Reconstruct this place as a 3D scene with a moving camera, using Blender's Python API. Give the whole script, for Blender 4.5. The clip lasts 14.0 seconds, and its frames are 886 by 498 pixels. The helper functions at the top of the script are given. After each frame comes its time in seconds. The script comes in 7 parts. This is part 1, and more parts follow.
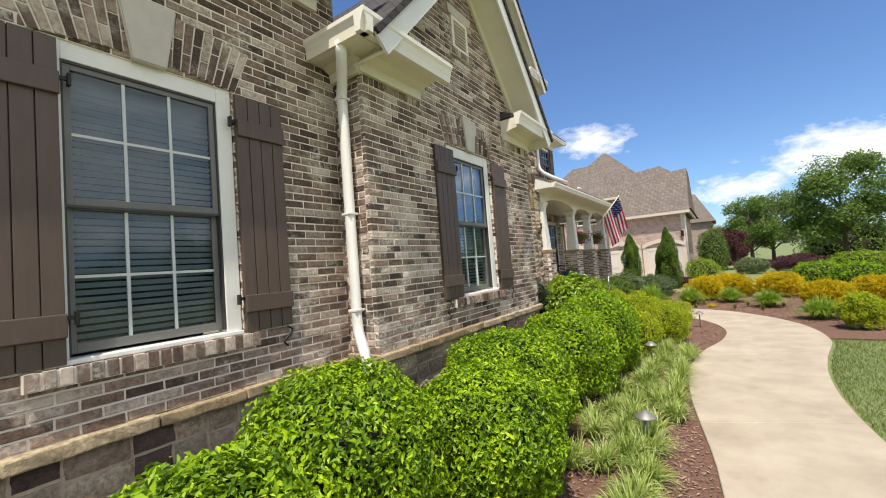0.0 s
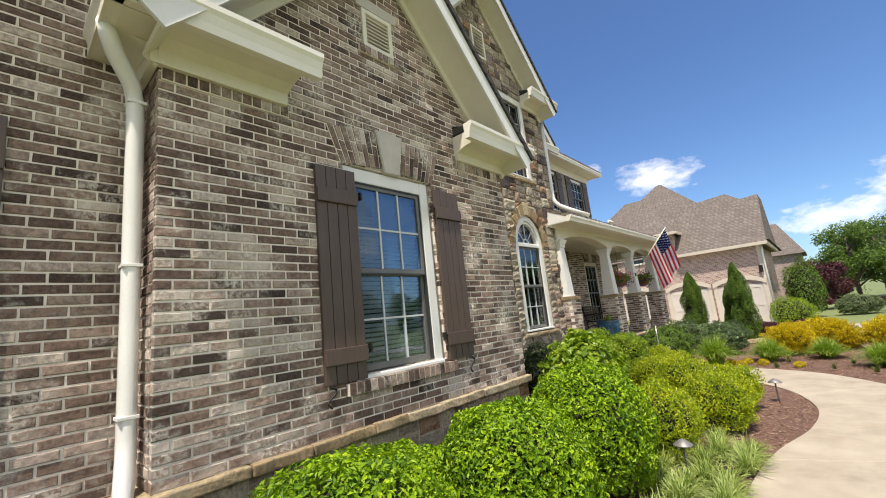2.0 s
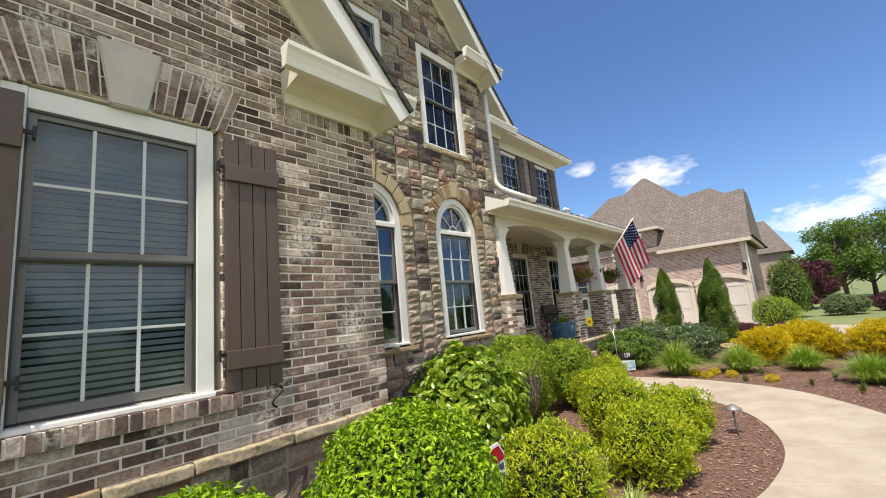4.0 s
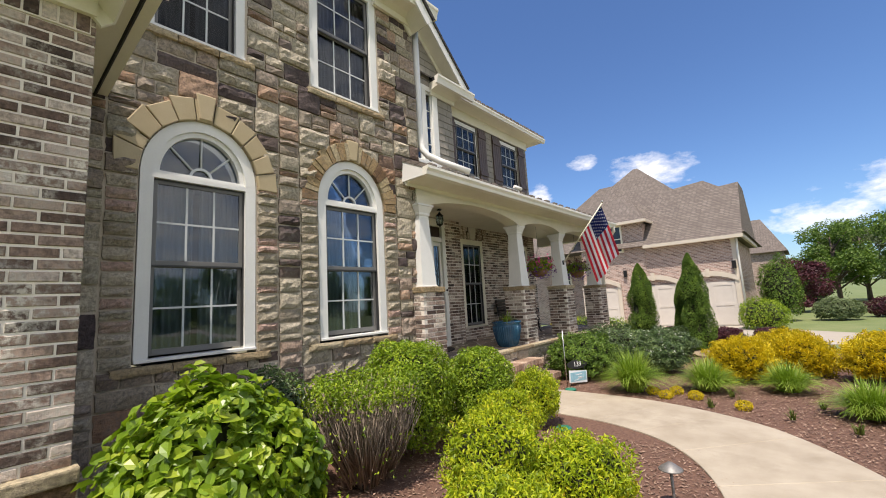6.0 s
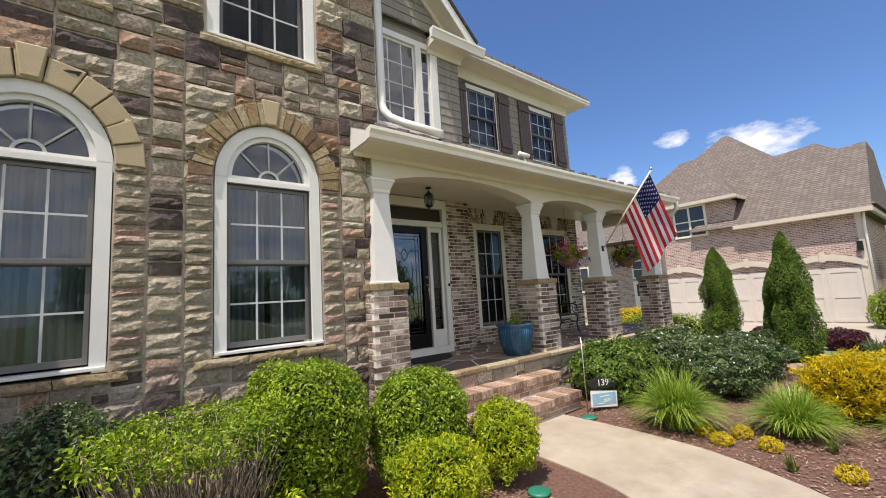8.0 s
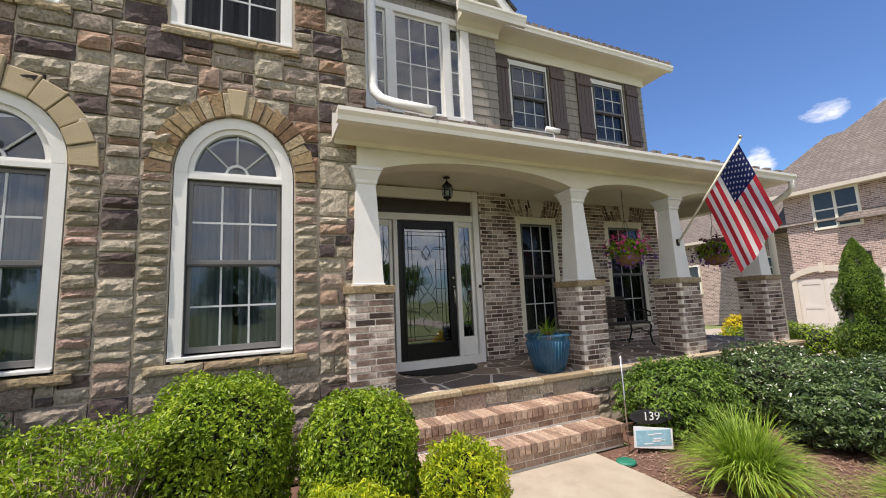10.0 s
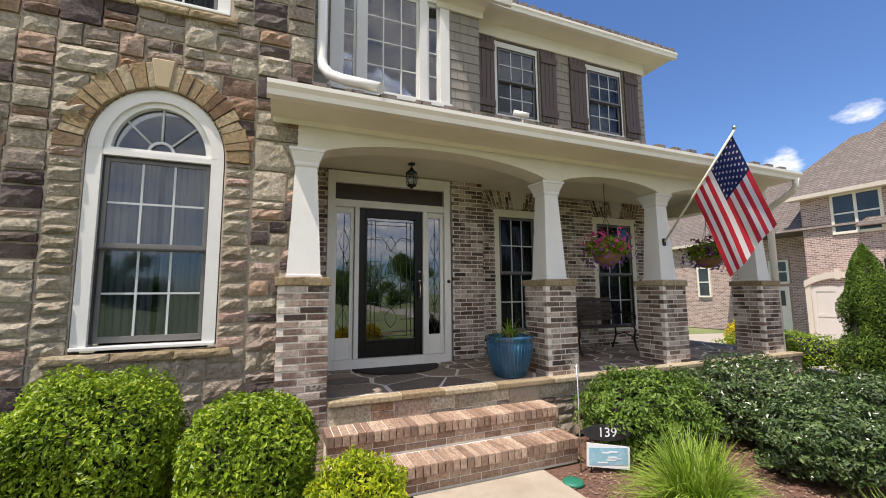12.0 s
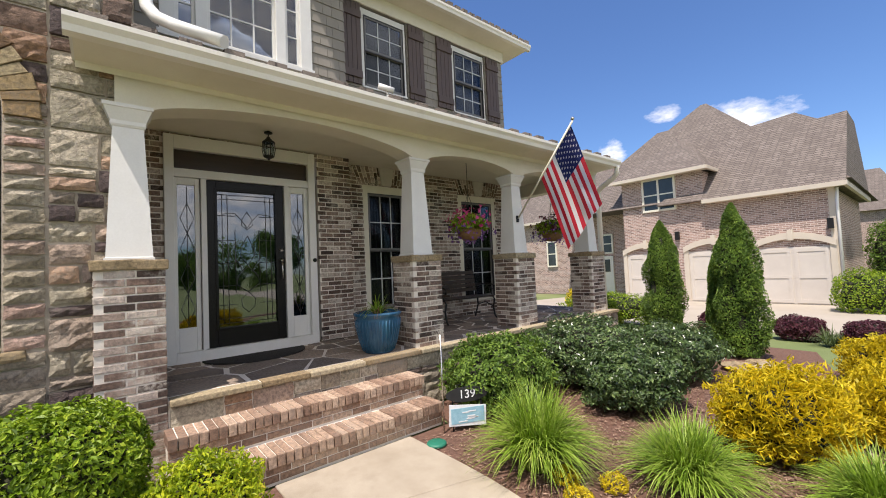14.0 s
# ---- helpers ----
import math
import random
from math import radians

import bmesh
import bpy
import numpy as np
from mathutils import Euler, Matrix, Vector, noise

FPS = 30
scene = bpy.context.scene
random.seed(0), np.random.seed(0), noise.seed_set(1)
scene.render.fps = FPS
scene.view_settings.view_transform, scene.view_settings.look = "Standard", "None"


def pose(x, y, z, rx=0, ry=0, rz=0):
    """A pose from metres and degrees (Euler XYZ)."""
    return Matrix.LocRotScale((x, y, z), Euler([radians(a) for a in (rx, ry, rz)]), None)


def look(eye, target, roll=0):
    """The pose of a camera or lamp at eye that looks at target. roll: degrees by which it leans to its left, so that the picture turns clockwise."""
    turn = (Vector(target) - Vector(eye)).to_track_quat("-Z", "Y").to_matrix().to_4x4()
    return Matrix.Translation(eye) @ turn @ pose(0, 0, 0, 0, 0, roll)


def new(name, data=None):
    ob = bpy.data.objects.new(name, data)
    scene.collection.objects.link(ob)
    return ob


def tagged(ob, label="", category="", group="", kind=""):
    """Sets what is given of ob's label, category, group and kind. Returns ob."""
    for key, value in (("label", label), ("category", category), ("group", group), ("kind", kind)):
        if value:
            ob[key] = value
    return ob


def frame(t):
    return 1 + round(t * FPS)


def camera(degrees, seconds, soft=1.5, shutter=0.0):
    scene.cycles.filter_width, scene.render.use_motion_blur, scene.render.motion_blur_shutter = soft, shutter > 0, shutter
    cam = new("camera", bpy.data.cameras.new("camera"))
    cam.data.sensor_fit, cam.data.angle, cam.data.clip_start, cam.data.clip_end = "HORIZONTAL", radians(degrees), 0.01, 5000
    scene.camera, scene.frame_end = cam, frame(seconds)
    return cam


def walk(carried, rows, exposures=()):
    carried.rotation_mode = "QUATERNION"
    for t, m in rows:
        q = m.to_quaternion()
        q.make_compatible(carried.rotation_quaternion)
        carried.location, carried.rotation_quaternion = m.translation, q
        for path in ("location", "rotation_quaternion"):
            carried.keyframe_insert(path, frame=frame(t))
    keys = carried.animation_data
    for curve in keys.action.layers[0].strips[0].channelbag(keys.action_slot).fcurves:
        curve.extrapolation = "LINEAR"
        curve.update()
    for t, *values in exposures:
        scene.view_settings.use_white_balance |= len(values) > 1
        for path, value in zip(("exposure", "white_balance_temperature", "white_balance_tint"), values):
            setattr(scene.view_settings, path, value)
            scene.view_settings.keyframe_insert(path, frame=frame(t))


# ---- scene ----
cam = camera(95.0, 14.0, soft=1.0)
METRES, EYE, TILT, LEAN, TURN = 10.9, 1.635, 0.0, 0.0, 34.1
ROWS = [
    (0.0, 0.0, 0.0, 0.0, 0.21, 2.71, 4.48),
    (0.5, 0.0355, 0.0359, -0.0006, 2.93, 4.58, 4.88),
    (1.0, 0.0694, 0.0739, 0.0003, 5.33, 6.59, 5.2),
    (1.5, 0.0998, 0.1095, 0.002, 7.16, 8.42, 5.51),
    (2.0, 0.1305, 0.1466, 0.0038, 8.76, 9.99, 5.92),
    (2.5, 0.1578, 0.1878, 0.0048, 9.59, 10.8, 6.22),
    (3.0, 0.1857, 0.2179, 0.0039, 9.16, 10.74, 6.48),
    (3.5, 0.2146, 0.2573, 0.0032, 8.66, 10.14, 6.15),
    (4.0, 0.2466, 0.2953, 0.0016, 7.84, 9.21, 5.44),
    (6.5, 0.3902, 0.4979, 0.0031, 7.83, 7.1, 2.76),
    (7.0, 0.4175, 0.5405, 0.0042, 10.28, 7.03, 2.96),
    (7.5, 0.4463, 0.5798, 0.0054, 13.74, 6.87, 3.23),
    (8.0, 0.4713, 0.6176, 0.0065, 17.95, 6.77, 3.55),
    (10.5, 0.5574, 0.7501, 0.0073, 34.2, 7.28, 1.82),
    (11.0, 0.5643, 0.7698, 0.0087, 35.57, 6.98, 0.96),
    (11.5, 0.5758, 0.7874, 0.0091, 35.47, 6.6, 0.48),
    (12.0, 0.5825, 0.7962, 0.0095, 33.6, 6.31, 0.5),
    (12.5, 0.5867, 0.7992, 0.0098, 30.14, 6.01, 0.94),
    (13.0, 0.5888, 0.7996, 0.0102, 25.81, 5.5, 1.52),
    (13.5, 0.589, 0.8003, 0.0098, 21.19, 4.5, 2.1),
    (14.0, 0.5891, 0.8018, 0.0091, 16.16, 2.59, 2.64),
]
walk(cam, [(t, pose(0, 0, EYE, TILT, LEAN, TURN) @ pose(METRES * x, METRES * y, METRES * z, 90 + pitch, roll, yaw)) for t, x, y, z, yaw, pitch, roll in ROWS],
     exposures=[(0.0, 0.5, 6950, 12), (4.0, 0.53, 6900, 13), (6.5, 0.43, 6850, 15), (10.5, 0.50, 6700, 16), (14.0, 0.53, 6700, 16)])

# ================= world, sun =================
SUN_DIR = Vector((0.175, -0.42, 1.0)).normalized()
SUN_ELEV = math.asin(SUN_DIR.z)
SUN_AZ = math.atan2(SUN_DIR.x, SUN_DIR.y)
scene.view_settings.exposure = 0.0
world = bpy.data.worlds.new("sky")
scene.world = world
world.use_nodes = True


class Nodes:
    """A short hand for writing node trees."""

    def __init__(self, tree):
        self.tree = tree

    def add(self, kind, **sockets):
        node = self.tree.nodes.new(kind)
        for key, value in sockets.items():
            if key == "p_operation":
                node.operation = value
            elif key == "p_use_clamp":
                node.use_clamp = value
            elif key == "p_data_type":
                node.data_type = value
            elif key == "p_blend_type":
                node.blend_type = value
            elif key == "p_sky_type":
                node.sky_type = value
            elif key == "p_sun_disc":
                node.sun_disc = value
            elif key == "p_sun_elevation":
                node.sun_elevation = value
            elif key == "p_sun_rotation":
                node.sun_rotation = value
            elif key == "p_air_density":
                node.air_density = value
            elif key == "p_dust_density":
                node.dust_density = value
            elif key == "p_ozone_density":
                node.ozone_density = value
        for key, value in sockets.items():
            if not key.startswith("p_"):
                self.put(node, key, value)
        return node

    def put(self, node, key, value):
        if key.startswith("i_"):
            socket = node.inputs[int(key[2:])]
        else:
            socket = node.inputs[key.replace("_", " ")]
        if isinstance(value, bpy.types.NodeSocket):
            self.tree.links.new(value, socket)
        else:
            socket.default_value = value

    def math(self, op, a, b=0.0, clamp=False):
        return self.add("ShaderNodeMath", p_operation=op, p_use_clamp=clamp, i_0=a, i_1=b).outputs[0]

    def mix(self, fac, a, b, blend="MIX"):
        node = self.add("ShaderNodeMix", p_data_type="RGBA", p_blend_type=blend)
        self.put(node, "i_0", fac)
        for i, v in ((6, a), (7, b)):
            self.put(node, "i_%d" % i, v if isinstance(v, bpy.types.NodeSocket) else (*v[:3], 1.0))
        return node.outputs[2]

    def ramp(self, fac, stops):
        node = self.add("ShaderNodeValToRGB", Fac=fac)
        el = node.color_ramp.elements
        el[0].position, el[0].color = stops[0][0], (*stops[0][1], 1)
        el[1].position, el[1].color = stops[-1][0], (*stops[-1][1], 1)
        for pos, col in stops[1:-1]:
            e = el.new(pos)
            e.color = (*col, 1)
        return node.outputs[0]

    def remap(self, v, a, b, c=0.0, d=1.0):
        return self.add("ShaderNodeMapRange", Value=v, From_Min=a, From_Max=b, To_Min=c, To_Max=d).outputs[0]


def build_sky():
    w = Nodes(world.node_tree)
    world.node_tree.nodes.clear()
    sky = w.add("ShaderNodeTexSky", p_sky_type="NISHITA", p_sun_disc=False, p_sun_elevation=SUN_ELEV,
                p_sun_rotation=SUN_AZ, p_air_density=1.1, p_dust_density=0.3, p_ozone_density=2.2)
    way = w.add("ShaderNodeTexCoord").outputs["Generated"]
    sep = w.add("ShaderNodeSeparateXYZ", Vector=way)
    az = w.math("ARCTAN2", sep.outputs[0], sep.outputs[1])
    el = w.math("ARCSINE", sep.outputs[2])
    flat = w.add("ShaderNodeCombineXYZ", X=az, Y=w.math("MULTIPLY", el, 1.9), Z=0.0).outputs[0]
    puff = w.add("ShaderNodeTexNoise", Vector=flat, Scale=9.0, Detail=7.0, Roughness=0.62).outputs[0]
    fine = w.add("ShaderNodeTexNoise", Vector=flat, Scale=26.0, Detail=5.0, Roughness=0.6).outputs[0]
    cover = None
    for a, e, ra, re, amount in CLOUDS:
        da = w.math("DIVIDE", w.math("SUBTRACT", az, math.radians(a)), math.radians(ra))
        de = w.math("DIVIDE", w.math("SUBTRACT", el, math.radians(e)), math.radians(re))
        r = w.math("SQRT", w.math("ADD", w.math("MULTIPLY", da, da), w.math("MULTIPLY", de, de)))
        v = w.remap(r, 1.0, 0.0, 0.0, amount)
        cover = v if cover is None else w.math("MAXIMUM", cover, v)
    # broken cumulus on the unseen side that windows mirror, thickened to brighten the facade
    aside = w.math("MULTIPLY", w.remap(w.math("ABSOLUTE", w.math("SUBTRACT", az, 2.0)), 1.25, 0.8),
                   w.math("MULTIPLY", w.remap(el, 0.03, 0.12), w.remap(el, 1.25, 0.85)))
    cover = w.math("MAXIMUM", cover, w.math("MULTIPLY", aside, 0.86))
    shape = w.math("ADD", w.math("MULTIPLY", w.math("SUBTRACT", puff, 0.5), 1.5),
                   w.math("MULTIPLY", w.math("SUBTRACT", fine, 0.5), 0.7))
    mask = w.remap(w.math("ADD", cover, w.math("MULTIPLY", shape, w.remap(cover, 0.0, 0.2))), 0.33, 0.95)
    tone = w.mix(w.remap(fine, 0.3, 0.65), (7.4, 7.8, 8.4), (11.0, 11.0, 11.0))
    tint = w.mix(1.0, sky.outputs[0], (0.64, 0.87, 1.18), "MULTIPLY")
    colour = w.mix(mask, tint, tone)
    back = w.add("ShaderNodeBackground", Color=colour, Strength=0.1)
    out = w.add("ShaderNodeOutputWorld", Surface=back.outputs[0])


# azimuth and height, half width and half height in degrees, density
CLOUDS = [(-12.5, 15.0, 8.5, 3.4, 0.95), (-27.0, 13.6, 3.4, 2.6, 0.85), (-24.0, 9.6, 6.5, 3.0, 1.0), (-20.5, 17.2, 3.2, 1.5, 0.8),
          (14.0, 8.4, 15.0, 4.6, 1.05), (36.0, 12.0, 15.0, 5.0, 1.0), (58.0, 30.0, 26.0, 17.0, 1.05), (3.0, 6.5, 9.0, 3.0, 0.9)]
build_sky()
sun = new("sun", bpy.data.lights.new("sun", "SUN"))
sun.data.energy, sun.data.angle, sun.data.color = 4.4, radians(0.6), (1.0, 0.95, 0.87)
sun.matrix_world = look(SUN_DIR * 60, (0, 0, 0))


# ================= materials =================
def material(name):
    m = bpy.data.materials.new(name)
    m.use_nodes = True
    m.node_tree.nodes.clear()
    n = Nodes(m.node_tree)
    bsdf = n.add("ShaderNodeBsdfPrincipled")
    n.add("ShaderNodeOutputMaterial", Surface=bsdf.outputs[0])
    return m, n, bsdf


def piece_random(n):
    """One value a piece: by island in joined meshes, by object where pieces are objects."""
    isl = n.add("ShaderNodeNewGeometry").outputs["Random Per Island"]
    obj = n.add("ShaderNodeObjectInfo").outputs["Random"]
    return n.math("FRACT", n.math("ADD", n.math("MULTIPLY", isl, 7.31), n.math("MULTIPLY", obj, 5.77)))


def surf(name, low, high, scale=8.0, rough=0.7, bump=0.15, fine=90.0, pieces=0.0, metal=0.0, stain=None, stain_scale=1.2, stain_at=(0.55, 0.75),
         spec=0.5, stretch=(1, 1, 1), dist=0.01, sheen=0.0):
    """Paint, wood, stone or cloth: two scales of noise between two colours, stains, and fine relief."""
    m, n, b = material(name)
    pos = n.add("ShaderNodeNewGeometry").outputs["Position"]
    pos = n.add("ShaderNodeVectorMath", p_operation="MULTIPLY", i_0=pos, i_1=stretch).outputs[0]
    big = n.add("ShaderNodeTexNoise", Vector=pos, Scale=scale, Detail=5.0, Roughness=0.6).outputs[0]
    small = n.add("ShaderNodeTexNoise", Vector=pos, Scale=fine, Detail=3.0, Roughness=0.6).outputs[0]
    v = n.math("ADD", n.math("MULTIPLY", n.remap(big, 0.3, 0.7), 0.65), n.math("MULTIPLY", n.remap(small, 0.3, 0.7), 0.35))
    if pieces:
        v = n.math("ADD", n.math("MULTIPLY", v, 1 - pieces), n.math("MULTIPLY", piece_random(n), pieces))
    c = n.mix(v, low, high)
    if stain:
        s = n.add("ShaderNodeTexNoise", Vector=pos, Scale=stain_scale, Detail=6.0, Roughness=0.65).outputs[0]
        c = n.mix(n.remap(s, *stain_at), c, stain)
    n.put(b, "Base_Color", c)
    n.put(b, "Roughness", n.remap(small, 0.2, 0.8, max(rough - 0.12, 0.02), min(rough + 0.12, 1.0)))
    n.put(b, "Metallic", metal)
    n.put(b, "Specular_IOR_Level", spec)
    if bump:
        bp = n.add("ShaderNodeBump", Strength=bump, Distance=dist, Height=n.math("ADD", small, n.math("MULTIPLY", big, 0.6)))
        n.put(b, "Normal", bp.outputs[0])
    return m


def brick_material(name, tones, chalk=0.5, chalk_col=(0.46, 0.42, 0.37), relief=0.010):
    """Tumbled brick: a tone for each piece, chalky smears, coarse pitting."""
    m, n, b = material(name)
    pos = n.add("ShaderNodeNewGeometry").outputs["Position"]
    c = n.ramp(piece_random(n), tones)
    n1 = n.add("ShaderNodeTexNoise", Vector=pos, Scale=34.0, Detail=5.0, Roughness=0.65).outputs[0]
    n2 = n.add("ShaderNodeTexNoise", Vector=pos, Scale=2.6, Detail=6.0, Roughness=0.7).outputs[0]
    n3 = n.add("ShaderNodeTexNoise", Vector=pos, Scale=150.0, Detail=3.0).outputs[0]
    c = n.mix(n.remap(n1, 0.38, 0.62), c, n.mix(1.0, c, (0.50, 0.50, 0.51), "MULTIPLY"))
    smear = n.math("MULTIPLY", n.remap(n2, 0.49, 0.66), n.remap(n1, 0.40, 0.56))
    c = n.mix(n.math("MULTIPLY", smear, chalk), c, chalk_col)
    n.put(b, "Base_Color", c)
    n.put(b, "Roughness", 0.88)
    bp = n.add("ShaderNodeBump", Strength=0.8, Distance=relief, Height=n.math("ADD", n1, n.math("MULTIPLY", n3, 0.5)))
    n.put(b, "Normal", bp.outputs[0])
    return m


def shingle_material(name, dark, light, along="y"):
    m, n, b = material(name)
    pos = n.add("ShaderNodeNewGeometry").outputs["Position"]
    sep = n.add("ShaderNodeSeparateXYZ", Vector=pos)
    run = n.math("ADD", sep.outputs[0], sep.outputs[1])
    uv = n.add("ShaderNodeCombineXYZ", X=run, Y=sep.outputs[2], Z=0.0).outputs[0]
    bt = n.add("ShaderNodeTexBrick", Vector=uv, Color1=(*dark, 1), Color2=(*light, 1), Mortar=(dark[0] * .45, dark[1] * .45, dark[2] * .45, 1),
               Scale=1.0, Mortar_Size=0.012, Brick_Width=0.24, Row_Height=0.105, Bias=0.0)
    nz = n.add("ShaderNodeTexNoise", Vector=pos, Scale=1.3, Detail=6.0).outputs[0]
    c = n.mix(n.remap(nz, 0.35, 0.7, 0.0, 0.5), bt.outputs[0], (dark[0] * .8, dark[1] * .8, dark[2] * .8))
    n.put(b, "Base_Color", c)
    n.put(b, "Roughness", 0.92)
    gr = n.add("ShaderNodeTexNoise", Vector=pos, Scale=60.0, Detail=3.0).outputs[0]
    bp = n.add("ShaderNodeBump", Strength=0.5, Distance=0.02, Height=n.math("ADD", gr, n.math("MULTIPLY", bt.outputs[1], -1.0)))
    n.put(b, "Normal", bp.outputs[0])
    return m


def far_brick_material(name):
    m, n, b = material(name)
    pos = n.add("ShaderNodeNewGeometry").outputs["Position"]
    sep = n.add("ShaderNodeSeparateXYZ", Vector=pos)
    uv = n.add("ShaderNodeCombineXYZ", X=n.math("ADD", sep.outputs[0], sep.outputs[1]), Y=sep.outputs[2], Z=0.0).outputs[0]
    bt = n.add("ShaderNodeTexBrick", Vector=uv, Color1=(0.14, 0.085, 0.068, 1), Color2=(0.40, 0.265, 0.215, 1), Mortar=(0.56, 0.48, 0.42, 1),
               Scale=1.0, Mortar_Size=0.011, Brick_Width=0.22, Row_Height=0.078, Bias=0.1)
    nz = n.add("ShaderNodeTexNoise", Vector=pos, Scale=2.0, Detail=6.0, Roughness=0.7).outputs[0]
    n.put(b, "Base_Color", n.mix(n.remap(nz, 0.45, 0.75, 0.0, 0.35), bt.outputs[0], (0.48, 0.37, 0.31)))
    n.put(b, "Roughness", 0.9)
    bp = n.add("ShaderNodeBump", Strength=0.4, Distance=0.01, Height=n.math("MULTIPLY", bt.outputs[1], -1.0))
    n.put(b, "Normal", bp.outputs[0])
    return m


def leaf_material(name, tones, trans=0.35, rough=0.45, spec=0.4, glow=(1.0, 1.05, 0.55)):
    m, n, b = material(name)
    pos = n.add("ShaderNodeNewGeometry").outputs["Position"]
    nz = n.add("ShaderNodeTexNoise", Vector=pos, Scale=5.0, Detail=3.0).outputs[0]
    v = n.math("ADD", n.math("MULTIPLY", piece_random(n), 0.62), n.math("MULTIPLY", n.remap(nz, 0.3, 0.7), 0.38))
    c = n.ramp(v, tones)
    n.put(b, "Base_Color", c)
    n.put(b, "Roughness", rough)
    n.put(b, "Specular_IOR_Level", spec)
    tr = n.add("ShaderNodeBsdfTranslucent", Color=n.mix(1.0, c, glow, "MULTIPLY"))
    ms = n.add("ShaderNodeMixShader", i_0=trans, i_1=b.outputs[0], i_2=tr.outputs[0])
    out = [x for x in n.tree.nodes if x.type == "OUTPUT_MATERIAL"][0]
    n.put(out, "Surface", ms.outputs[0])
    return m


def glass_material(name, tint=(0.66, 0.73, 0.78), gloss=0.7, ior=1.52):
    m = bpy.data.materials.new(name)
    m.use_nodes = True
    m.node_tree.nodes.clear()
    n = Nodes(m.node_tree)
    fr = n.add("ShaderNodeFresnel", IOR=ior)
    cl = n.add("ShaderNodeBsdfTransparent", Color=(*tint, 1))
    pos = n.add("ShaderNodeNewGeometry").outputs["Position"]
    nz = n.add("ShaderNodeTexNoise", Vector=pos, Scale=2.2, Detail=1.0).outputs[0]
    bp = n.add("ShaderNodeBump", Strength=0.05, Distance=0.05, Height=nz)
    gl = n.add("ShaderNodeBsdfGlossy", Color=(0.95, 0.97, 1, 1), Roughness=0.015, Normal=bp.outputs[0])
    ms = n.add("ShaderNodeMixShader", i_0=n.math("MULTIPLY", fr.outputs[0], gloss, True), i_1=cl.outputs[0], i_2=gl.outputs[0])
    n.add("ShaderNodeOutputMaterial", Surface=ms.outputs[0])
    return m


BRICK = brick_material("tumbled_brick", [(0.0, (0.055, 0.036, 0.028)), (0.2, (0.150, 0.097, 0.073)), (0.5, (0.255, 0.172, 0.130)),
                                         (0.75, (0.375, 0.275, 0.216)), (0.9, (0.56, 0.46, 0.385)), (1.0, (0.64, 0.54, 0.455))], 0.9, (0.68, 0.62, 0.53))
STEP_BRICK = brick_material("step_brick", [(0.0, (0.26, 0.16, 0.108)), (0.5, (0.43, 0.285, 0.195)), (1.0, (0.59, 0.435, 0.315))], 0.3, (0.5, 0.42, 0.34))
MORTAR = surf("mortar", (0.66, 0.60, 0.52), (0.82, 0.76, 0.67), 3.0, 0.95, 0.4, 140)
STONE = brick_material("ledge_stone", [(0.0, (0.085, 0.060, 0.057)), (0.14, (0.115, 0.083, 0.077)), (0.18, (0.24, 0.185, 0.145)), (0.30, (0.35, 0.285, 0.215)), (0.42, (0.395, 0.350, 0.255)),
                                       (0.58, (0.51, 0.445, 0.33)), (0.72, (0.57, 0.495, 0.375)), (0.80, (0.34, 0.28, 0.22)), (0.88, (0.49, 0.36, 0.275)), (0.94, (0.42, 0.25, 0.145)), (1.0, (0.105, 0.078, 0.072))], 0.2, (0.66, 0.60, 0.49), 0.024)
QUOIN = brick_material("quoin_stone", [(0.0, (0.33, 0.275, 0.19)), (0.35, (0.46, 0.395, 0.285)), (0.6, (0.55, 0.475, 0.36)), (0.75, (0.40, 0.355, 0.26)), (0.85, (0.50, 0.34, 0.265)), (1.0, (0.54, 0.37, 0.30))], 0.2, (0.66, 0.60, 0.49), 0.028)
STONE_MORTAR = surf("stone_mortar", (0.40, 0.345, 0.275), (0.56, 0.49, 0.40), 4.0, 0.95, 0.4, 140)
TAN_STONE = brick_material("tan_stone", [(0.0, (0.33, 0.24, 0.13)), (0.5, (0.42, 0.33, 0.19)), (1.0, (0.50, 0.42, 0.28))], 0.3, (0.5, 0.45, 0.35))
ARCH_STONE = brick_material("arch_stone", [(0.0, (0.20, 0.115, 0.055)), (0.3, (0.36, 0.24, 0.115)), (0.7, (0.46, 0.34, 0.17)), (1.0, (0.50, 0.42, 0.27))], 0.25, (0.5, 0.45, 0.35), 0.025)
SMOOTH_TAN = surf("smooth_tan_stone", (0.36, 0.285, 0.165), (0.50, 0.41, 0.265), 5, 0.85, 0.4, 70, pieces=0.5)
OUTER_DARK = surf("dark_screen_edge", (0.02, 0.021, 0.022), (0.04, 0.041, 0.042), 8, 0.5, 0.05)
FLAGSTONE = brick_material("flagstone", [(0.0, (0.16, 0.12, 0.095)), (0.5, (0.30, 0.235, 0.18)), (1.0, (0.44, 0.33, 0.24))], 0.2)
PARGE = surf("parged_foundation", (0.33, 0.28, 0.22), (0.52, 0.45, 0.36), 5, 0.95, 0.6, 60, stain=(0.18, 0.145, 0.11), stain_scale=4)
CAST = surf("cast_keystone", (0.44, 0.41, 0.36), (0.56, 0.52, 0.46), 6, 0.85, 0.25)
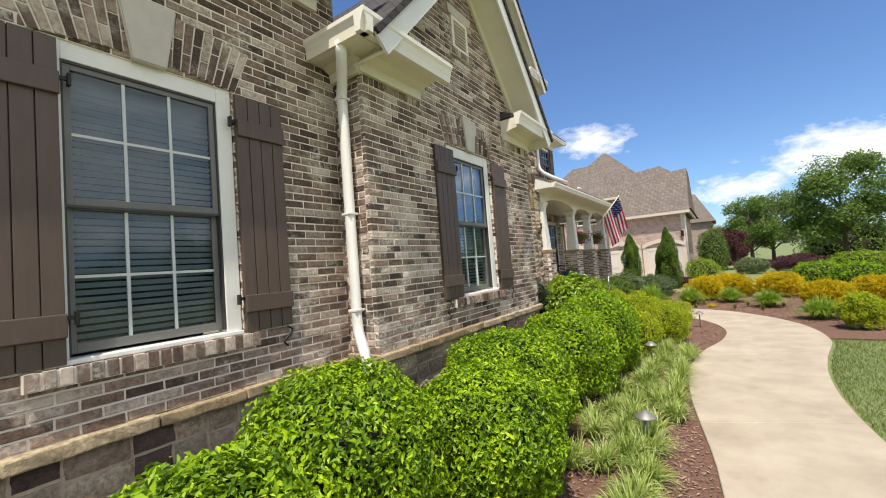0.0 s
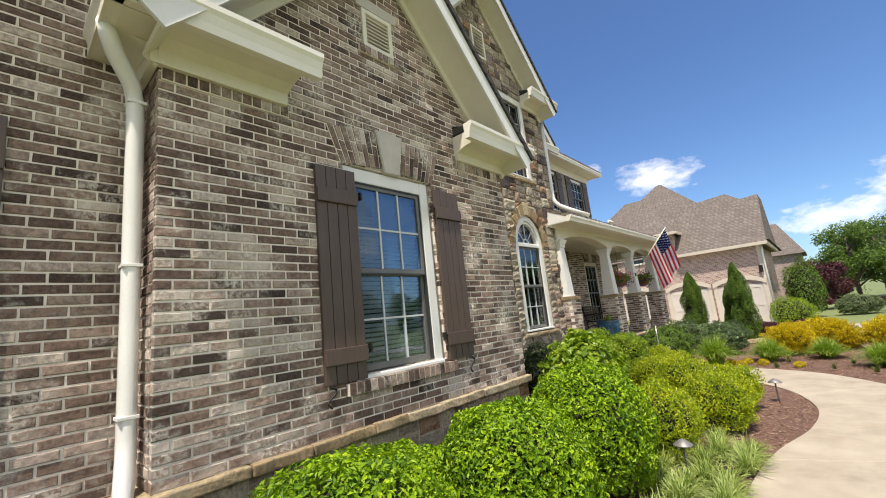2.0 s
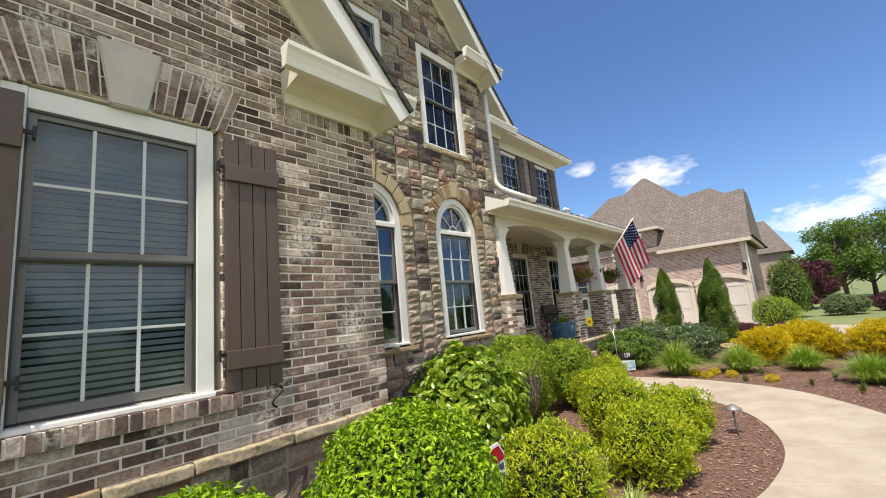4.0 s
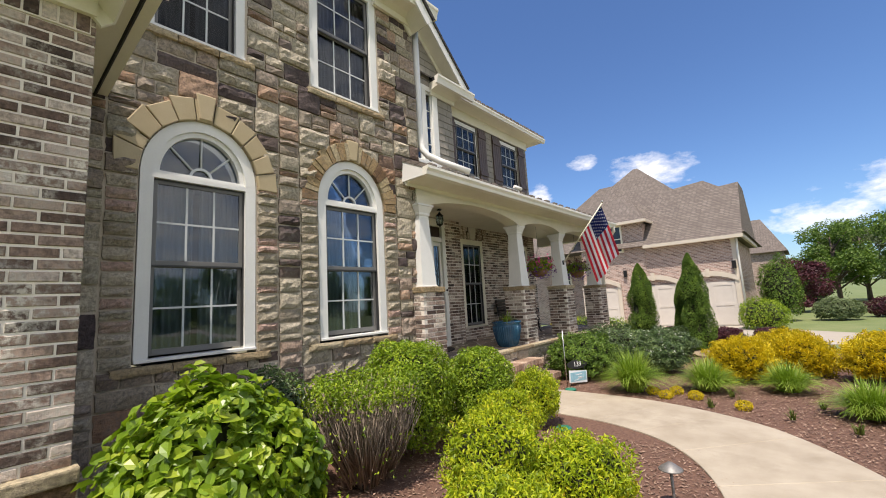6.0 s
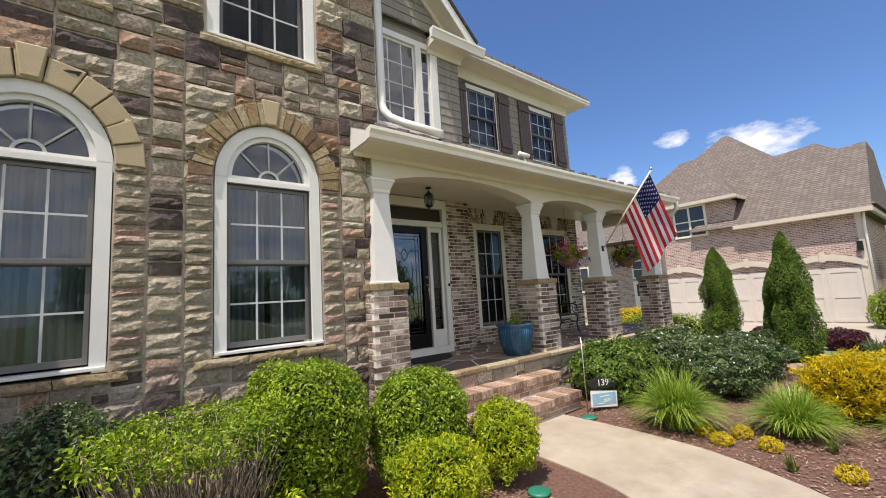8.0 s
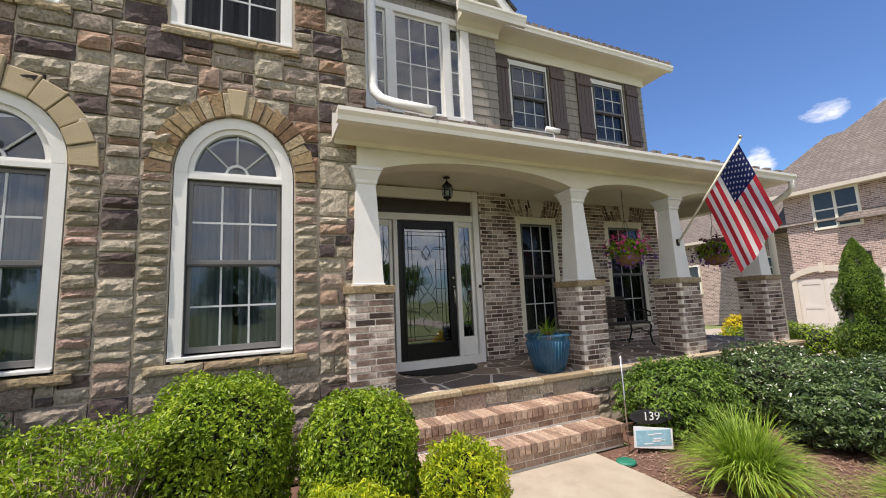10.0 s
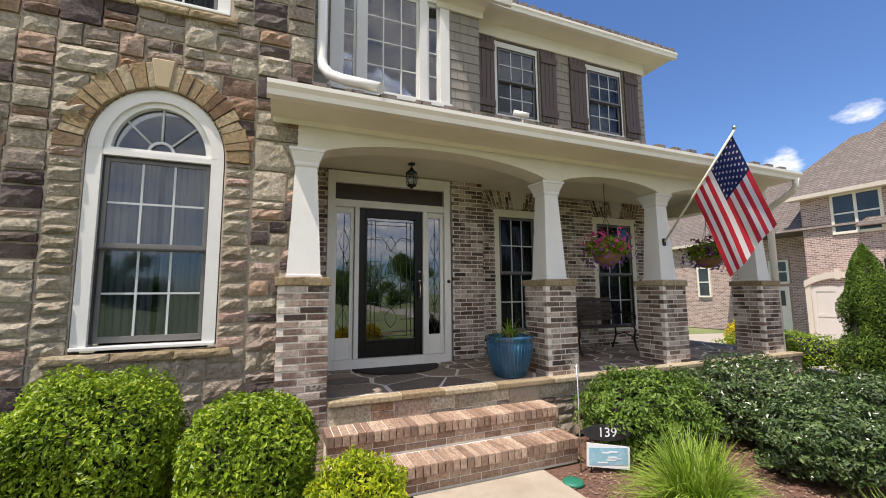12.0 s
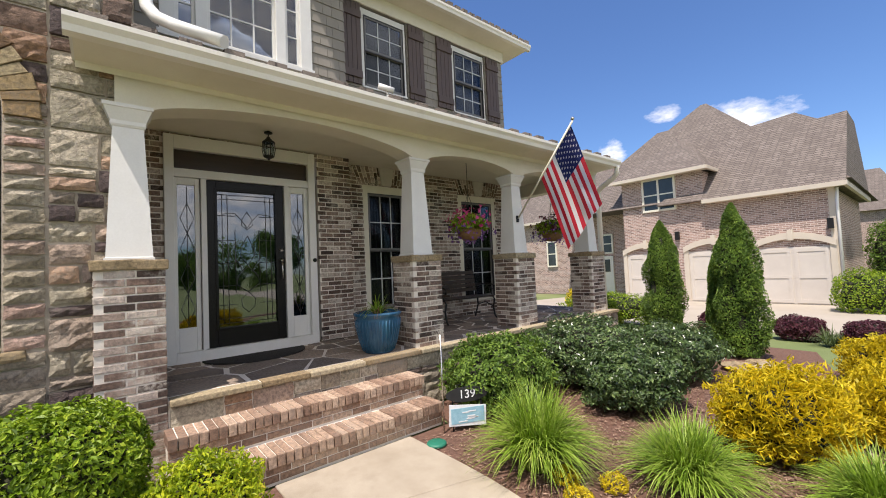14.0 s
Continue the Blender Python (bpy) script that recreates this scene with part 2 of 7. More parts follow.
CREAM = surf("cream_trim", (0.66, 0.62, 0.50), (0.76, 0.72, 0.60), 2.5, 0.5, 0.06, 60, stain=(0.58, 0.53, 0.42), stain_at=(0.6, 0.85))
WHITE = surf("white_trim", (0.66, 0.655, 0.62), (0.76, 0.755, 0.72), 3, 0.45, 0.05, 60, stain=(0.66, 0.64, 0.58), stain_at=(0.62, 0.85))
GUTTER = surf("cream_gutter", (0.70, 0.67, 0.58), (0.80, 0.77, 0.69), 2, 0.35, 0.04, 60, stain=(0.55, 0.50, 0.42), stain_scale=3, stain_at=(0.62, 0.85))
SHUTTER = surf("brown_shutter", (0.070, 0.046, 0.035), (0.100, 0.068, 0.053), 4, 0.5, 0.08, 70, stretch=(6, 6, 1))
SASH = surf("grey_sash", (0.115, 0.113, 0.108), (0.160, 0.157, 0.150), 3, 0.45, 0.04)
MUNTIN = surf("pale_muntin", (0.48, 0.50, 0.50), (0.58, 0.60, 0.60), 3, 0.45, 0.03)
BLIND = surf("pale_blind", (0.60, 0.62, 0.64), (0.70, 0.72, 0.74), 3, 0.6, 0.03)
CURTAIN = surf("grey_curtain", (0.16, 0.165, 0.17), (0.30, 0.31, 0.32), 3, 0.9, 0.1, stretch=(1, 8, 0.4))
# near-black stands for unlit depth: the shade is in the colour
INNER_SHADE = surf("inner_shade", (0.03, 0.03, 0.03), (0.05, 0.048, 0.045), 1, 0.95, 0)
GLASS = glass_material("window_glass")
ARCH_GLASS = glass_material("arched_window_glass", (0.62, 0.68, 0.72), 0.95, 1.65)
SKY_GLASS = glass_material("upstairs_glass", (0.55, 0.6, 0.65), 1.0, 1.9)
SCREENED = glass_material("screened_glass", (0.45, 0.47, 0.49), 0.25, 1.5)
PEWTER = surf("weathered_bronze", (0.16, 0.15, 0.14), (0.26, 0.25, 0.235), 20, 0.5, 0.1, metal=0.4)
IRON = surf("black_iron", (0.012, 0.012, 0.012), (0.03, 0.028, 0.026), 20, 0.45, 0.15, metal=0.5)
SHINGLE = shingle_material("brown_shingle", (0.150, 0.122, 0.102), (0.225, 0.188, 0.158))
DARK_SHINGLE = shingle_material("dark_shingle", (0.035, 0.032, 0.032), (0.075, 0.068, 0.064))
SHAKE = surf("taupe_shake", (0.215, 0.195, 0.160), (0.275, 0.25, 0.21), 6, 0.7, 0.2, 60, pieces=0.35, stretch=(1, 1, 0.15))
CONCRETE = surf("concrete_path", (0.285, 0.235, 0.17), (0.465, 0.405, 0.315), 2.0, 0.85, 0.35, 150, stain=(0.245, 0.20, 0.145), stain_scale=1.1, stain_at=(0.55, 0.8))
DRIVE = surf("drive_concrete", (0.34, 0.295, 0.23), (0.43, 0.375, 0.30), 0.6, 0.85, 0.1, 60)
MULCH = surf("bark_mulch", (0.075, 0.038, 0.025), (0.26, 0.14, 0.095), 30, 0.95, 0.9, 110, dist=0.02)
CHIP = surf("bark_chip", (0.10, 0.055, 0.036), (0.42, 0.28, 0.20), 20, 0.9, 0.3, 90, pieces=0.8)
LAWN = surf("lawn", (0.11, 0.15, 0.045), (0.20, 0.235, 0.085), 0.5, 0.95, 0.6, 60, stain=(0.22, 0.22, 0.10), stain_scale=0.25)
BLADE = leaf_material("grass_blade", [(0.0, (0.10, 0.15, 0.035)), (0.6, (0.18, 0.235, 0.07)), (1.0, (0.30, 0.34, 0.13))], 0.3)
TWIG = surf("grey_brown_twig", (0.17, 0.13, 0.095), (0.36, 0.29, 0.22), 20, 0.95, 0.3)
BARK = surf("bark", (0.07, 0.05, 0.038), (0.17, 0.13, 0.10), 12, 0.95, 0.8, 70, stretch=(1, 1, 0.25))
FAR_BRICK = far_brick_material("far_brick")
GARAGE = surf("garage_panel", (0.52, 0.47, 0.41), (0.60, 0.55, 0.48), 1.5, 0.5, 0.04)
TAN_TRIM = surf("tan_trim", (0.50, 0.44, 0.35), (0.60, 0.53, 0.43), 1.5, 0.55, 0.04)
BLACK_PAINT = surf("black_door_paint", (0.008, 0.008, 0.008), (0.014, 0.013, 0.012), 6, 0.30, 0.03, spec=0.2)
DARK_WOOD = surf("dark_wood", (0.028, 0.017, 0.012), (0.055, 0.034, 0.024), 5, 0.35, 0.1, 60, stretch=(1, 0.2, 6))
CHROME = surf("satin_nickel", (0.55, 0.53, 0.50), (0.66, 0.64, 0.60), 10, 0.25, 0.0, metal=1.0)
LEAD = surf("lead_came", (0.10, 0.10, 0.11), (0.16, 0.16, 0.17), 10, 0.4, 0.1, metal=0.8)
BEVEL_GLASS = glass_material("leaded_glass", (0.36, 0.40, 0.39), 1.15, 2.2)
POT = surf("blue_glaze", (0.012, 0.055, 0.115), (0.03, 0.115, 0.20), 4, 0.16, 0.25, 20, stain=(0.06, 0.17, 0.25), stain_scale=3, stretch=(3, 3, 0.4))
SOIL = surf("soil", (0.03, 0.02, 0.015), (0.07, 0.05, 0.035), 30, 0.95, 0.8)
GREEN_LID = surf("green_lid", (0.012, 0.14, 0.085), (0.02, 0.19, 0.12), 12, 0.5, 0.1)
SIGN_BLACK = surf("sign_black", (0.014, 0.015, 0.016), (0.03, 0.03, 0.032), 10, 0.5, 0.05)
SIGN_WHITE = surf("sign_white", (0.68, 0.70, 0.70), (0.78, 0.80, 0.80), 10, 0.5, 0.05)
SIGN_BLUE = surf("sign_blue", (0.16, 0.36, 0.46), (0.36, 0.58, 0.66), 14, 0.5, 0.05)
SIGN_NAVY = surf("sign_navy", (0.02, 0.04, 0.12), (0.03, 0.06, 0.17), 14, 0.5, 0.05)
FLAG_RED = leaf_material("flag_red", [(0.0, (0.58, 0.03, 0.05)), (1.0, (0.66, 0.05, 0.07))], 0.5, 0.8, 0.1, (1, 1, 1))
FLAG_WHITE = leaf_material("flag_white", [(0.0, (0.82, 0.80, 0.80)), (1.0, (0.88, 0.86, 0.86))], 0.5, 0.8, 0.1, (1, 1, 1))
FLAG_BLUE = leaf_material("flag_blue", [(0.0, (0.022, 0.030, 0.115)), (1.0, (0.032, 0.042, 0.155))], 0.45, 0.8, 0.1, (1, 1, 1))
COIR = surf("coir_liner", (0.16, 0.085, 0.035), (0.28, 0.16, 0.07), 40, 0.95, 0.8)
PINK = leaf_material("pink_petal", [(0.0, (0.45, 0.03, 0.15)), (1.0, (0.70, 0.10, 0.30))], 0.3)
PURPLE = leaf_material("purple_petal", [(0.0, (0.10, 0.03, 0.20)), (1.0, (0.26, 0.12, 0.36))], 0.3)
MAT_RUBBER = surf("black_mat", (0.012, 0.011, 0.010), (0.03, 0.026, 0.022), 40, 0.9, 0.6)

L_BRIGHT = leaf_material("bright_leaf", [(0.0, (0.03, 0.07, 0.004)), (0.3, (0.09, 0.19, 0.007)), (0.75, (0.30, 0.46, 0.012)), (1.0, (0.52, 0.64, 0.04))], 0.28, 0.5, 0.3)
L_BROAD = leaf_material("broad_leaf", [(0.0, (0.06, 0.13, 0.010)), (0.5, (0.22, 0.34, 0.022)), (1.0, (0.48, 0.54, 0.06))], 0.4, 0.35, 0.5)
L_BOX = leaf_material("box_leaf", [(0.0, (0.05, 0.095, 0.006)), (0.5, (0.19, 0.30, 0.016)), (1.0, (0.46, 0.54, 0.05))], 0.3, 0.45, 0.35)
L_TWIG = leaf_material("sparse_leaf", [(0.0, (0.05, 0.075, 0.015)), (0.6, (0.12, 0.16, 0.03)), (1.0, (0.22, 0.24, 0.05))], 0.3, 0.4, 0.5)
L_HOLLY = leaf_material("holly_leaf", [(0.0, (0.022, 0.042, 0.014)), (0.6, (0.08, 0.135, 0.04)), (1.0, (0.26, 0.34, 0.13))], 0.15, 0.30, 0.6)
L_NAND = leaf_material("nandina_leaf", [(0.0, (0.10, 0.16, 0.012)), (0.45, (0.33, 0.43, 0.02)), (0.8, (0.58, 0.60, 0.03)), (0.95, (0.46, 0.34, 0.04)), (1.0, (0.42, 0.16, 0.04))], 0.35, 0.5)
L_GOLD = leaf_material("gold_needle", [(0.0, (0.20, 0.19, 0.01)), (0.3, (0.50, 0.40, 0.012)), (0.75, (0.74, 0.56, 0.015)), (1.0, (0.80, 0.66, 0.05))], 0.25, 0.6)
L_CYP = leaf_material("cypress_leaf", [(0.0, (0.03, 0.07, 0.010)), (0.6, (0.12, 0.21, 0.025)), (1.0, (0.27, 0.37, 0.06))], 0.2, 0.6)
L_TREE = leaf_material("tree_leaf", [(0.0, (0.05, 0.105, 0.018)), (0.6, (0.14, 0.235, 0.04)), (1.0, (0.27, 0.36, 0.08))], 0.35, 0.5)
L_TREE_PALE = leaf_material("pale_tree_leaf", [(0.0, (0.10, 0.14, 0.06)), (0.6, (0.17, 0.22, 0.10)), (1.0, (0.27, 0.31, 0.17))], 0.35, 0.6)
L_RED = leaf_material("maroon_leaf", [(0.0, (0.035, 0.012, 0.016)), (0.6, (0.10, 0.025, 0.04)), (1.0, (0.19, 0.06, 0.075))], 0.3, 0.5)
L_LIRI = leaf_material("striped_blade", [(0.0, (0.12, 0.19, 0.03)), (0.5, (0.30, 0.39, 0.09)), (1.0, (0.62, 0.66, 0.30))], 0.3, 0.45)
L_LILY = leaf_material("lily_blade", [(0.0, (0.09, 0.17, 0.012)), (0.5, (0.25, 0.38, 0.04)), (1.0, (0.48, 0.57, 0.14))], 0.3, 0.4)
# near-black filler inside plants: the shade between leaves is put into its colour
CORE = surf("foliage_shade", (0.012, 0.016, 0.006), (0.035, 0.036, 0.015), 25, 1.0, 0.5)


# ================= builders =================
def link_mesh(name, me, mat, parent=None, label=""):
    ob = new(name, me)
    if mat and not me.materials:
        me.materials.append(mat)
    if parent:
        ob.parent = parent
    if label:
        tagged(ob, label)
    return ob


def part(name, bm, mat, parent=None, label=""):
    me = bpy.data.meshes.new(name)
    bm.to_mesh(me)
    bm.free()
    return link_mesh(name, me, mat, parent, label)


def empty(name, at=(0, 0, 0), rz=0.0):
    ob = new(name)
    ob.location = at
    ob.rotation_euler = (0, 0, rz)
    ob.empty_display_size = 0.1
    return ob


def structure(ob, label, category):
    return tagged(ob, label, category, kind="structure")


def add_box(bm, x0, x1, y0, y1, z0, z1, bevel=0.0):
    made = bmesh.ops.create_cube(bm, size=1.0)
    vs = made["verts"]
    bmesh.ops.scale(bm, vec=(abs(x1 - x0), abs(y1 - y0), abs(z1 - z0)), verts=vs)
    bmesh.ops.translate(bm, vec=((x0 + x1) / 2, (y0 + y1) / 2, (z0 + z1) / 2), verts=vs)
    if bevel:
        edges = list({e for v in vs for e in v.link_edges})
        bmesh.ops.bevel(bm, geom=edges, offset=bevel, segments=2, affect="EDGES", profile=0.6)


def box(name, x0, x1, y0, y1, z0, z1, mat, parent=None, bevel=0.004, label=""):
    bm = bmesh.new()
    add_box(bm, x0, x1, y0, y1, z0, z1, bevel)
    return part(name, bm, mat, parent, label)


def boxes(name, rows, mat, parent=None, bevel=0.0, label=""):
    bm = bmesh.new()
    for r in rows:
        add_box(bm, *r, bevel)
    return part(name, bm, mat, parent, label)


def add_prism(bm, pts, a, b, axis="x"):
    """A polygon (given in the other two axes) drawn out from a to b along an axis."""
    def at(p, d):
        return {"x": (d, p[0], p[1]), "y": (p[0], d, p[1]), "z": (p[0], p[1], d)}[axis]
    lo = [bm.verts.new(at(p, a)) for p in pts]
    hi = [bm.verts.new(at(p, b)) for p in pts]
    n = len(pts)
    fs = [bm.faces.new(lo[::-1]), bm.faces.new(hi)]
    for i in range(n):
        fs.append(bm.faces.new((lo[i], lo[(i + 1) % n], hi[(i + 1) % n], hi[i])))
    bmesh.ops.recalc_face_normals(bm, faces=fs)


def prism(name, pts, a, b, mat, parent=None, axis="x", label=""):
    bm = bmesh.new()
    add_prism(bm, pts, a, b, axis)
    return part(name, bm, mat, parent, label)


def add_tube(bm, pts, r, seg=8, r_end=None):
    """A tube along a line of points."""
    pts = [Vector(p) for p in pts]
    rings = []
    for i, p in enumerate(pts):
        d = (pts[min(i + 1, len(pts) - 1)] - pts[max(i - 1, 0)]).normalized()
        side = d.cross(Vector((0.13, 0.31, 0.94)))
        if side.length < 0.05:
            side = d.cross(Vector((1, 0, 0)))
        side.normalize()
        up = side.cross(d)
        rr = r if r_end is None else r + (r_end - r) * i / (len(pts) - 1)
        rings.append([bm.verts.new(p + rr * (math.cos(2 * math.pi * k / seg) * side + math.sin(2 * math.pi * k / seg) * up)) for k in range(seg)])
    fs = []
    for a, b in zip(rings, rings[1:]):
        for k in range(seg):
            fs.append(bm.faces.new((a[k], a[(k + 1) % seg], b[(k + 1) % seg], b[k])))
    fs += [bm.faces.new(rings[0][::-1]), bm.faces.new(rings[-1])]
    bmesh.ops.recalc_face_normals(bm, faces=fs)
    for f in fs[:-2]:
        f.smooth = True


def tube(name, pts, r, mat, parent=None, seg=8, r_end=None, label=""):
    bm = bmesh.new()
    add_tube(bm, pts, r, seg, r_end)
    return part(name, bm, mat, parent, label)


def add_lathe(bm, profile, at=(0, 0, 0), seg=24):
    rings = []
    for r, z in profile:
        rings.append([bm.verts.new((at[0] + r * math.cos(2 * math.pi * k / seg), at[1] + r * math.sin(2 * math.pi * k / seg), at[2] + z)) for k in range(seg)])
    fs = []
    for a, b in zip(rings, rings[1:]):
        for k in range(seg):
            fs.append(bm.faces.new((a[k], a[(k + 1) % seg], b[(k + 1) % seg], b[k])))
    fs += [bm.faces.new(rings[0][::-1]), bm.faces.new(rings[-1])]
    for f in fs:
        f.smooth = True
    bmesh.ops.recalc_face_normals(bm, faces=fs)


def lathe(name, profile, mat, parent=None, at=(0, 0, 0), seg=24, label=""):
    bm = bmesh.new()
    add_lathe(bm, profile, at, seg)
    return part(name, bm, mat, parent, label)


def mesh_np(name, verts, faces):
    me = bpy.data.meshes.new(name)
    me.from_pydata(verts, [], faces)
    return me


def welded(name, verts, faces):
    me = mesh_np(name, verts, faces)
    bm = bmesh.new()
    bm.from_mesh(me)
    bmesh.ops.remove_doubles(bm, verts=bm.verts, dist=0.0002)
    bm.to_mesh(me)
    bm.free()
    return me


# ---------- masonry ----------
def cut(spans, lo, hi):
    out = []
    for a, b in spans:
        if hi <= a or lo >= b:
            out.append((a, b))
        else:
            if lo - a > 0.015:
                out.append((a, lo))
            if b - hi > 0.015:
                out.append((hi, b))
    return out


def face_map(axis, at):
    """(u, depth, z) to the world for a wall that faces axis, with its face at that place."""
    if axis == "+x":
        return lambda u, d, z: (at + d, u, z)
    if axis == "-x":
        return lambda u, d, z: (at - d, -u, z)
    if axis == "-y":
        return lambda u, d, z: (u, at - d, z)
    return lambda u, d, z: (-u, at + d, z)


def piece_mesh(w, h, depth, rnd, chamfer=0.004, jit=0.003):
    """A brick about its middle in (u, depth, z): five sides with a chamfered, slightly uneven face."""
    v = []
    for d, inset in ((-depth, 0.0), (-chamfer, 0.0), (0.0, chamfer)):
        for su, sz in ((-1, -1), (1, -1), (1, 1), (-1, 1)):
            j = rnd.uniform(-jit, jit) if d > -depth else 0
            v.append((su * (w / 2 - inset) + j * 0.5, d + (rnd.uniform(-jit, jit) if inset else 0), sz * (h / 2 - inset) + j * 0.4))
    f = [(8, 9, 10, 11)]
    for k in range(4):
        n = (k + 1) % 4
        f += [(k, n, n + 4, k + 4), (k + 4, n + 4, n + 8, k + 8)]
    return v, f


def brick_wall(name, axis, at, u0, u1, z0, z1, openings=(), shape=None, near=None, thick=0.2, course=0.067, length=0.2, brick=None, label="", soldier=None):
    """A mortar wall with bricks in running bond. openings: functions of z giving (lo, hi) or None. near: the stretch whose bricks are objects."""
    rnd = random.Random(name)
    put = face_map(axis, at)
    brick = brick or BRICK
    mv, mf, bv, bf = [], [], [], []
    rows = int((z1 - z0) / course + 0.5)
    course = (z1 - z0) / rows
    hh = course - 0.013
    spots = []
    for r in range(rows):
        za, zc, zb = z0 + r * course, z0 + (r + 0.5) * course, z0 + (r + 1) * course
        lo, hi = (u0, u1) if shape is None else shape(zc)
        if hi - lo < 0.03:
            continue
        spans = [(lo, hi)]
        for op in openings:
            o = op(zc)
            if o:
                spans = cut(spans, *o)
        for a, b in spans:
            k = len(mv)
            ma, mb = a + (0.003 if a == lo else 0), b - (0.003 if b == hi else 0)
            for d in (-thick, -0.007):
                for u, z in ((ma, za), (mb, za), (mb, zb), (ma, zb)):
                    mv.append(put(u, d, z))
            mf += [(k, k + 1, k + 2, k + 3)[::-1], (k + 4, k + 5, k + 6, k + 7), (k, k + 1, k + 5, k + 4), (k + 1, k + 2, k + 6, k + 5), (k + 2, k + 3, k + 7, k + 6), (k + 3, k, k + 4, k + 7)]
            u = u0 - (0.5 if r % 2 else 0.0) * (length + 0.01) + rnd.uniform(-0.004, 0.004)
            while u < b:
                pa, pb = max(u, a), min(u + length - 0.003, b)
                u += length + 0.01
                if pb - pa > 0.025:
                    spots.append((pa, pb, zc))
    wall_ob = link_mesh(name, welded(name, mv, mf), MORTAR)
    structure(wall_ob, label, "wall")
    shared = []
    for _ in range(5):
        v, f = piece_mesh(length - 0.003, hh, 0.05, rnd)
        shared.append(mesh_np("brick", [Vector(put(*p)) - Vector(put(0, 0, 0)) for p in v], f))
        shared[-1].materials.append(brick)
    count = 0
    for a, b, z in spots:
        proud = rnd.uniform(-0.002, 0.003)
        full = abs(b - a - length + 0.003) < 0.002
        if near and full and count < 300 and near[0] < a and b < near[1] and near[2] < z < near[3]:
            ob = new("brick", rnd.choice(shared))
            ob.parent = wall_ob
            ob.location = put((a + b) / 2, proud, z)
            count += 1
            continue
        v, f = piece_mesh(b - a, hh * rnd.uniform(0.96, 1.0), 0.05, rnd)
        k = len(bv)
        bv += [put(p[0] + (a + b) / 2, p[1] + proud, p[2] + z) for p in v]
        bf += [tuple(i + k for i in q) for q in f]
    tagged(link_mesh("brickwork", mesh_np("brickwork", bv, bf), brick, wall_ob), kind="stuff")
    return wall_ob


def rect(lo, hi, za, zb):
    return lambda z: (lo, hi) if za < z < zb else None


def arch_rect(lo, hi, za, spring, top, grow=0.0):
    """A window's opening with a round head."""
    c, r, rise = (lo + hi) / 2, (hi - lo) / 2 + grow, top - spring + grow

    def f(z):
        if za < z <= spring:
            return (lo - (grow if z > spring else 0), hi)
        if spring < z < spring + rise:
            w = r * math.sqrt(max(0.0, 1 - ((z - spring) / rise) ** 2))
            return (c - w, c + w) if w > 0.01 else None
        return None
    return f


def stone_piece(w, h, rnd, deep=0.12, rough=0.016):
    """A split-faced block: a coarse uneven front on a box."""
    nu, nz = max(3, min(9, int(w / 0.05))), max(3, min(6, int(h / 0.04)))
    v, f = [], []
    ph = rnd.uniform(0, 50)
    for j in range(nz + 1):
        for i in range(nu + 1):
            a, b = i / nu, j / nz
            edge = i in (0, nu) or j in (0, nz)
            d = -0.007 if edge else noise.noise((a * w * 7 + ph, b * h * 22, ph)) * rough * .8 + rnd.uniform(0, rough)
            jx = rnd.uniform(-0.006, 0.006) if edge else rnd.uniform(-0.012, 0.012)
            v.append(((a - 0.5) * w + jx, d, (b - 0.5) * h + jx * 0.6))
    for j in range(nz):
        for i in range(nu):
            k = j * (nu + 1) + i
            f.append((k, k + 1, k + nu + 2, k + nu + 1))
    n0 = len(v)
    rim = [i for i in range(nu + 1)] + [j * (nu + 1) + nu for j in range(1, nz + 1)] + [nz * (nu + 1) + i for i in range(nu - 1, -1, -1)] + [j * (nu + 1) for j in range(nz - 1, 0, -1)]
    for k in rim:
        v.append((v[k][0], -deep, v[k][2]))
    m = len(rim)
    for i in range(m):
        f.append((rim[(i + 1) % m], rim[i], n0 + i, n0 + (i + 1) % m))
    return v, f


def split_stones(rnd, u0, u1, z0, z1):
    """Squared rubble: a wall cut into blocks of uneven size."""
    out, todo = [], [(u0, u1, z0, z1)]
    while todo:
        a, b, c, d = todo.pop()
        w, h = b - a, d - c
        big_w, big_h = rnd.uniform(0.26, 0.60), rnd.uniform(0.13, 0.34)
        if h > big_h and (h > w * 0.62 or w < 0.30) and h > 0.17:
            s = c + h * rnd.uniform(0.36, 0.64)
            todo += [(a, b, c, s), (a, b, s, d)]
        elif w > big_w and w > 0.24:
            s = a + w * rnd.uniform(0.34, 0.66)
            todo += [(a, s, c, d), (s, b, c, d)]
        elif h > 0.36:
            s = c + h * rnd.uniform(0.4, 0.6)
            todo += [(a, b, c, s), (a, b, s, d)]
        else:
            out.append((a, b, c, d))
    return out


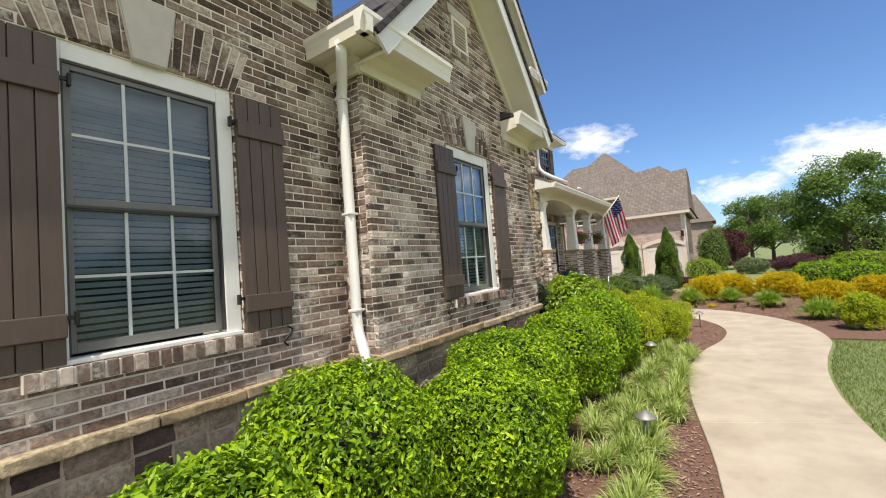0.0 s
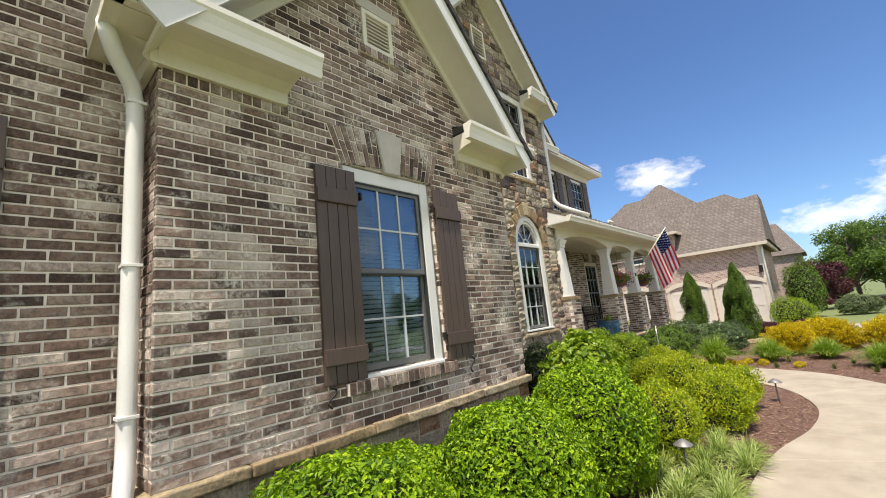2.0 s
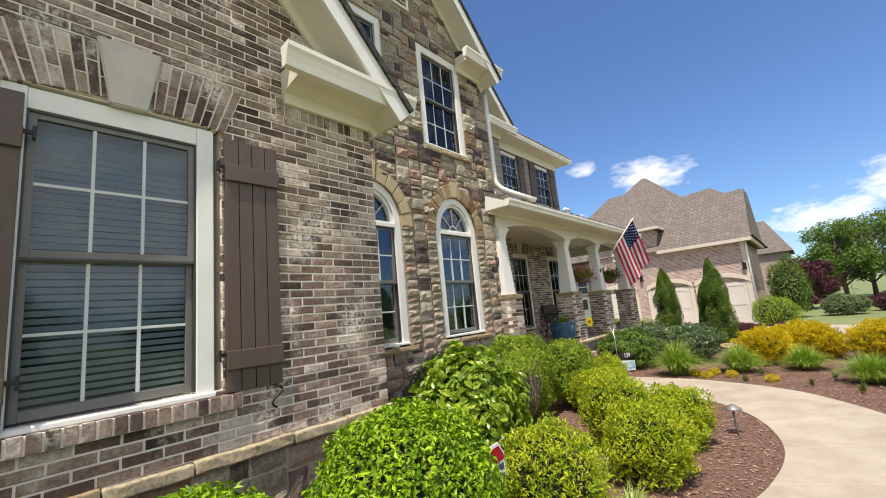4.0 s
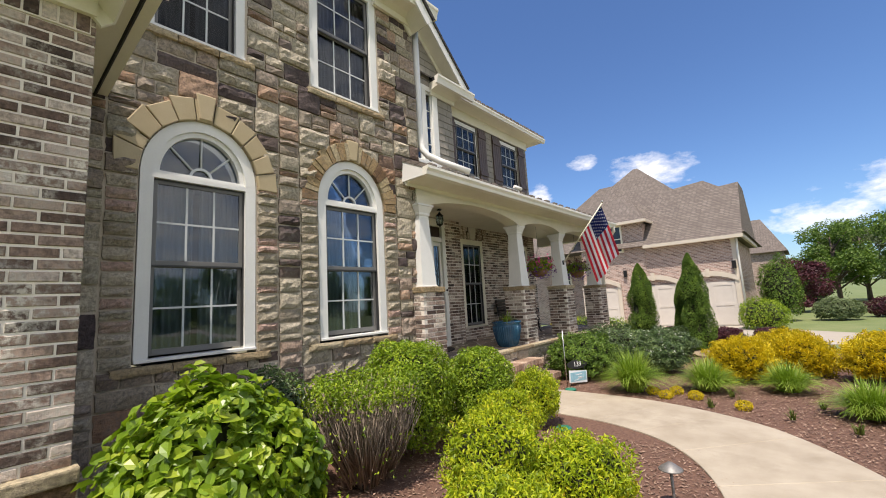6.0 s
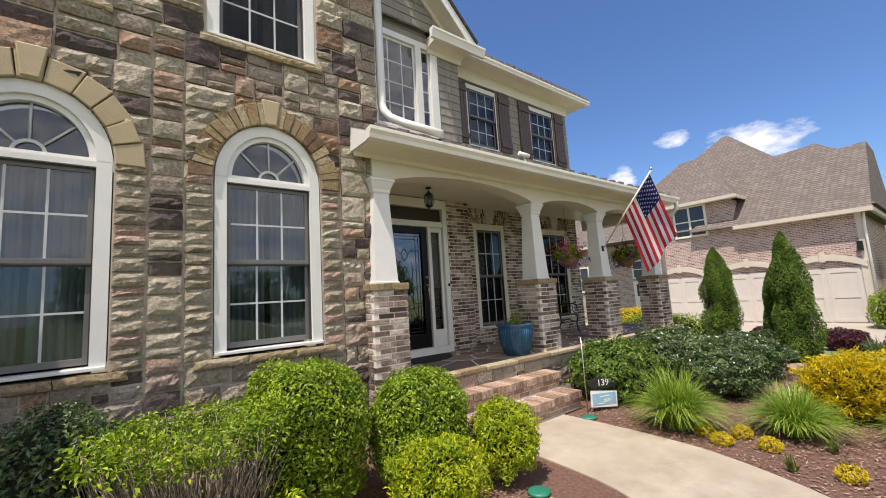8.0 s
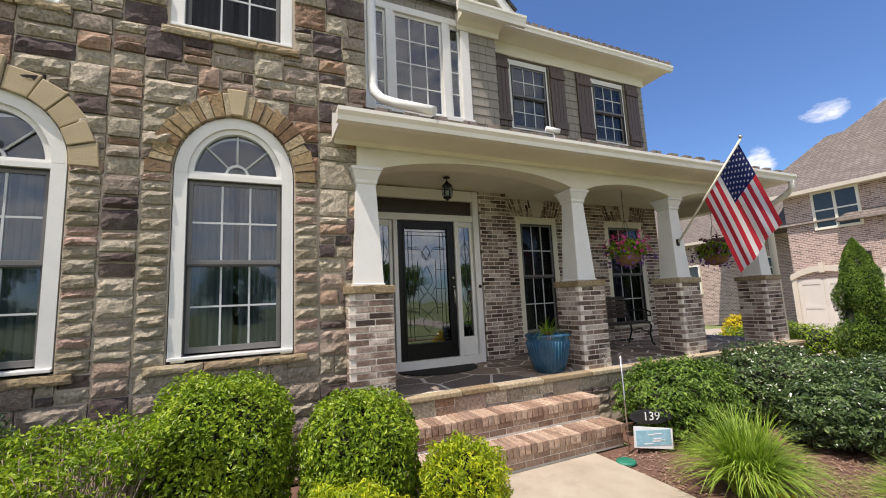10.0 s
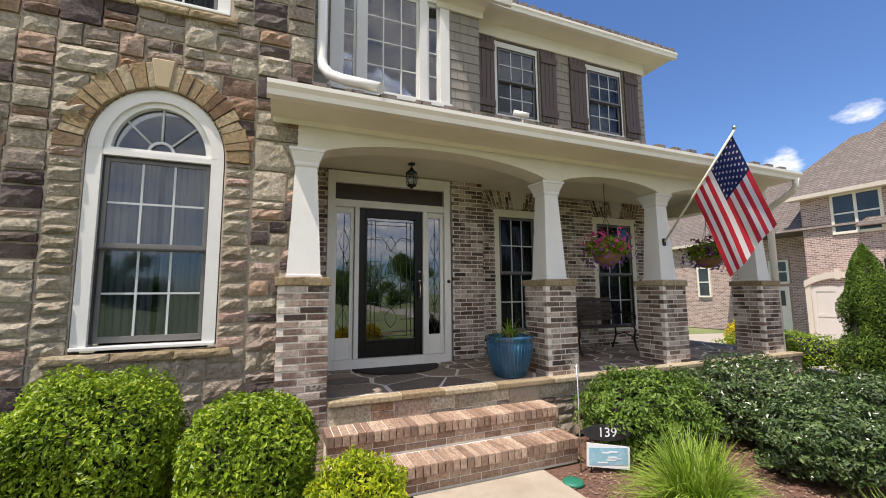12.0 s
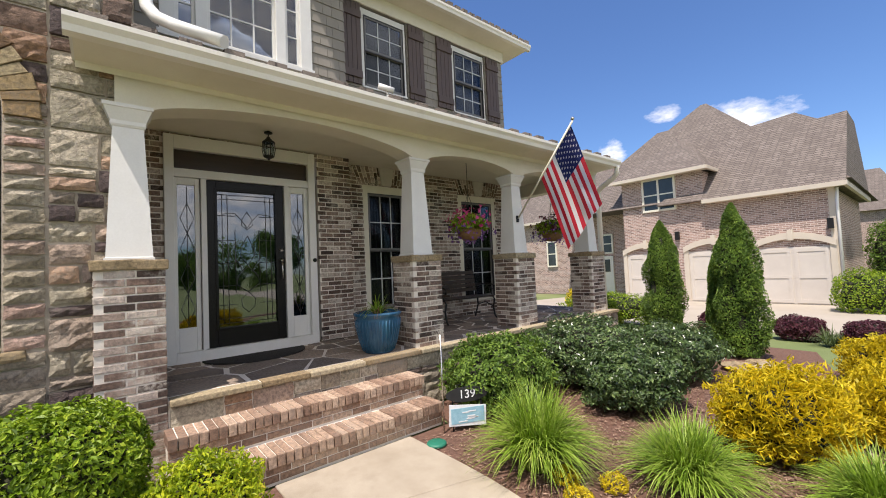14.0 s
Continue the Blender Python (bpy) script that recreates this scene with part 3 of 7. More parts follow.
def ring_stones(parent, axis, at, c, spring, r0, r1, rise0, n, mat, proud, rnd, a0=0.0, a1=180.0, keystone=None, name="voussoir", squash=1.0):
    """Wedge stones round an arch, each one a piece."""
    put = face_map(axis, at)
    cuts = [0.0] + [i + rnd.uniform(-.22, .22) for i in range(1, n)] + [float(n)]
    for i in range(n):
        t0, t1 = radians(a0 + (a1 - a0) * (cuts[i] + 0.03) / n), radians(a0 + (a1 - a0) * (cuts[i + 1] - 0.03) / n)
        q = []
        out0, out1 = r1 + rnd.uniform(-.035, .02), r1 + rnd.uniform(-.035, .02)
        for t, r in ((t0, r0), (t1, r0), (t1, out1), (t0, out0)):
            q.append((c + r * math.cos(t), spring + r * math.sin(t) * squash))
        v, f = [], []
        d1 = proud + rnd.uniform(-0.006, 0.008)
        for d, k in ((-0.1, 1.0), (d1 - 0.006, 1.0), (d1, 0.93)):
            mx, mz = sum(p[0] for p in q) / 4, sum(p[1] for p in q) / 4
            for u, z in q:
                v.append(put(mx + (u - mx) * k, d, mz + (z - mz) * k))
        f = [(8, 9, 10, 11)]
        for k in range(4):
            m = (k + 1) % 4
            f += [(k, m, m + 4, k + 4), (k + 4, m + 4, m + 8, k + 8)]
        link_mesh(name, mesh_np(name, v, f), mat, parent)


# ================= the house: walls =================
def ground_z(x, y):
    """The ground falls gently towards the neighbour's drive."""
    t = min(max((y - 17.0) / 13.0, 0.0), 1.0)
    return -0.42 * t * t * (3 - 2 * t)


AX, BX, CX, DX, EX = -3.02, -2.65, -4.02, -5.50, -5.80   # faces of the wing, gable, stone, door and porch-window walls
LEDGE = 0.86


def quad_window(name, x, y0, y1, z0, z1, axis_face="+x", head=None, dress="blind", casing=0.11, grid=(3, 2), sash_mat=None, label="", trim=None, meeting=True, deep=0.06, parent=None, glass=None):
    """A double-hung window set in its opening: casing, two sashes with bars, panes, and a blind or curtain behind.
    y0..y1, z0..z1: the sash opening. head: spring height and top of a round head."""
    trim = trim or WHITE
    sash_mat = sash_mat or SASH
    w = empty(name, (x, (y0 + y1) / 2, z0))
    if parent is None:
        structure(w, label, "window")
    else:
        w.parent = parent
    def ly(v):
        return v - (y0 + y1) / 2
    def lz(v):
        return v - z0
    a, b, c, d = ly(y0), ly(y1), 0.0, lz(z1)
    g = casing
    fx0, fx1 = -deep - 0.08, -0.015
    if head:
        up = lz(head[0]) + 0.003
        boxes("casing", [(fx0, fx1, a - g, a, c - 0.02, up), (fx0, fx1, b, b + g, c - 0.02, up), (fx0 + .002, fx1 - 0.004, a, b, d - 0.0, d + 0.05)], trim, w)
    else:
        boxes("casing", [(fx0, fx1, a - g, a, c - 0.02, d + 0.13), (fx0, fx1, b, b + g, c - 0.02, d + 0.13), (fx0 + .002, fx1 - 0.003, a, b, d, d + 0.127)], trim, w, 0.006)
    box("sill", fx0, 0.012, a - g, b + g, c - 0.05, c - 0.02, trim, w, 0.006)
    if sash_mat is SASH:
        boxes("screen_edge", [(-deep - .03, -deep + .034, a + .0006, a + .012, c, d), (-deep - .03, -deep + .034, b - .012, b - .0006, c, d), (-deep - .03, -deep + .034, a + .012, b - .012, d - .014, d - .0006),
                              (-deep + .0225, -deep + .030, a + .012, b - .012, c + (d - c) * .505 - .022, c + (d - c) * .505 - .006)], OUTER_DARK, w, 0, "dark screen edge")
    mid = c + (d - c) * 0.505
    fr = 0.047
    halves = [(c, mid + 0.02, -deep - 0.012), (mid - 0.02, d, -deep + 0.022)] if meeting else [(c, d, -deep)]
    for i, (s0, s1, sx) in enumerate(halves):
        nm = ("lower_sash", "upper_sash")[i] if meeting else "sash"
        s = boxes(nm, [(sx - 0.03, sx, a, a + fr, s0, s1), (sx - 0.03, sx, b - fr, b, s0, s1), (sx - 0.03, sx, a + fr, b - fr, s0, s0 + fr * 1.2), (sx - 0.03, sx, a + fr, b - fr, s1 - fr, s1)], sash_mat, w, 0.003)
        nx, nz = grid
        bw = 0.018
        bars = []
        for k in range(1, nx):
            yy = a + fr + (b - a - 2 * fr) * k / nx
            bars.append((sx - 0.024, sx - 0.006, yy - bw / 2, yy + bw / 2, s0 + fr, s1 - fr))
        for k in range(1, nz):
            zz = s0 + (s1 - s0) * k / nz
            bars.append((sx - 0.023, sx - 0.007, a + fr, b - fr, zz - bw / 2, zz + bw / 2))
        if bars:
            boxes("glazing_bars", bars, MUNTIN, s)
        p = box("pane", sx - 0.018, sx - 0.013, a + fr * 0.6, b - fr * 0.6, s0 + fr * 0.6, s1 - fr * 0.6, glass or GLASS, s, 0)
        p.visible_shadow = False
    if dress == "blind":
        zz = c + 0.03
        bl = bmesh.new()
        while zz < d - 0.01:
            vs = [bl.verts.new(p) for p in ((-0.155, a + 0.01, zz), (-0.155, b - 0.01, zz), (-0.125, b - 0.01, zz + 0.030), (-0.125, a + 0.01, zz + 0.030))]
            bl.faces.new(vs)
            zz += 0.043
        part("blind", bl, BLIND, w)
    elif dress == "curtain":
        for q0, q1 in ((a + 0.0, a + (b - a) * 0.47), (b - (b - a) * 0.47, b)):
            bl = bmesh.new()
            n = 36
            cols = []
            for k in range(n + 1):
                yy = q0 + (q1 - q0) * k / n
                xx = -0.20 + 0.022 * math.sin(k * 1.15) + 0.012 * math.sin(k * 0.43 + q0 * 9)
                cols.append((bl.verts.new((xx, yy, c)), bl.verts.new((xx, yy, d))))
            for p, q in zip(cols, cols[1:]):
                f = bl.faces.new((p[0], q[0], q[1], p[1]))
                f.smooth = True
            part("curtain", bl, CURTAIN, w)
    if head:
        spring, top = lz(head[0]), lz(head[1])
        r_in, rise = (b - a) / 2, top - spring
        r_out = r_in + g
        bm = bmesh.new()
        n = 28
        for k in range(n):
            t0, t1 = math.pi * k / n, math.pi * (k + 1) / n
            add_prism(bm, [(r_in * math.cos(t0), spring + rise * math.sin(t0)), (r_out * math.cos(t0), spring + (rise + g) * math.sin(t0)),
                           (r_out * math.cos(t1), spring + (rise + g) * math.sin(t1)), (r_in * math.cos(t1), spring + rise * math.sin(t1))], fx0, fx1)
        bmesh.ops.remove_doubles(bm, verts=bm.verts, dist=0.0005)
        part("arched_casing", bm, trim, w)
        bm = bmesh.new()
        for k in range(n):
            t0, t1 = math.pi * k / n, math.pi * (k + 1) / n
            add_prism(bm, [((r_in - .05) * math.cos(t0), spring + (rise - .05) * math.sin(t0)), (r_in * math.cos(t0), spring + rise * math.sin(t0)),
                           (r_in * math.cos(t1), spring + rise * math.sin(t1)), ((r_in - .05) * math.cos(t1), spring + (rise - .05) * math.sin(t1))], fx0 + 0.02, fx1 - 0.03)
        bmesh.ops.remove_doubles(bm, verts=bm.verts, dist=0.0005)
        fan = part("fanlight", bm, trim, w)
        boxes("fanlight_rail", [(fx0 + .02, fx1 - .028, a, b, spring - 0.03, spring + 0.035)], trim, fan, 0.004)
        bm = bmesh.new()
        r_hub = r_in * 0.26
        for t in (42, 90, 138):
            t = radians(t)
            p0 = Vector((-deep, r_hub * math.cos(t), spring + 0.03 + r_hub * math.sin(t)))
            p1 = Vector((-deep, (r_in - .05) * math.cos(t), spring + (rise - .05) * math.sin(t)))
            add_tube(bm, [p0, p1], 0.011, 6)
        for k in range(12):
            t0, t1 = math.pi * k / 12, math.pi * (k + 1) / 12
            add_prism(bm, [((r_hub - .025) * math.cos(t0), spring + .03 + (r_hub - .025) * math.sin(t0)), (r_hub * math.cos(t0), spring + .03 + r_hub * math.sin(t0)),
                           (r_hub * math.cos(t1), spring + .03 + r_hub * math.sin(t1)), ((r_hub - .025) * math.cos(t1), spring + .03 + (r_hub - .025) * math.sin(t1))], -deep - .012, -deep + .012)
        part("fanlight_bars", bm, MUNTIN, fan)
        pts = [((r_in - .02) * math.cos(math.pi * k / 24), spring + (rise - .02) * math.sin(math.pi * k / 24)) for k in range(25)]
        p = prism("fanlight_pane", pts, -deep - 0.02, -deep - 0.015, glass or GLASS, fan)
        p.visible_shadow = False
        back = [((r_in + .02) * math.cos(math.pi * k / 24), spring + (rise + .02) * math.sin(math.pi * k / 24)) for k in range(25)]
        # near-black sheet, painted shade behind the fanlight
        prism("reveal_back", back, -0.42, -0.40, INNER_SHADE, w)
    top = d + 0.02
    # near-black box behind the sashes paints in the unlit room
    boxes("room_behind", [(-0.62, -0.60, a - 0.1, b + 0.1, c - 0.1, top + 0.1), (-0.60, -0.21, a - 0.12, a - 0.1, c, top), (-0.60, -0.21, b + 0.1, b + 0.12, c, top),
                          (-0.60, -0.21, a, b, c - 0.1, c - 0.08), (-0.60, -0.21, a, b, top + 0.02, top + 0.04)], INNER_SHADE, w)
    return w


def jack_arch(parent, x, y0, y1, z0, h, n=21, key=True):
    """Splayed bricks over a window, with a cast keystone."""
    c = (y0 + y1) / 2
    rnd = random.Random(y0)
    half = (y1 - y0) / 2
    for i in range(n):
        a, b = -1 + 2 * (i + 0.10) / n, -1 + 2 * (i + 0.90) / n
        if key and abs((a + b) / 2) < 0.155:
            continue
        lift = 0.045 * (1 - ((a + b) / 2) ** 2)
        brk = .62 if i % 2 else .36
        for t0, t1 in ((0.0, brk - .02), (brk + .02, 1.0)):
            q = []
            for e, t in ((a, t0), (b, t0), (b, t1), (a, t1)):
                q.append((c + e * half * (1 + .22 * t), z0 + lift * (1 + .6 * t) + h * t))
            bm = bmesh.new()
            add_prism(bm, q, x - 0.1, x + 0.012 + rnd.uniform(0, 0.004))
            part("arch_brick", bm, BRICK, parent)
    if key:
        bm = bmesh.new()
        q = [(c - 0.10, z0 + 0.0), (c + 0.10, z0 + 0.0), (c + 0.175, z0 + h + 0.10), (c - 0.175, z0 + h + 0.10)]
        add_prism(bm, q, x - 0.1, x + 0.035)
        bmesh.ops.bevel(bm, geom=bm.edges[:], offset=0.008, segments=2, affect="EDGES")
        part("keystone", bm, CAST, parent, "pale cast-stone keystone")
    bm = bmesh.new()
    es = [k / 5 - 1 for k in range(11)]
    low = [(c + e * half, z0 + .045 * (1 - e * e)) for e in es]
    high = [(c + e * half * 1.22, z0 + .072 * (1 - e * e) + h) for e in reversed(es)]
    add_prism(bm, low + high, x - 0.11, x + 0.006)
    part("arch_mortar", bm, MORTAR, parent)


def shutter(name, x, y0, y1, z0, z1, hinge, dog=True, group="brown board shutters"):
    """A board-and-batten shutter with hinge straps and a scroll holdback."""
    s = empty(name, (x, (y0 + y1) / 2, z0))
    w, h = y1 - y0, z1 - z0
    n = 4
    for i in range(n):
        a = -w / 2 + w * i / n
        box("board", 0.012, 0.034, a + 0.003, a + w / n - 0.003, 0, h, SHUTTER, s, 0.003)
    box("backing", 0.004, 0.014, -w / 2 + .002, w / 2 - .002, 0.002, h - .002, SHUTTER, s, 0)
    for zz in (h * 0.115, h * 0.855):
        bt = box("batten", 0.032, 0.060, -w / 2, w / 2, zz - 0.065, zz + 0.065, SHUTTER, s, 0.006)
        sd = w / 2 if hinge > 0 else -w / 2
        if dog:
            boxes("hinge", [(0.015, 0.03, min(sd, sd + hinge * 0.05), max(sd, sd + hinge * 0.05), zz + .03, zz + 0.055), (0.01, 0.05, sd + hinge * 0.045 - .008, sd + hinge * 0.045 + .008, zz, zz + 0.075)], IRON, bt, 0.003, "black iron hinge")
    if dog:
        e = -hinge * (w / 2 - 0.05)
        pts = [(0.03, e + 0.045 * math.sin(t * 0.62) * (1 if t < 5 else 0.8), -0.03 - 0.16 * t / 10 + 0.02) for t in range(11)]
        tube("holdback", pts, 0.009, IRON, s, 6, None, "black scroll holdback")
    tagged(s, "dark brown board-and-batten shutter on brick wall" if dog else "dark brown board shutter on taupe siding", "shutter", group)
    return s


# ---- left wing wall, with the first window ----
wall_a = brick_wall("wall_wing", "+x", AX, -2.2, 2.80, LEDGE, 5.2, [rect(0.58, 1.70, 1.29, 3.13), rect(-2.0, -0.95, 1.29, 3.13)], near=(0.2, 2.75, 0.9, 3.6),
                    label="tumbled brown brick wall of the left wing")
jack_arch(wall_a, AX, 0.56, 1.72, 3.13, 0.34)
jack_arch(wall_a, AX, -2.05, -0.9, 3.13, 0.34)
# ---- gable wall ----
GAB_Y, GAB_TOP, GAB_SLOPE = 4.74, 5.76, 1.08


def gable_b(z):
    half = min((GAB_TOP - z) / GAB_SLOPE, 1.985)
    return (GAB_Y - half, GAB_Y + half) if half > 0 else (0, 0)


wall_b = brick_wall("wall_gable", "+x", BX, 2.754, 6.72, LEDGE + 0.03, 6.0, [rect(4.16, 5.29, 1.29, 3.16), rect(4.50, 4.90, 4.52, 4.97)], gable_b, near=(2.9, 5.9, 0.9, 3.7),
                    label="tumbled brown brick gable wall")
jack_arch(wall_b, BX, 4.14, 5.31, 3.16, 0.34)
brick_wall("wall_gable_return", "-y", 2.750, -3.2, BX - 0.055, LEDGE + 0.03, 3.75, near=None, label="sunlit brick return of the gable wall")
brick_wall("wall_gable_side", "+y", 6.722, -BX + 0.055, 4.2, LEDGE + 0.03, 3.75, label="brick side of the gable wall")


def rowlock_sill(parent, x, y0, y1, z, h=0.095, deep=0.05):
    n = int((y1 - y0) / 0.068)
    rnd = random.Random(y0 * 3 + z)
    for i in range(n):
        a, b = y0 + (y1 - y0) * i / n + 0.006, y0 + (y1 - y0) * (i + 1) / n - 0.006
        box("sill_brick", x - 0.1, x + deep + rnd.uniform(0, .006), a, b, z - h, z, BRICK, parent, 0.004)
    box("sill_mortar", x - 0.1, x + deep - 0.006, y0, y1, z - h - 0.004, z - 0.006, MORTAR, parent, 0)


def soldier_band(parent, x, y0, y1, z0, z1, axis="y"):
    n = int(abs(y1 - y0) / 0.072)
    rnd = random.Random(y0 + z0)
    for i in range(n):
        a, b = y0 + (y1 - y0) * i / n, y0 + (y1 - y0) * (i + 1) / n
        box("soldier_brick", x - 0.06, x + 0.009 + rnd.uniform(0, .004), a + 0.006, b - 0.006, z0 + .006, z1 - .006, BRICK, parent, 0.004)
    box("soldier_mortar", x - 0.06, x + 0.003, y0, y1, z0 - .004, z1 + .004, MORTAR, parent, 0)


rowlock_sill(wall_a, AX, 0.50, 1.80, 1.258)
rowlock_sill(wall_b, BX, 4.06, 5.40, 1.258)
soldier_band(wall_b, BX + 0.004, 2.77, 3.66, 3.45, 3.62)
soldier_band(wall_b, BX + 0.004, 5.72, 6.70, 3.45, 3.62)


def ledge_course(name, x, y0, y1, z):
    """The projecting stone water table and the parged foundation under it."""
    ob = empty(name, (x, y0, 0))
    rnd = random.Random(name)
    y = 0.0
    while y < y1 - y0 - 0.02:
        w = min(rnd.uniform(0.35, 0.75), y1 - y0 - y)
        bm = bmesh.new()
        add_box(bm, -0.12, 0.055 + rnd.uniform(0, .012), y + .004, y + w - .004, z - 0.075, z + rnd.uniform(-.004, .006), 0.012)
        bmesh.ops.subdivide_edges(bm, edges=[e for e in bm.edges if e.calc_length() > 0.2], cuts=5)
        for v in bm.verts:
            v.co.x += noise.noise(Vector((v.co.y * 7, z * 9, v.co.z * 9))) * 0.016
            v.co.z += noise.noise(Vector((v.co.y * 8 + 9, 3, v.co.x * 9))) * 0.01
        part("ledge_stone", bm, TAN_STONE, ob)
        y += w
    box("foundation", -0.15, -0.012, 0, y1 - y0, -0.3, z - 0.075, PARGE, ob, 0)
    for a, b, c, d in split_stones(rnd, 0.0, y1 - y0, 0.0, z - 0.08):
        v, f = stone_piece(b - a - .02, d - c - .02, rnd, 0.06, 0.01)
        link_mesh("foundation_stone", mesh_np("foundation_stone", [(p[1], p[0] + (a + b) / 2, p[2] + (c + d) / 2) for p in v], f), STONE, ob)
    structure(ob, "weathered tan stone ledge over the foundation", "ledge")
    return ob


ledge_course("ledge_wing", AX, -2.2, 2.72, LEDGE)
ledge_course("ledge_gable", BX, 2.70, 6.76, LEDGE + 0.03)
box("ledge_return", -0.37, 0.02, -0.002, 0.058, LEDGE - .05, LEDGE + .028, TAN_STONE, bpy.data.objects["ledge_gable"])

quad_window("window_1", AX, 0.70, 1.58, 1.31, 3.02, label="grey double-hung window with closed pale blinds and white casing")
quad_window("window_2", BX, 4.27, 5.13, 1.31, 3.03, label="grey double-hung window with closed pale blinds and white casing")
quad_window("window_3", AX, -1.9, -1.05, 1.31, 3.02, label="grey double-hung window with closed pale blinds and white casing")
shutter("shutter", AX, 1.70, 2.10, 1.27, 3.11, -1)
shutter("shutter", AX, 0.28, 0.68, 1.27, 3.11, 1)
shutter("shutter", BX, 3.86, 4.26, 1.27, 3.09, 1)
shutter("shutter", BX, 5.30, 5.70, 1.27, 3.11, -1)

# ---- stone wall ----
STONE_Y0, STONE_Y1, ST_MID, ST_TOP, ST_SLOPE = 6.50, 11.05, 8.72, 8.66, 1.05


def stone_shape(z):
    run = (ST_TOP - z) / ST_SLOPE
    return (ST_MID - min(run, 2.22), ST_MID + min(run, 2.33)) if run > 0 else (0, 0)


ST_OPEN = [arch_rect(7.26, 8.36, 1.26, 3.06, 3.70), arch_rect(9.14, 10.24, 1.26, 3.06, 3.70),
           rect(7.24, 8.22, 4.56, 6.52), rect(9.07, 10.22, 4.56, 6.52), rect(8.50, 8.94, 7.05, 7.75)]


def stone_wall():
    rnd = random.Random(5)
    put = face_map("+x", CX)
    mv, mf = [], []
    z, step = 0.0, 0.04
    while z < ST_TOP - 0.05:
        lo, hi = stone_shape(z + step / 2)
        spans = [(lo, hi)]
        for op in ST_OPEN:
            o = op(z + step / 2)
            if o:
                spans = cut(spans, *o)
        for a, b in spans:
            k = len(mv)
            for d in (-0.25, -0.019):
                for u, zz in ((a, z), (b, z), (b, z + step), (a, z + step)):
                    mv.append(put(u, d, zz))
            mf += [(k + 3, k + 2, k + 1, k), (k + 4, k + 5, k + 6, k + 7), (k, k + 1, k + 5, k + 4), (k + 1, k + 2, k + 6, k + 5), (k + 2, k + 3, k + 7, k + 6), (k + 3, k, k + 4, k + 7)]
        z += step
    wall_ob = link_mesh("wall_stone", welded("wall_stone", mv, mf), STONE_MORTAR)
    structure(wall_ob, "squared rubble wall in tan, grey and brown stone", "wall")
    cells = [(STONE_Y0, 7.01, 0.0, 3.0), (7.01, 8.61, 0.0, 1.24), (8.61, 8.89, 0.0, 3.0), (8.89, 10.49, 0.0, 1.24), (10.49, STONE_Y1, 0.0, 3.0),
             (STONE_Y0, 7.0, 3.0, 4.54), (7.0, 8.62, 3.74, 4.54), (8.62, 8.88, 3.0, 4.54), (8.88, 10.5, 3.74, 4.54), (10.5, STONE_Y1, 3.0, 4.54),
             (STONE_Y0, 7.22, 4.54, 6.54), (8.24, 9.05, 4.54, 6.54), (10.24, STONE_Y1, 4.54, 6.54), (STONE_Y0, STONE_Y1, 6.54, 7.02),
             (STONE_Y0, 8.48, 7.02, 9.0), (8.96, STONE_Y1, 7.02, 9.0), (8.48, 8.96, 7.78, 9.0),
             (7.0, 7.26, 3.0, 3.74), (8.36, 8.62, 3.0, 3.74), (8.88, 9.14, 3.0, 3.74), (10.24, 10.5, 3.0, 3.74)]
    jv, jf, count = [], [], 0
    for cell in cells:
        for a, b, c, d in split_stones(rnd, *cell):
            lo, hi = stone_shape(d)
            if a < lo - 0.12 or b > hi + 0.12:
                continue
            v, f = stone_piece(b - a - 0.020, d - c - 0.020, rnd, rough=rnd.choice((0.008, 0.018, 0.026)))
            proud = rnd.uniform(-0.006, 0.026)
            pts = [put(p[0] + (a + b) / 2, p[1] + proud, p[2] + (c + d) / 2) for p in v]
            if count < 290 and 0.6 < c < 4.6 and a > 7.0:
                link_mesh("stone", mesh_np("stone", pts, f), STONE, wall_ob)
                count += 1
            else:
                k = len(jv)
                jv += pts
                jf += [tuple(i + k for i in q) for q in f]
    tagged(link_mesh("stonework", mesh_np("stonework", jv, jf), STONE, wall_ob), kind="stuff")
    # narrow stacked stones up both sides of each arched window
    for a, b in ((7.015, 7.255), (8.365, 8.605), (8.895, 9.135), (10.245, 10.485)):
        z = 1.25
        while z < 3.0:
            h = min(rnd.uniform(0.085, 0.135), 3.05 - z)
            if 3.05 - z - h < 0.05:
                h = 3.05 - z
            v, f = stone_piece(b - a - 0.018, h - 0.018, rnd, 0.12, 0.022)
            proud = rnd.uniform(0.0, 0.020)
            link_mesh("quoin", mesh_np("quoin", [put(p[0] + (a + b) / 2 + rnd.uniform(-.0005, .0005), p[1] + proud, p[2] + z + h / 2) for p in v], f), QUOIN, wall_ob)
            z += h
    for c, n, stone in ((7.81, 11, SMOOTH_TAN), (9.69, 23, ARCH_STONE)):
        ring_stones(wall_ob, "+x", CX, c, 3.06, 0.562, 0.775, 0.64, n, stone, 0.03, rnd, -1, 181, squash=1.13)
        key = bmesh.new()
        add_prism(key, [(c - .06, 3.70), (c + .06, 3.70), (c + .10, 3.985), (c - .10, 3.985)], CX - .1, CX + .042)
        bmesh.ops.bevel(key, geom=key.edges[:], offset=0.012, segments=1, affect="EDGES")
        part("keystone", key, SMOOTH_TAN, wall_ob)
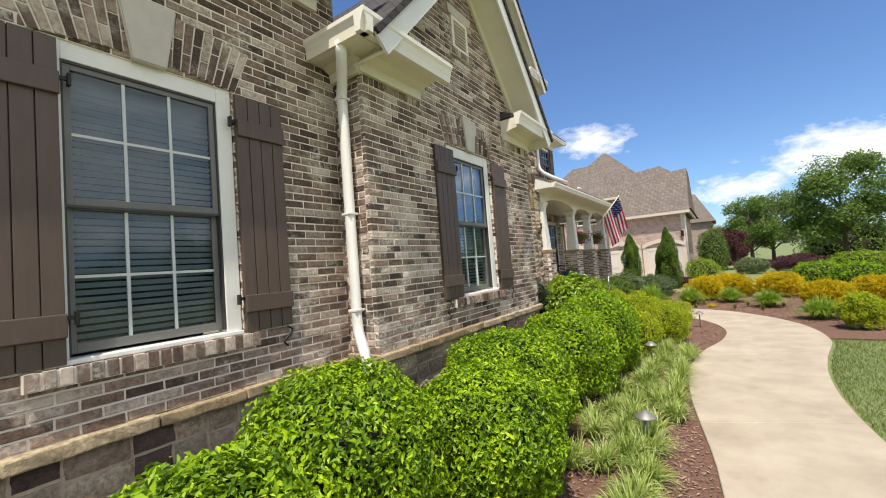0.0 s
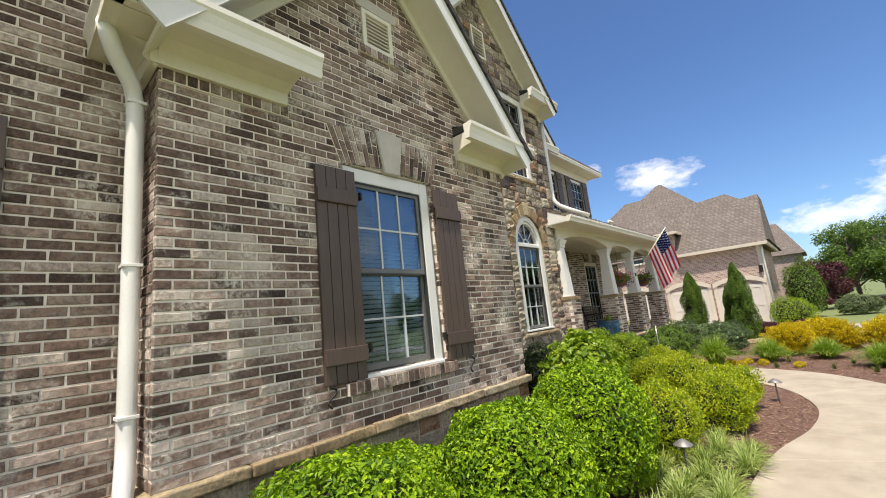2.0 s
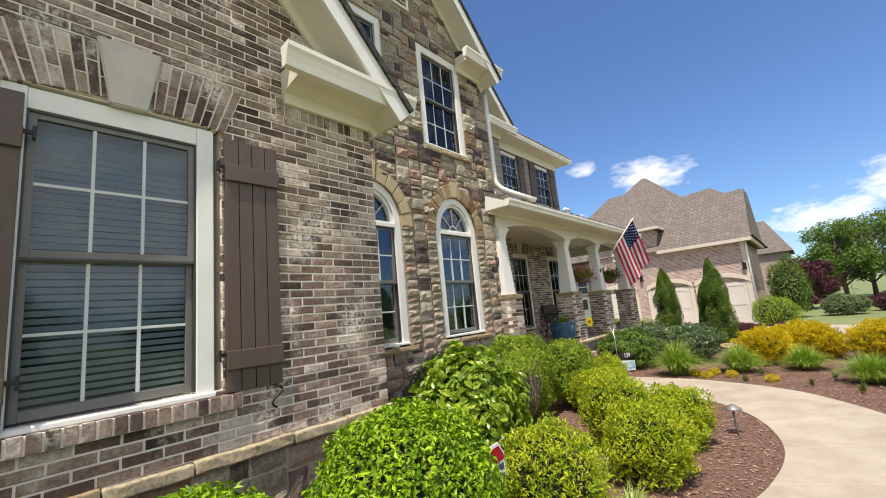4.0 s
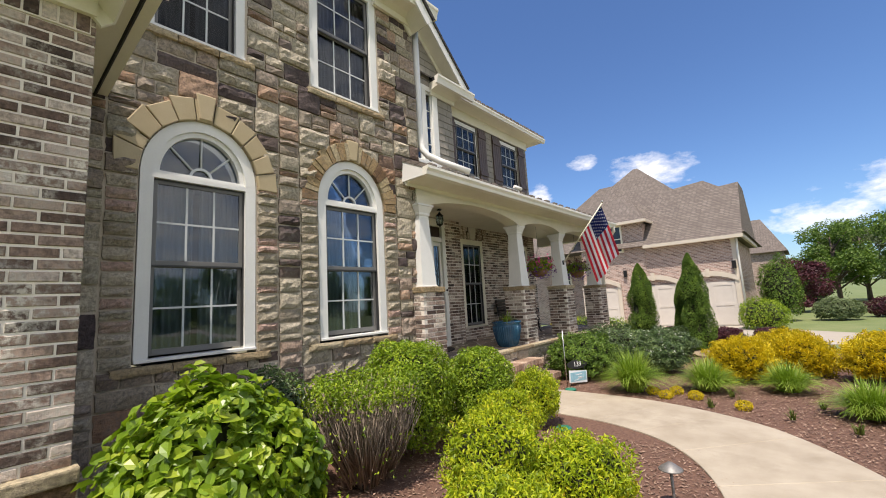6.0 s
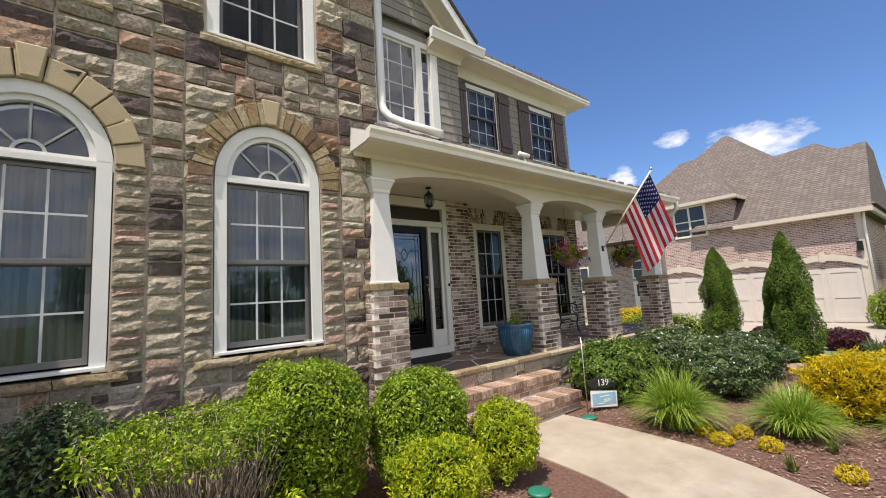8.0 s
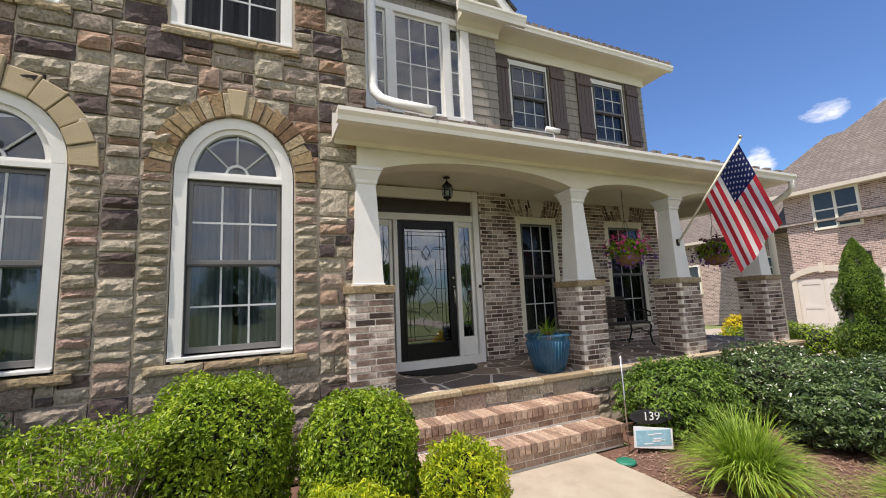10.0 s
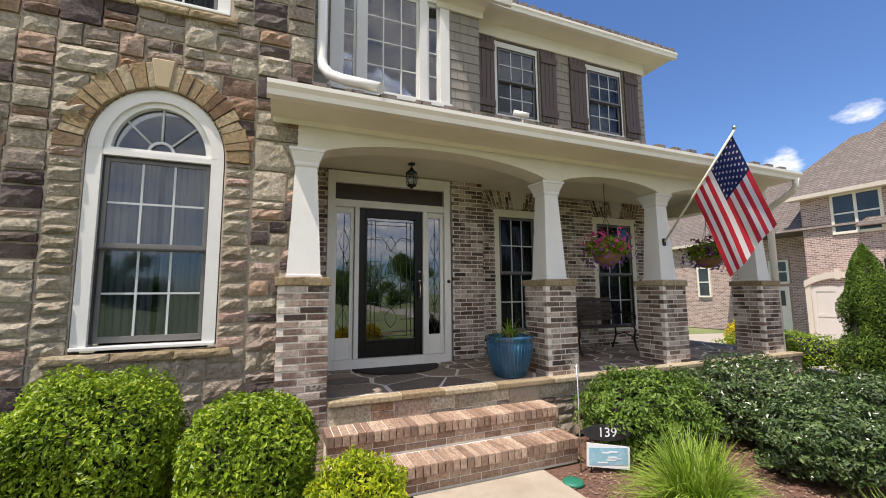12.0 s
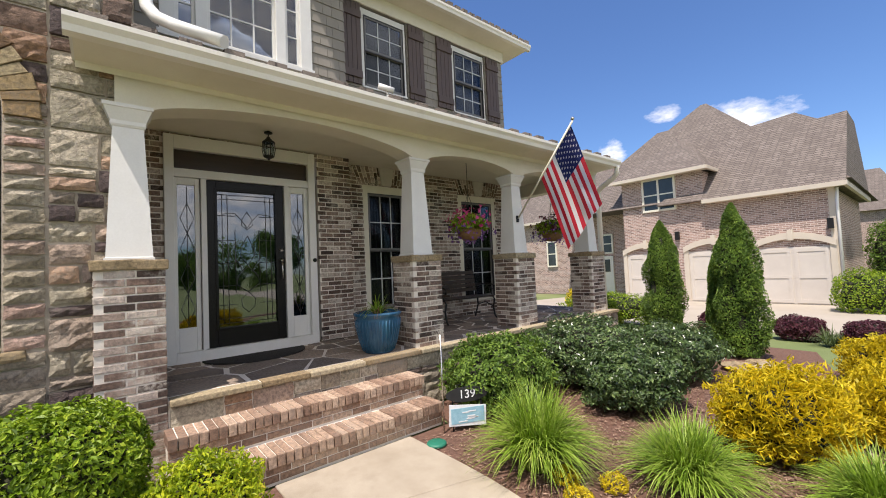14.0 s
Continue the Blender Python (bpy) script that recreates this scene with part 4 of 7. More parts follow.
    for a, b, z in ((7.1, 8.5, 1.26), (8.98, 10.38, 1.26), (7.14, 8.32, 4.56), (9.00, 10.30, 4.56)):
        n = 3
        for i in range(n):
            u0, u1 = a + (b - a) * i / n + .004, a + (b - a) * (i + 1) / n - .004
            v, f = stone_piece(u1 - u0, 0.075, rnd, 0.1, 0.008)
            link_mesh("sill_stone", mesh_np("sill_stone", [put(p[0] + (u0 + u1) / 2, p[1] + 0.05, p[2] + z - 0.045) for p in v], f), TAN_STONE, wall_ob)
    box("stone_side", -6.0, CX - 0.02, STONE_Y1 - 0.06, STONE_Y1 - 0.008, 0, 7.0, MORTAR, wall_ob, 0)
    sv, sf = [], []
    for a, b, c, d in split_stones(rnd, CX - 1.75, CX, 0.6, 7.0):
        v, f = stone_piece(b - a - .016, d - c - .016, rnd)
        k = len(sv)
        sv += [(p[0] + (a + b) / 2, STONE_Y1 - 0.005 + p[1], p[2] + (c + d) / 2) for p in v]
        sf += [tuple(i + k for i in q)[::-1] for q in f]
    tagged(link_mesh("side_stonework", mesh_np("side_stonework", sv, sf), STONE, wall_ob), kind="stuff")


stone_wall()
quad_window("window_4", CX, 7.38, 8.24, 1.33, 3.02, head=(3.07, 3.58), dress="curtain", label="arched white window with fanlight and grey curtains", deep=0.09, glass=ARCH_GLASS)
quad_window("window_5", CX, 9.26, 10.12, 1.33, 3.02, head=(3.07, 3.58), dress="curtain", label="arched white window with fanlight and grey curtains", deep=0.09, glass=ARCH_GLASS)
quad_window("window_6", CX, 7.34, 8.12, 4.62, 6.40, dress="curtain", label="grey double-hung upstairs window in stone wall", deep=0.09, casing=0.10, glass=SCREENED)
quad_window("window_7", CX, 9.19, 10.10, 4.64, 6.40, dress="curtain", label="grey double-hung upstairs window in stone wall", deep=0.09, casing=0.12, glass=SCREENED)


def louvre(name, x, y0, y1, z0, z1):
    v = empty(name, (x, (y0 + y1) / 2, z0))
    w, h = y1 - y0, z1 - z0
    boxes("vent_frame", [(-.08, .02, -w / 2, -w / 2 + .05, 0, h), (-.08, .02, w / 2 - .05, w / 2, 0, h), (-.08, .02, -w / 2 + .05, w / 2 - .05, 0, .05), (-.08, .02, -w / 2 + .05, w / 2 - .05, h - .05, h)], CREAM, v, 0.004)
    n = 8
    for i in range(n):
        z = .05 + (h - .1) * i / n
        bm = bmesh.new()
        add_prism(bm, [(-.05, z + .024), (-.05, z + .030), (.012, z + .008), (.012, z)], -w / 2 + .05, w / 2 - .05, "y")
        part("slat", bm, CREAM, v)
    # near-black back paints the shade between the slats
    box("vent_back", -.1, -.085, -w / 2, w / 2, 0, h, INNER_SHADE, v, 0)
    tagged(v, "cream louvred gable vent with slanted slats", "vent")
    return v


louvre("gable_vent", BX, 4.50, 4.90, 4.52, 4.97)
rowlock_sill(wall_b, BX, 4.44, 4.96, 4.52, 0.085, 0.03)
prism("vent_lintel", [(4.44, 4.974), (4.96, 4.974), (4.99, 5.10), (4.41, 5.10)], BX - .08, BX + .022, CAST, wall_b, label="pale cast-stone lintel")
louvre("gable_vent", CX, 8.50, 8.94, 7.05, 7.75)


# ---- eaves, returns and rakes ----
def eave_return(name, y0, y1, x_wall, x_out, z0, wrap=None, ends=(0.10, 0.10), frieze=0.13):
    """A boxed cornice return: frieze, sloping bed mould, soffit and an ogee gutter across its front."""
    e = empty(name, (x_wall, y0, z0))
    w = y1 - y0
    bm = bmesh.new()
    add_prism(bm, [(0.0, 0.0), (0.05, 0.0), (0.06, frieze * .7), (0.16, frieze), (x_out - x_wall - .06, frieze + .02), (x_out - x_wall - .06, frieze + .17), (0, frieze + .17)], ends[0], w - ends[1], "y")
    part("frieze", bm, CREAM, e)
    bm = bmesh.new()
    g = x_out - x_wall
    add_prism(bm, [(g - .11, frieze + .0), (g - .05, frieze + .0), (g - .04, frieze + .06), (g - .02, frieze + .12), (g, frieze + .15), (g, frieze + .19), (g - .015, frieze + .19), (g - .12, frieze + .18)], 0.0, w, "y")
    part("gutter", bm, GUTTER, e)
    bm = bmesh.new()
    add_prism(bm, [(0.0, frieze + .172), (g - .06, frieze + .172), (g - .06, frieze + .185), (0.0, frieze + .33)], ends[0] + .02, w - ends[1] - .02, "y")
    part("roof_cap", bm, DARK_SHINGLE, e)
    if wrap is not None:
        bm = bmesh.new()
        add_prism(bm, [(.11, frieze), (.05, frieze), (.04, frieze + .06), (.02, frieze + .12), (.002, frieze + .15), (.002, frieze + .188), (.015, frieze + .188), (.12, frieze + .178)], wrap, g - .003)
        part("side_gutter", bm, GUTTER, e)
        bm = bmesh.new()
        add_prism(bm, [(.348, 0), (.30, 0), (.29, frieze * .7), (.19, frieze), (.348, frieze)], wrap, .052)
        part("side_frieze", bm, CREAM, e)
    tagged(e, "cream cornice return with gutter under the gable", "cornice", "cornice returns")
    return e


eave_return("cornice", 2.40, 3.76, BX, BX + 0.42, 3.53, wrap=-0.365, ends=(0.34, 0.13))
eave_return("cornice", 5.63, 7.03, BX, BX + 0.42, 3.56, ends=(0.15, 0.31))
eave_return("cornice", 10.05, 11.30, CX, CX + 0.42, 6.38, ends=(0.12, 0.24))
eave_return("cornice", 6.1, 7.3, CX, CX + 0.42, 6.36, ends=(0.36, 0.12))
boxes("side_eave", [(-4.0, BX + .30, 6.735, 7.0, 3.685, 3.86), (-3.02, BX + .30, 2.43, 2.735, 3.662, 3.83), (-5.45, CX + .30, 11.065, 11.27, 6.52, 6.68)], CREAM)
structure(bpy.data.objects["side_eave"], "cream boxed eaves at the sides of the gables", "eave")
# wing eave beside the gable: frieze and soffit running back
eave_return("cornice", -2.4, 2.60, AX, AX + 0.46, 4.18, ends=(0.0, 0.05), frieze=0.16)


def rake(name, x_wall, out, y_low, z_low, y_top, z_top, width=0.08):
    """One sloping side of a gable: rake board on the wall, soffit, fascia and shingle edge."""
    r = empty(name, (x_wall, y_low, z_low))
    dy, dz = y_top - y_low, z_top - z_low
    ln = math.hypot(dy, dz)
    ny, nz = (-dz / ln, dy / ln) if dy > 0 else (dz / ln, -dy / ln)
    def q(o0, o1):
        return [(ny * o0, nz * o0), (dy + ny * o0, dz + nz * o0), (dy + ny * o1, dz + nz * o1), (ny * o1, nz * o1)]
    prism("rake_board", q(-.02, width), 0.002, 0.035, CREAM, r)
    prism("soffit", q(width - .02, width), 0.035, out - .02, CREAM, r)
    prism("fascia", q(width - .05, width + .16), out - .02, out + .01, WHITE, r)
    prism("shingle_edge", q(width + .13, width + .19), -3.0, out + .04, DARK_SHINGLE, r)
    tagged(r, "cream gable rake with dark shingle edge", "rake", "gable rakes")
    return r


for sgn in (1, -1):
    rake("gable_rake", BX, 0.40, GAB_Y + sgn * 2.02, GAB_TOP - 2.02 * GAB_SLOPE - .05, GAB_Y, GAB_TOP - .05)
    rake("gable_rake", CX, 0.40, ST_MID + sgn * 2.26, ST_TOP - 2.26 * ST_SLOPE - .05, ST_MID, ST_TOP - .05)

# downspout at the inner corner
bm = bmesh.new()
add_tube(bm, [(-2.60, 2.47, 3.70), (-2.60, 2.48, 3.62), (-2.66, 2.53, 3.53), (-2.79, 2.64, 3.42), (-2.83, 2.665, 3.33), (-2.83, 2.67, 3.2), (-2.83, 2.67, 1.20), (-2.82, 2.67, 1.10), (-2.74, 2.65, 0.93), (-2.71, 2.64, 0.82), (-2.71, 2.64, 0.15)], 0.052, 8)
pipe = part("downspout", bm, WHITE)
tagged(pipe, "white metal downspout at the brick corner", "downspout")
for z in (3.3, 2.2, 1.3):
    box("strap", -2.884, -2.776, 2.616, 2.724, z, z + 0.02, WHITE, pipe, 0.003)

# ---- door wall, porch window wall ----
brick_wall("wall_door", "+x", DX, 10.95, 13.88, 0.72, 3.7, [rect(11.39, 13.34, 0.6, 3.53)], near=(13.35, 13.9, 0.7, 3.6), label="brick wall round the front door")
wall_p = brick_wall("wall_porch", "+x", EX, 13.86, 18.05, 0.72, 3.7, [rect(14.28, 15.22, 1.0, 3.22), rect(16.49, 17.61, 1.0, 3.22)], near=(13.9, 16.7, 0.75, 2.6), label="shaded brick wall of the porch")
brick_wall("wall_door_return", "+y", 13.878, 5.555, 5.85, 0.72, 3.7, label="brick return beside the front door")
jack_arch(wall_p, EX, 14.2, 15.3, 3.24, 0.28, 17)
jack_arch(wall_p, EX, 16.52, 17.62, 3.24, 0.28, 17)
quad_window("window_8", EX, 14.38, 15.12, 1.06, 3.10, dress="curtain", label="porch window with dark sashes and cream casing", trim=CREAM, casing=0.10, glass=SCREENED)
quad_window("window_9", EX, 16.60, 17.50, 1.06, 3.10, dress="curtain", label="porch window with dark sashes and cream casing", trim=CREAM, casing=0.10, glass=SCREENED)
# upper floor walls in shake siding
UX = -5.85


def shake_wall(name, axis, at, u0, u1, z0, z1, openings=(), shape=None, label=""):
    """Shingle siding: every shake a thin wedge, in courses of uneven widths."""
    rnd = random.Random(name)
    put = face_map(axis, at)
    mv, mf, v, f = [], [], [], []
    course = 0.17
    z = z0
    while z < z1 - 0.02:
        zb = min(z + course, z1)
        lo, hi = (u0, u1) if shape is None else shape((z + zb) / 2)
        spans = [(lo, hi)] if hi - lo > 0.03 else []
        for op in openings:
            o = op((z + zb) / 2)
            if o:
                spans = cut(spans, *o)
        for a, b in spans:
            k = len(mv)
            for d in (-0.15, -0.002):
                for u, zz in ((a, z), (b, z), (b, zb), (a, zb)):
                    mv.append(put(u, d, zz))
            mf += [(k + 3, k + 2, k + 1, k), (k + 4, k + 5, k + 6, k + 7), (k, k + 1, k + 5, k + 4), (k + 1, k + 2, k + 6, k + 5), (k + 2, k + 3, k + 7, k + 6), (k + 3, k, k + 4, k + 7)]
            u = a
            while u < b - 0.004:
                w = min(rnd.choice((0.10, 0.15, 0.20, 0.26)), b - u)
                if b - u - w < 0.04:
                    w = b - u
                k = len(v)
                p, q = u + .0025, u + w - .0025
                v += [put(p, 0, z), put(q, 0, z), put(q, .017, z), put(p, .017, z), put(p, .002, zb + .012), put(q, .002, zb + .012)]
                f += [(k, k + 1, k + 2, k + 3)[::-1], (k + 3, k + 2, k + 5, k + 4), (k, k + 3, k + 4), (k + 1, k + 5, k + 2)]
                u += w
        z = zb
    w = structure(link_mesh(name, welded(name, mv, mf), SHAKE), label, "wall")
    tagged(link_mesh("shakes", mesh_np("shakes", v, f), SHAKE, w), kind="stuff")
    return w


GD_MID = 12.25


def gable_d(z):
    half = min((8.45 - z) / 1.0, 1.62)
    return (GD_MID - half, GD_MID + half) if half > 0 else (0, 0)


shake_wall("wall_upper_gable", "+x", DX, 10.9, 13.87, 4.3, 9.0, [rect(11.37, 13.31, 4.80, 6.70)], gable_d, "taupe shake siding under the upper gable")
shake_wall("wall_upper", "+x", UX, 13.87, 18.12, 4.3, 6.72, [rect(14.38, 15.37, 4.98, 6.50), rect(16.54, 17.54, 4.98, 6.50)], None, "taupe shake siding on the upper floor")
shake_wall("wall_upper_return", "+y", 13.87, 5.5, 5.9, 4.3, 6.8, (), None, "taupe shake return beside the gable")
shake_wall("wall_upper_end", "+y", 18.12, 5.86, 12.0, 0.6, 6.8, (), None, "end wall of the house")
quad_window("window_10", UX, 14.45, 15.30, 5.06, 6.36, label="upstairs window with dark sashes and brown shutters", casing=0.055, deep=0.03, glass=SCREENED)
quad_window("window_11", UX, 16.61, 17.47, 5.06, 6.36, label="upstairs window with dark sashes and brown shutters", casing=0.055, deep=0.03, glass=SCREENED)
for a, b in ((14.00, 14.36), (15.39, 15.76), (16.10, 16.51), (17.56, 17.94)):
    shutter("shutter", UX + .015, a, b, 5.02, 6.50, 1, False, "upstairs brown shutters")


def triple_window():
    w = empty("window_12", (DX, 12.34, 4.90))
    boxes("casing", [(-.1, .03, -.97, -.80, -.06, 1.80), (-.1, .03, .80, .97, -.06, 1.80), (-.1, .028, -.80, .80, 1.68, 1.80), (-.1, .05, -1.0, 1.0, -.13, -.06),
                     (-.1, .028, -.58, -.44, -.06, 1.68), (-.1, .028, .44, .58, -.06, 1.68)], WHITE, w, 0.006)
    for y0, y1, nx in ((-.80, -.58, 1), (-.44, .44, 3), (.58, .80, 1)):
        s = boxes("sash", [(-.06, -.02, y0, y0 + .04, -.06, 1.68), (-.06, -.02, y1 - .04, y1, -.06, 1.68), (-.06, -.02, y0 + .04, y1 - .04, -.06, -.01), (-.06, -.02, y0 + .04, y1 - .04, 1.63, 1.68)], WHITE, w, 0.004)
        bars = [(-.05, -.03, y0 + .04, y1 - .04, z - .01, z + .01) for z in (.40, .81, 1.22)]
        bars += [(-.049, -.031, y0 + (y1 - y0) * k / nx - .01, y0 + (y1 - y0) * k / nx + .01, -.01, 1.63) for k in range(1, nx)]
        boxes("glazing_bars", bars, WHITE, s)
        p = box("pane", -.043, -.038, y0 + .03, y1 - .03, -.03, 1.65, SKY_GLASS, s, 0)
        p.visible_shadow = False
    # shade of the upstairs room, painted as a near-black box
    boxes("room_behind", [(-.75, -.72, -1.2, 1.2, -.2, 2.0), (-.72, -.1, -1.2, -1.18, -.2, 2.0), (-.72, -.1, 1.18, 1.2, -.2, 2.0), (-.72, -.1, -1.2, 1.2, -.2, -.18), (-.72, -.1, -1.2, 1.2, 1.95, 2.0)], INNER_SHADE, w)
    structure(w, "white triple window with tall gridded panes upstairs", "window")


triple_window()
for sgn in (1, -1):
    rake("gable_rake", DX, 0.38, GD_MID + sgn * 1.70, 8.42 - 1.70, GD_MID, 8.42)
eave_return("cornice", 12.95, 14.34, DX, DX + 0.42, 6.52, ends=(0.12, 0.40))


def main_eave():
    e = empty("main_eave", (UX, 13.9, 6.7))
    ln = 18.61 - 13.9
    bm = bmesh.new()
    add_prism(bm, [(0.0, -.18), (.04, -.18), (.05, .06), (.42, .10), (.42, .16), (0, .16)], 0, ln - 0.45, "y")
    part("frieze", bm, CREAM, e)
    boxes("end_soffit", [(-2.0, .42, ln - 0.47, ln, .10, .16), (-2.0, .04, ln - .61, ln - .57, -.18, .10)], CREAM, e)
    bm = bmesh.new()
    add_prism(bm, [(.40, .08), (.47, .09), (.48, .14), (.50, .17), (.50, .21), (.40, .21)], -.1, ln + .06, "y")
    part("gutter", bm, GUTTER, e)
    bm = bmesh.new()
    add_prism(bm, [(.46, .20), (.46, .235), (-5.0, 5.1), (-5.0, 5.05)], -3.0, ln + .04, "y")
    part("roof", bm, SHINGLE, e, "brown asphalt shingle roof")
    rnd = random.Random(3)
    k = 0.2
    while k < ln:
        box("shingle_tab", .20, .47, k, k + 0.14, .24, .30 + rnd.uniform(0, .02), SHINGLE, e, 0.004)
        k += 0.20
    tagged(e, "cream eave with gutter under a brown shingle roof", "eave")


main_eave()
# wing and gable roofs behind the rakes
prism("roof_gable", [(GAB_Y - 2.06, 3.76), (GAB_Y, 5.98), (GAB_Y + 2.06, 3.76), (GAB_Y + 1.98, 3.73), (GAB_Y, 5.88), (GAB_Y - 1.98, 3.73)], -5.6, BX - .25, DARK_SHINGLE)
structure(bpy.data.objects["roof_gable"], "dark shingle roof of the brick gable", "roof")
prism("roof_stone_gable", [(ST_MID - 2.2, 6.6), (ST_MID, 8.9), (ST_MID + 2.2, 6.6), (ST_MID + 2.12, 6.57), (ST_MID, 8.78), (ST_MID - 2.12, 6.57)], -9.5, CX - .25, DARK_SHINGLE)
structure(bpy.data.objects["roof_stone_gable"], "dark shingle roof of the stone gable", "roof")
prism("roof_upper_gable", [(GD_MID - 1.85, 6.86), (GD_MID, 8.70), (GD_MID + 1.85, 6.86), (GD_MID + 1.75, 6.8), (GD_MID, 8.58), (GD_MID - 1.75, 6.8)], -9.5, DX - .2, DARK_SHINGLE)
structure(bpy.data.objects["roof_upper_gable"], "dark shingle roof of the upper gable", "roof")
prism("roof_wing", [(AX + .4, 4.63), (AX + .4, 4.57), (-8.0, 8.73), (-8.0, 8.83)], -3.2, 3.2, DARK_SHINGLE, axis="y")
structure(bpy.data.objects["roof_wing"], "dark shingle roof of the left wing", "roof")
boxes("wall_back", [(-12.2, -12.0, -3.2, 18.2, -.2, 6.8), (-12.0, AX - .2, -2.4, -2.2, -.2, 4.6)], MORTAR)
structure(bpy.data.objects["wall_back"], "plain back walls of the house", "wall")

# ---- porch ----
FLOOR_Z = 0.71
PF = -3.80   # front edge of the porch floor


def porch_floor():
    fl = boxes("porch_floor", [(-6.0, PF - .02, 11.245, 19.0, 0.0, FLOOR_Z - .007), (-6.0, -4.42, 11.06, 11.245, 0.0, FLOOR_Z - .007)], MORTAR)
    structure(fl, "irregular flagstone porch floor with pale joints", "floor")
    rnd = random.Random(11)
    seeds = [(rnd.uniform(-5.9, PF - .06), rnd.uniform(11.15, 18.95)) for _ in range(120)]
    for _ in range(3):
        acc = {i: [0, 0, 0] for i in range(len(seeds))}
        for gx in np.arange(-5.9, PF - .05, 0.07):
            for gy in np.arange(11.1, 19.0, 0.07):
                i = min(range(len(seeds)), key=lambda j: (seeds[j][0] - gx) ** 2 + (seeds[j][1] - gy) ** 2)
                acc[i][0] += gx
                acc[i][1] += gy
                acc[i][2] += 1
        seeds = [(a / n, b / n) if n else s for s, (a, b, n) in zip(seeds, acc.values())]
        break
    for i, (sx, sy) in enumerate(seeds):
        poly = [(-5.95, 11.1), (PF - .14, 11.1), (PF - .14, 19.0), (-5.95, 19.0)]
        for j, (ox, oy) in enumerate(seeds):
            if j == i or (ox - sx) ** 2 + (oy - sy) ** 2 > 4:
                continue
            mx, my, nx, ny = (sx + ox) / 2, (sy + oy) / 2, ox - sx, oy - sy
            res = []
            for k in range(len(poly)):
                p, q = poly[k], poly[(k + 1) % len(poly)]
                dp, dq = (p[0] - mx) * nx + (p[1] - my) * ny, (q[0] - mx) * nx + (q[1] - my) * ny
                if dp <= 0:
                    res.append(p)
                if dp * dq < 0:
                    t = dp / (dp - dq)
                    res.append((p[0] + (q[0] - p[0]) * t, p[1] + (q[1] - p[1]) * t))
            poly = res
            if len(poly) < 3:
                break
        if len(poly) < 3:
            continue
        cx, cy = sum(p[0] for p in poly) / len(poly), sum(p[1] for p in poly) / len(poly)
        shrunk = []
        for p in poly:
            d = math.hypot(p[0] - cx, p[1] - cy)
            k = max(0.2, 1 - 0.030 / max(d, .04))
            shrunk.append((cx + (p[0] - cx) * k + rnd.uniform(-.006, .006), cy + (p[1] - cy) * k + rnd.uniform(-.006, .006)))
        bm = bmesh.new()
        add_prism(bm, shrunk, FLOOR_Z - .05, FLOOR_Z - .003 + rnd.uniform(0, .004), "z")
        part("flagstone", bm, FLAGSTONE, fl)
    y = 11.25
    while y < 18.98:
        w = min(rnd.uniform(0.4, 0.8), 19.0 - y)
        bm = bmesh.new()
        add_box(bm, PF - .13, PF + .03 + rnd.uniform(0, .012), y + .004, y + w - .004, FLOOR_Z - .055, FLOOR_Z + rnd.uniform(-.004, .004), 0.01)
        part("edge_stone", bm, TAN_STONE, fl)
        y += w
    for a, b, c, d in split_stones(rnd, 11.25, 19.0, 0.0, FLOOR_Z - .06):
        v, f = stone_piece(b - a - .012, d - c - .012, rnd, 0.06, 0.01)
        link_mesh("riser_stone", mesh_np("riser_stone", [(PF + .0 + p[1], p[0] + (a + b) / 2, p[2] + (c + d) / 2) for p in v], f), STONE, fl)


porch_floor()


def steps():
    s = boxes("front_steps", [(PF, -3.496, 11.22, 13.68, 0.0, .476), (-3.494, -3.166, 11.22, 13.69, 0.0, .241)], MORTAR)
    structure(s, "two brick front steps with rowlock nosing", "steps")
    rnd = random.Random(21)
    for x0, x1, ya, yb, top in ((PF + .03, -3.455, 11.20, 13.70, .488), (-3.45, -3.125, 11.20, 13.71, .253)):
        n = int((yb - ya) / 0.071)
        protos = []
        for _ in range(4):
            b2 = bmesh.new()
            add_box(b2, x0 + .0, x1, -.0305, .0305, -.098, 0.0, 0.005)
            me = bpy.data.meshes.new("tread_brick")
            b2.to_mesh(me)
            b2.free()
            me.materials.append(STEP_BRICK)
            protos.append(me)
        for i in range(n):
            o = new("tread_brick", rnd.choice(protos))
            o.parent = s
            o.location = (rnd.uniform(-.004, .004), ya + (yb - ya) * (i + .5) / n, top + rnd.uniform(-.003, .002))
        y = ya + .01
        for zc in (top - .135, top - .20):
            y = ya + .01 - (.1 if zc < top - .15 else 0)
            while y < yb - .02:
                a, b = max(y, ya + .01), min(y + .2, yb - .01)
                if b - a > .03:
                    box("riser_brick", x1 - .09, x1 - .034, a, b, zc - .028, zc + .028, STEP_BRICK, s, 0.004)
                y += .21


steps()


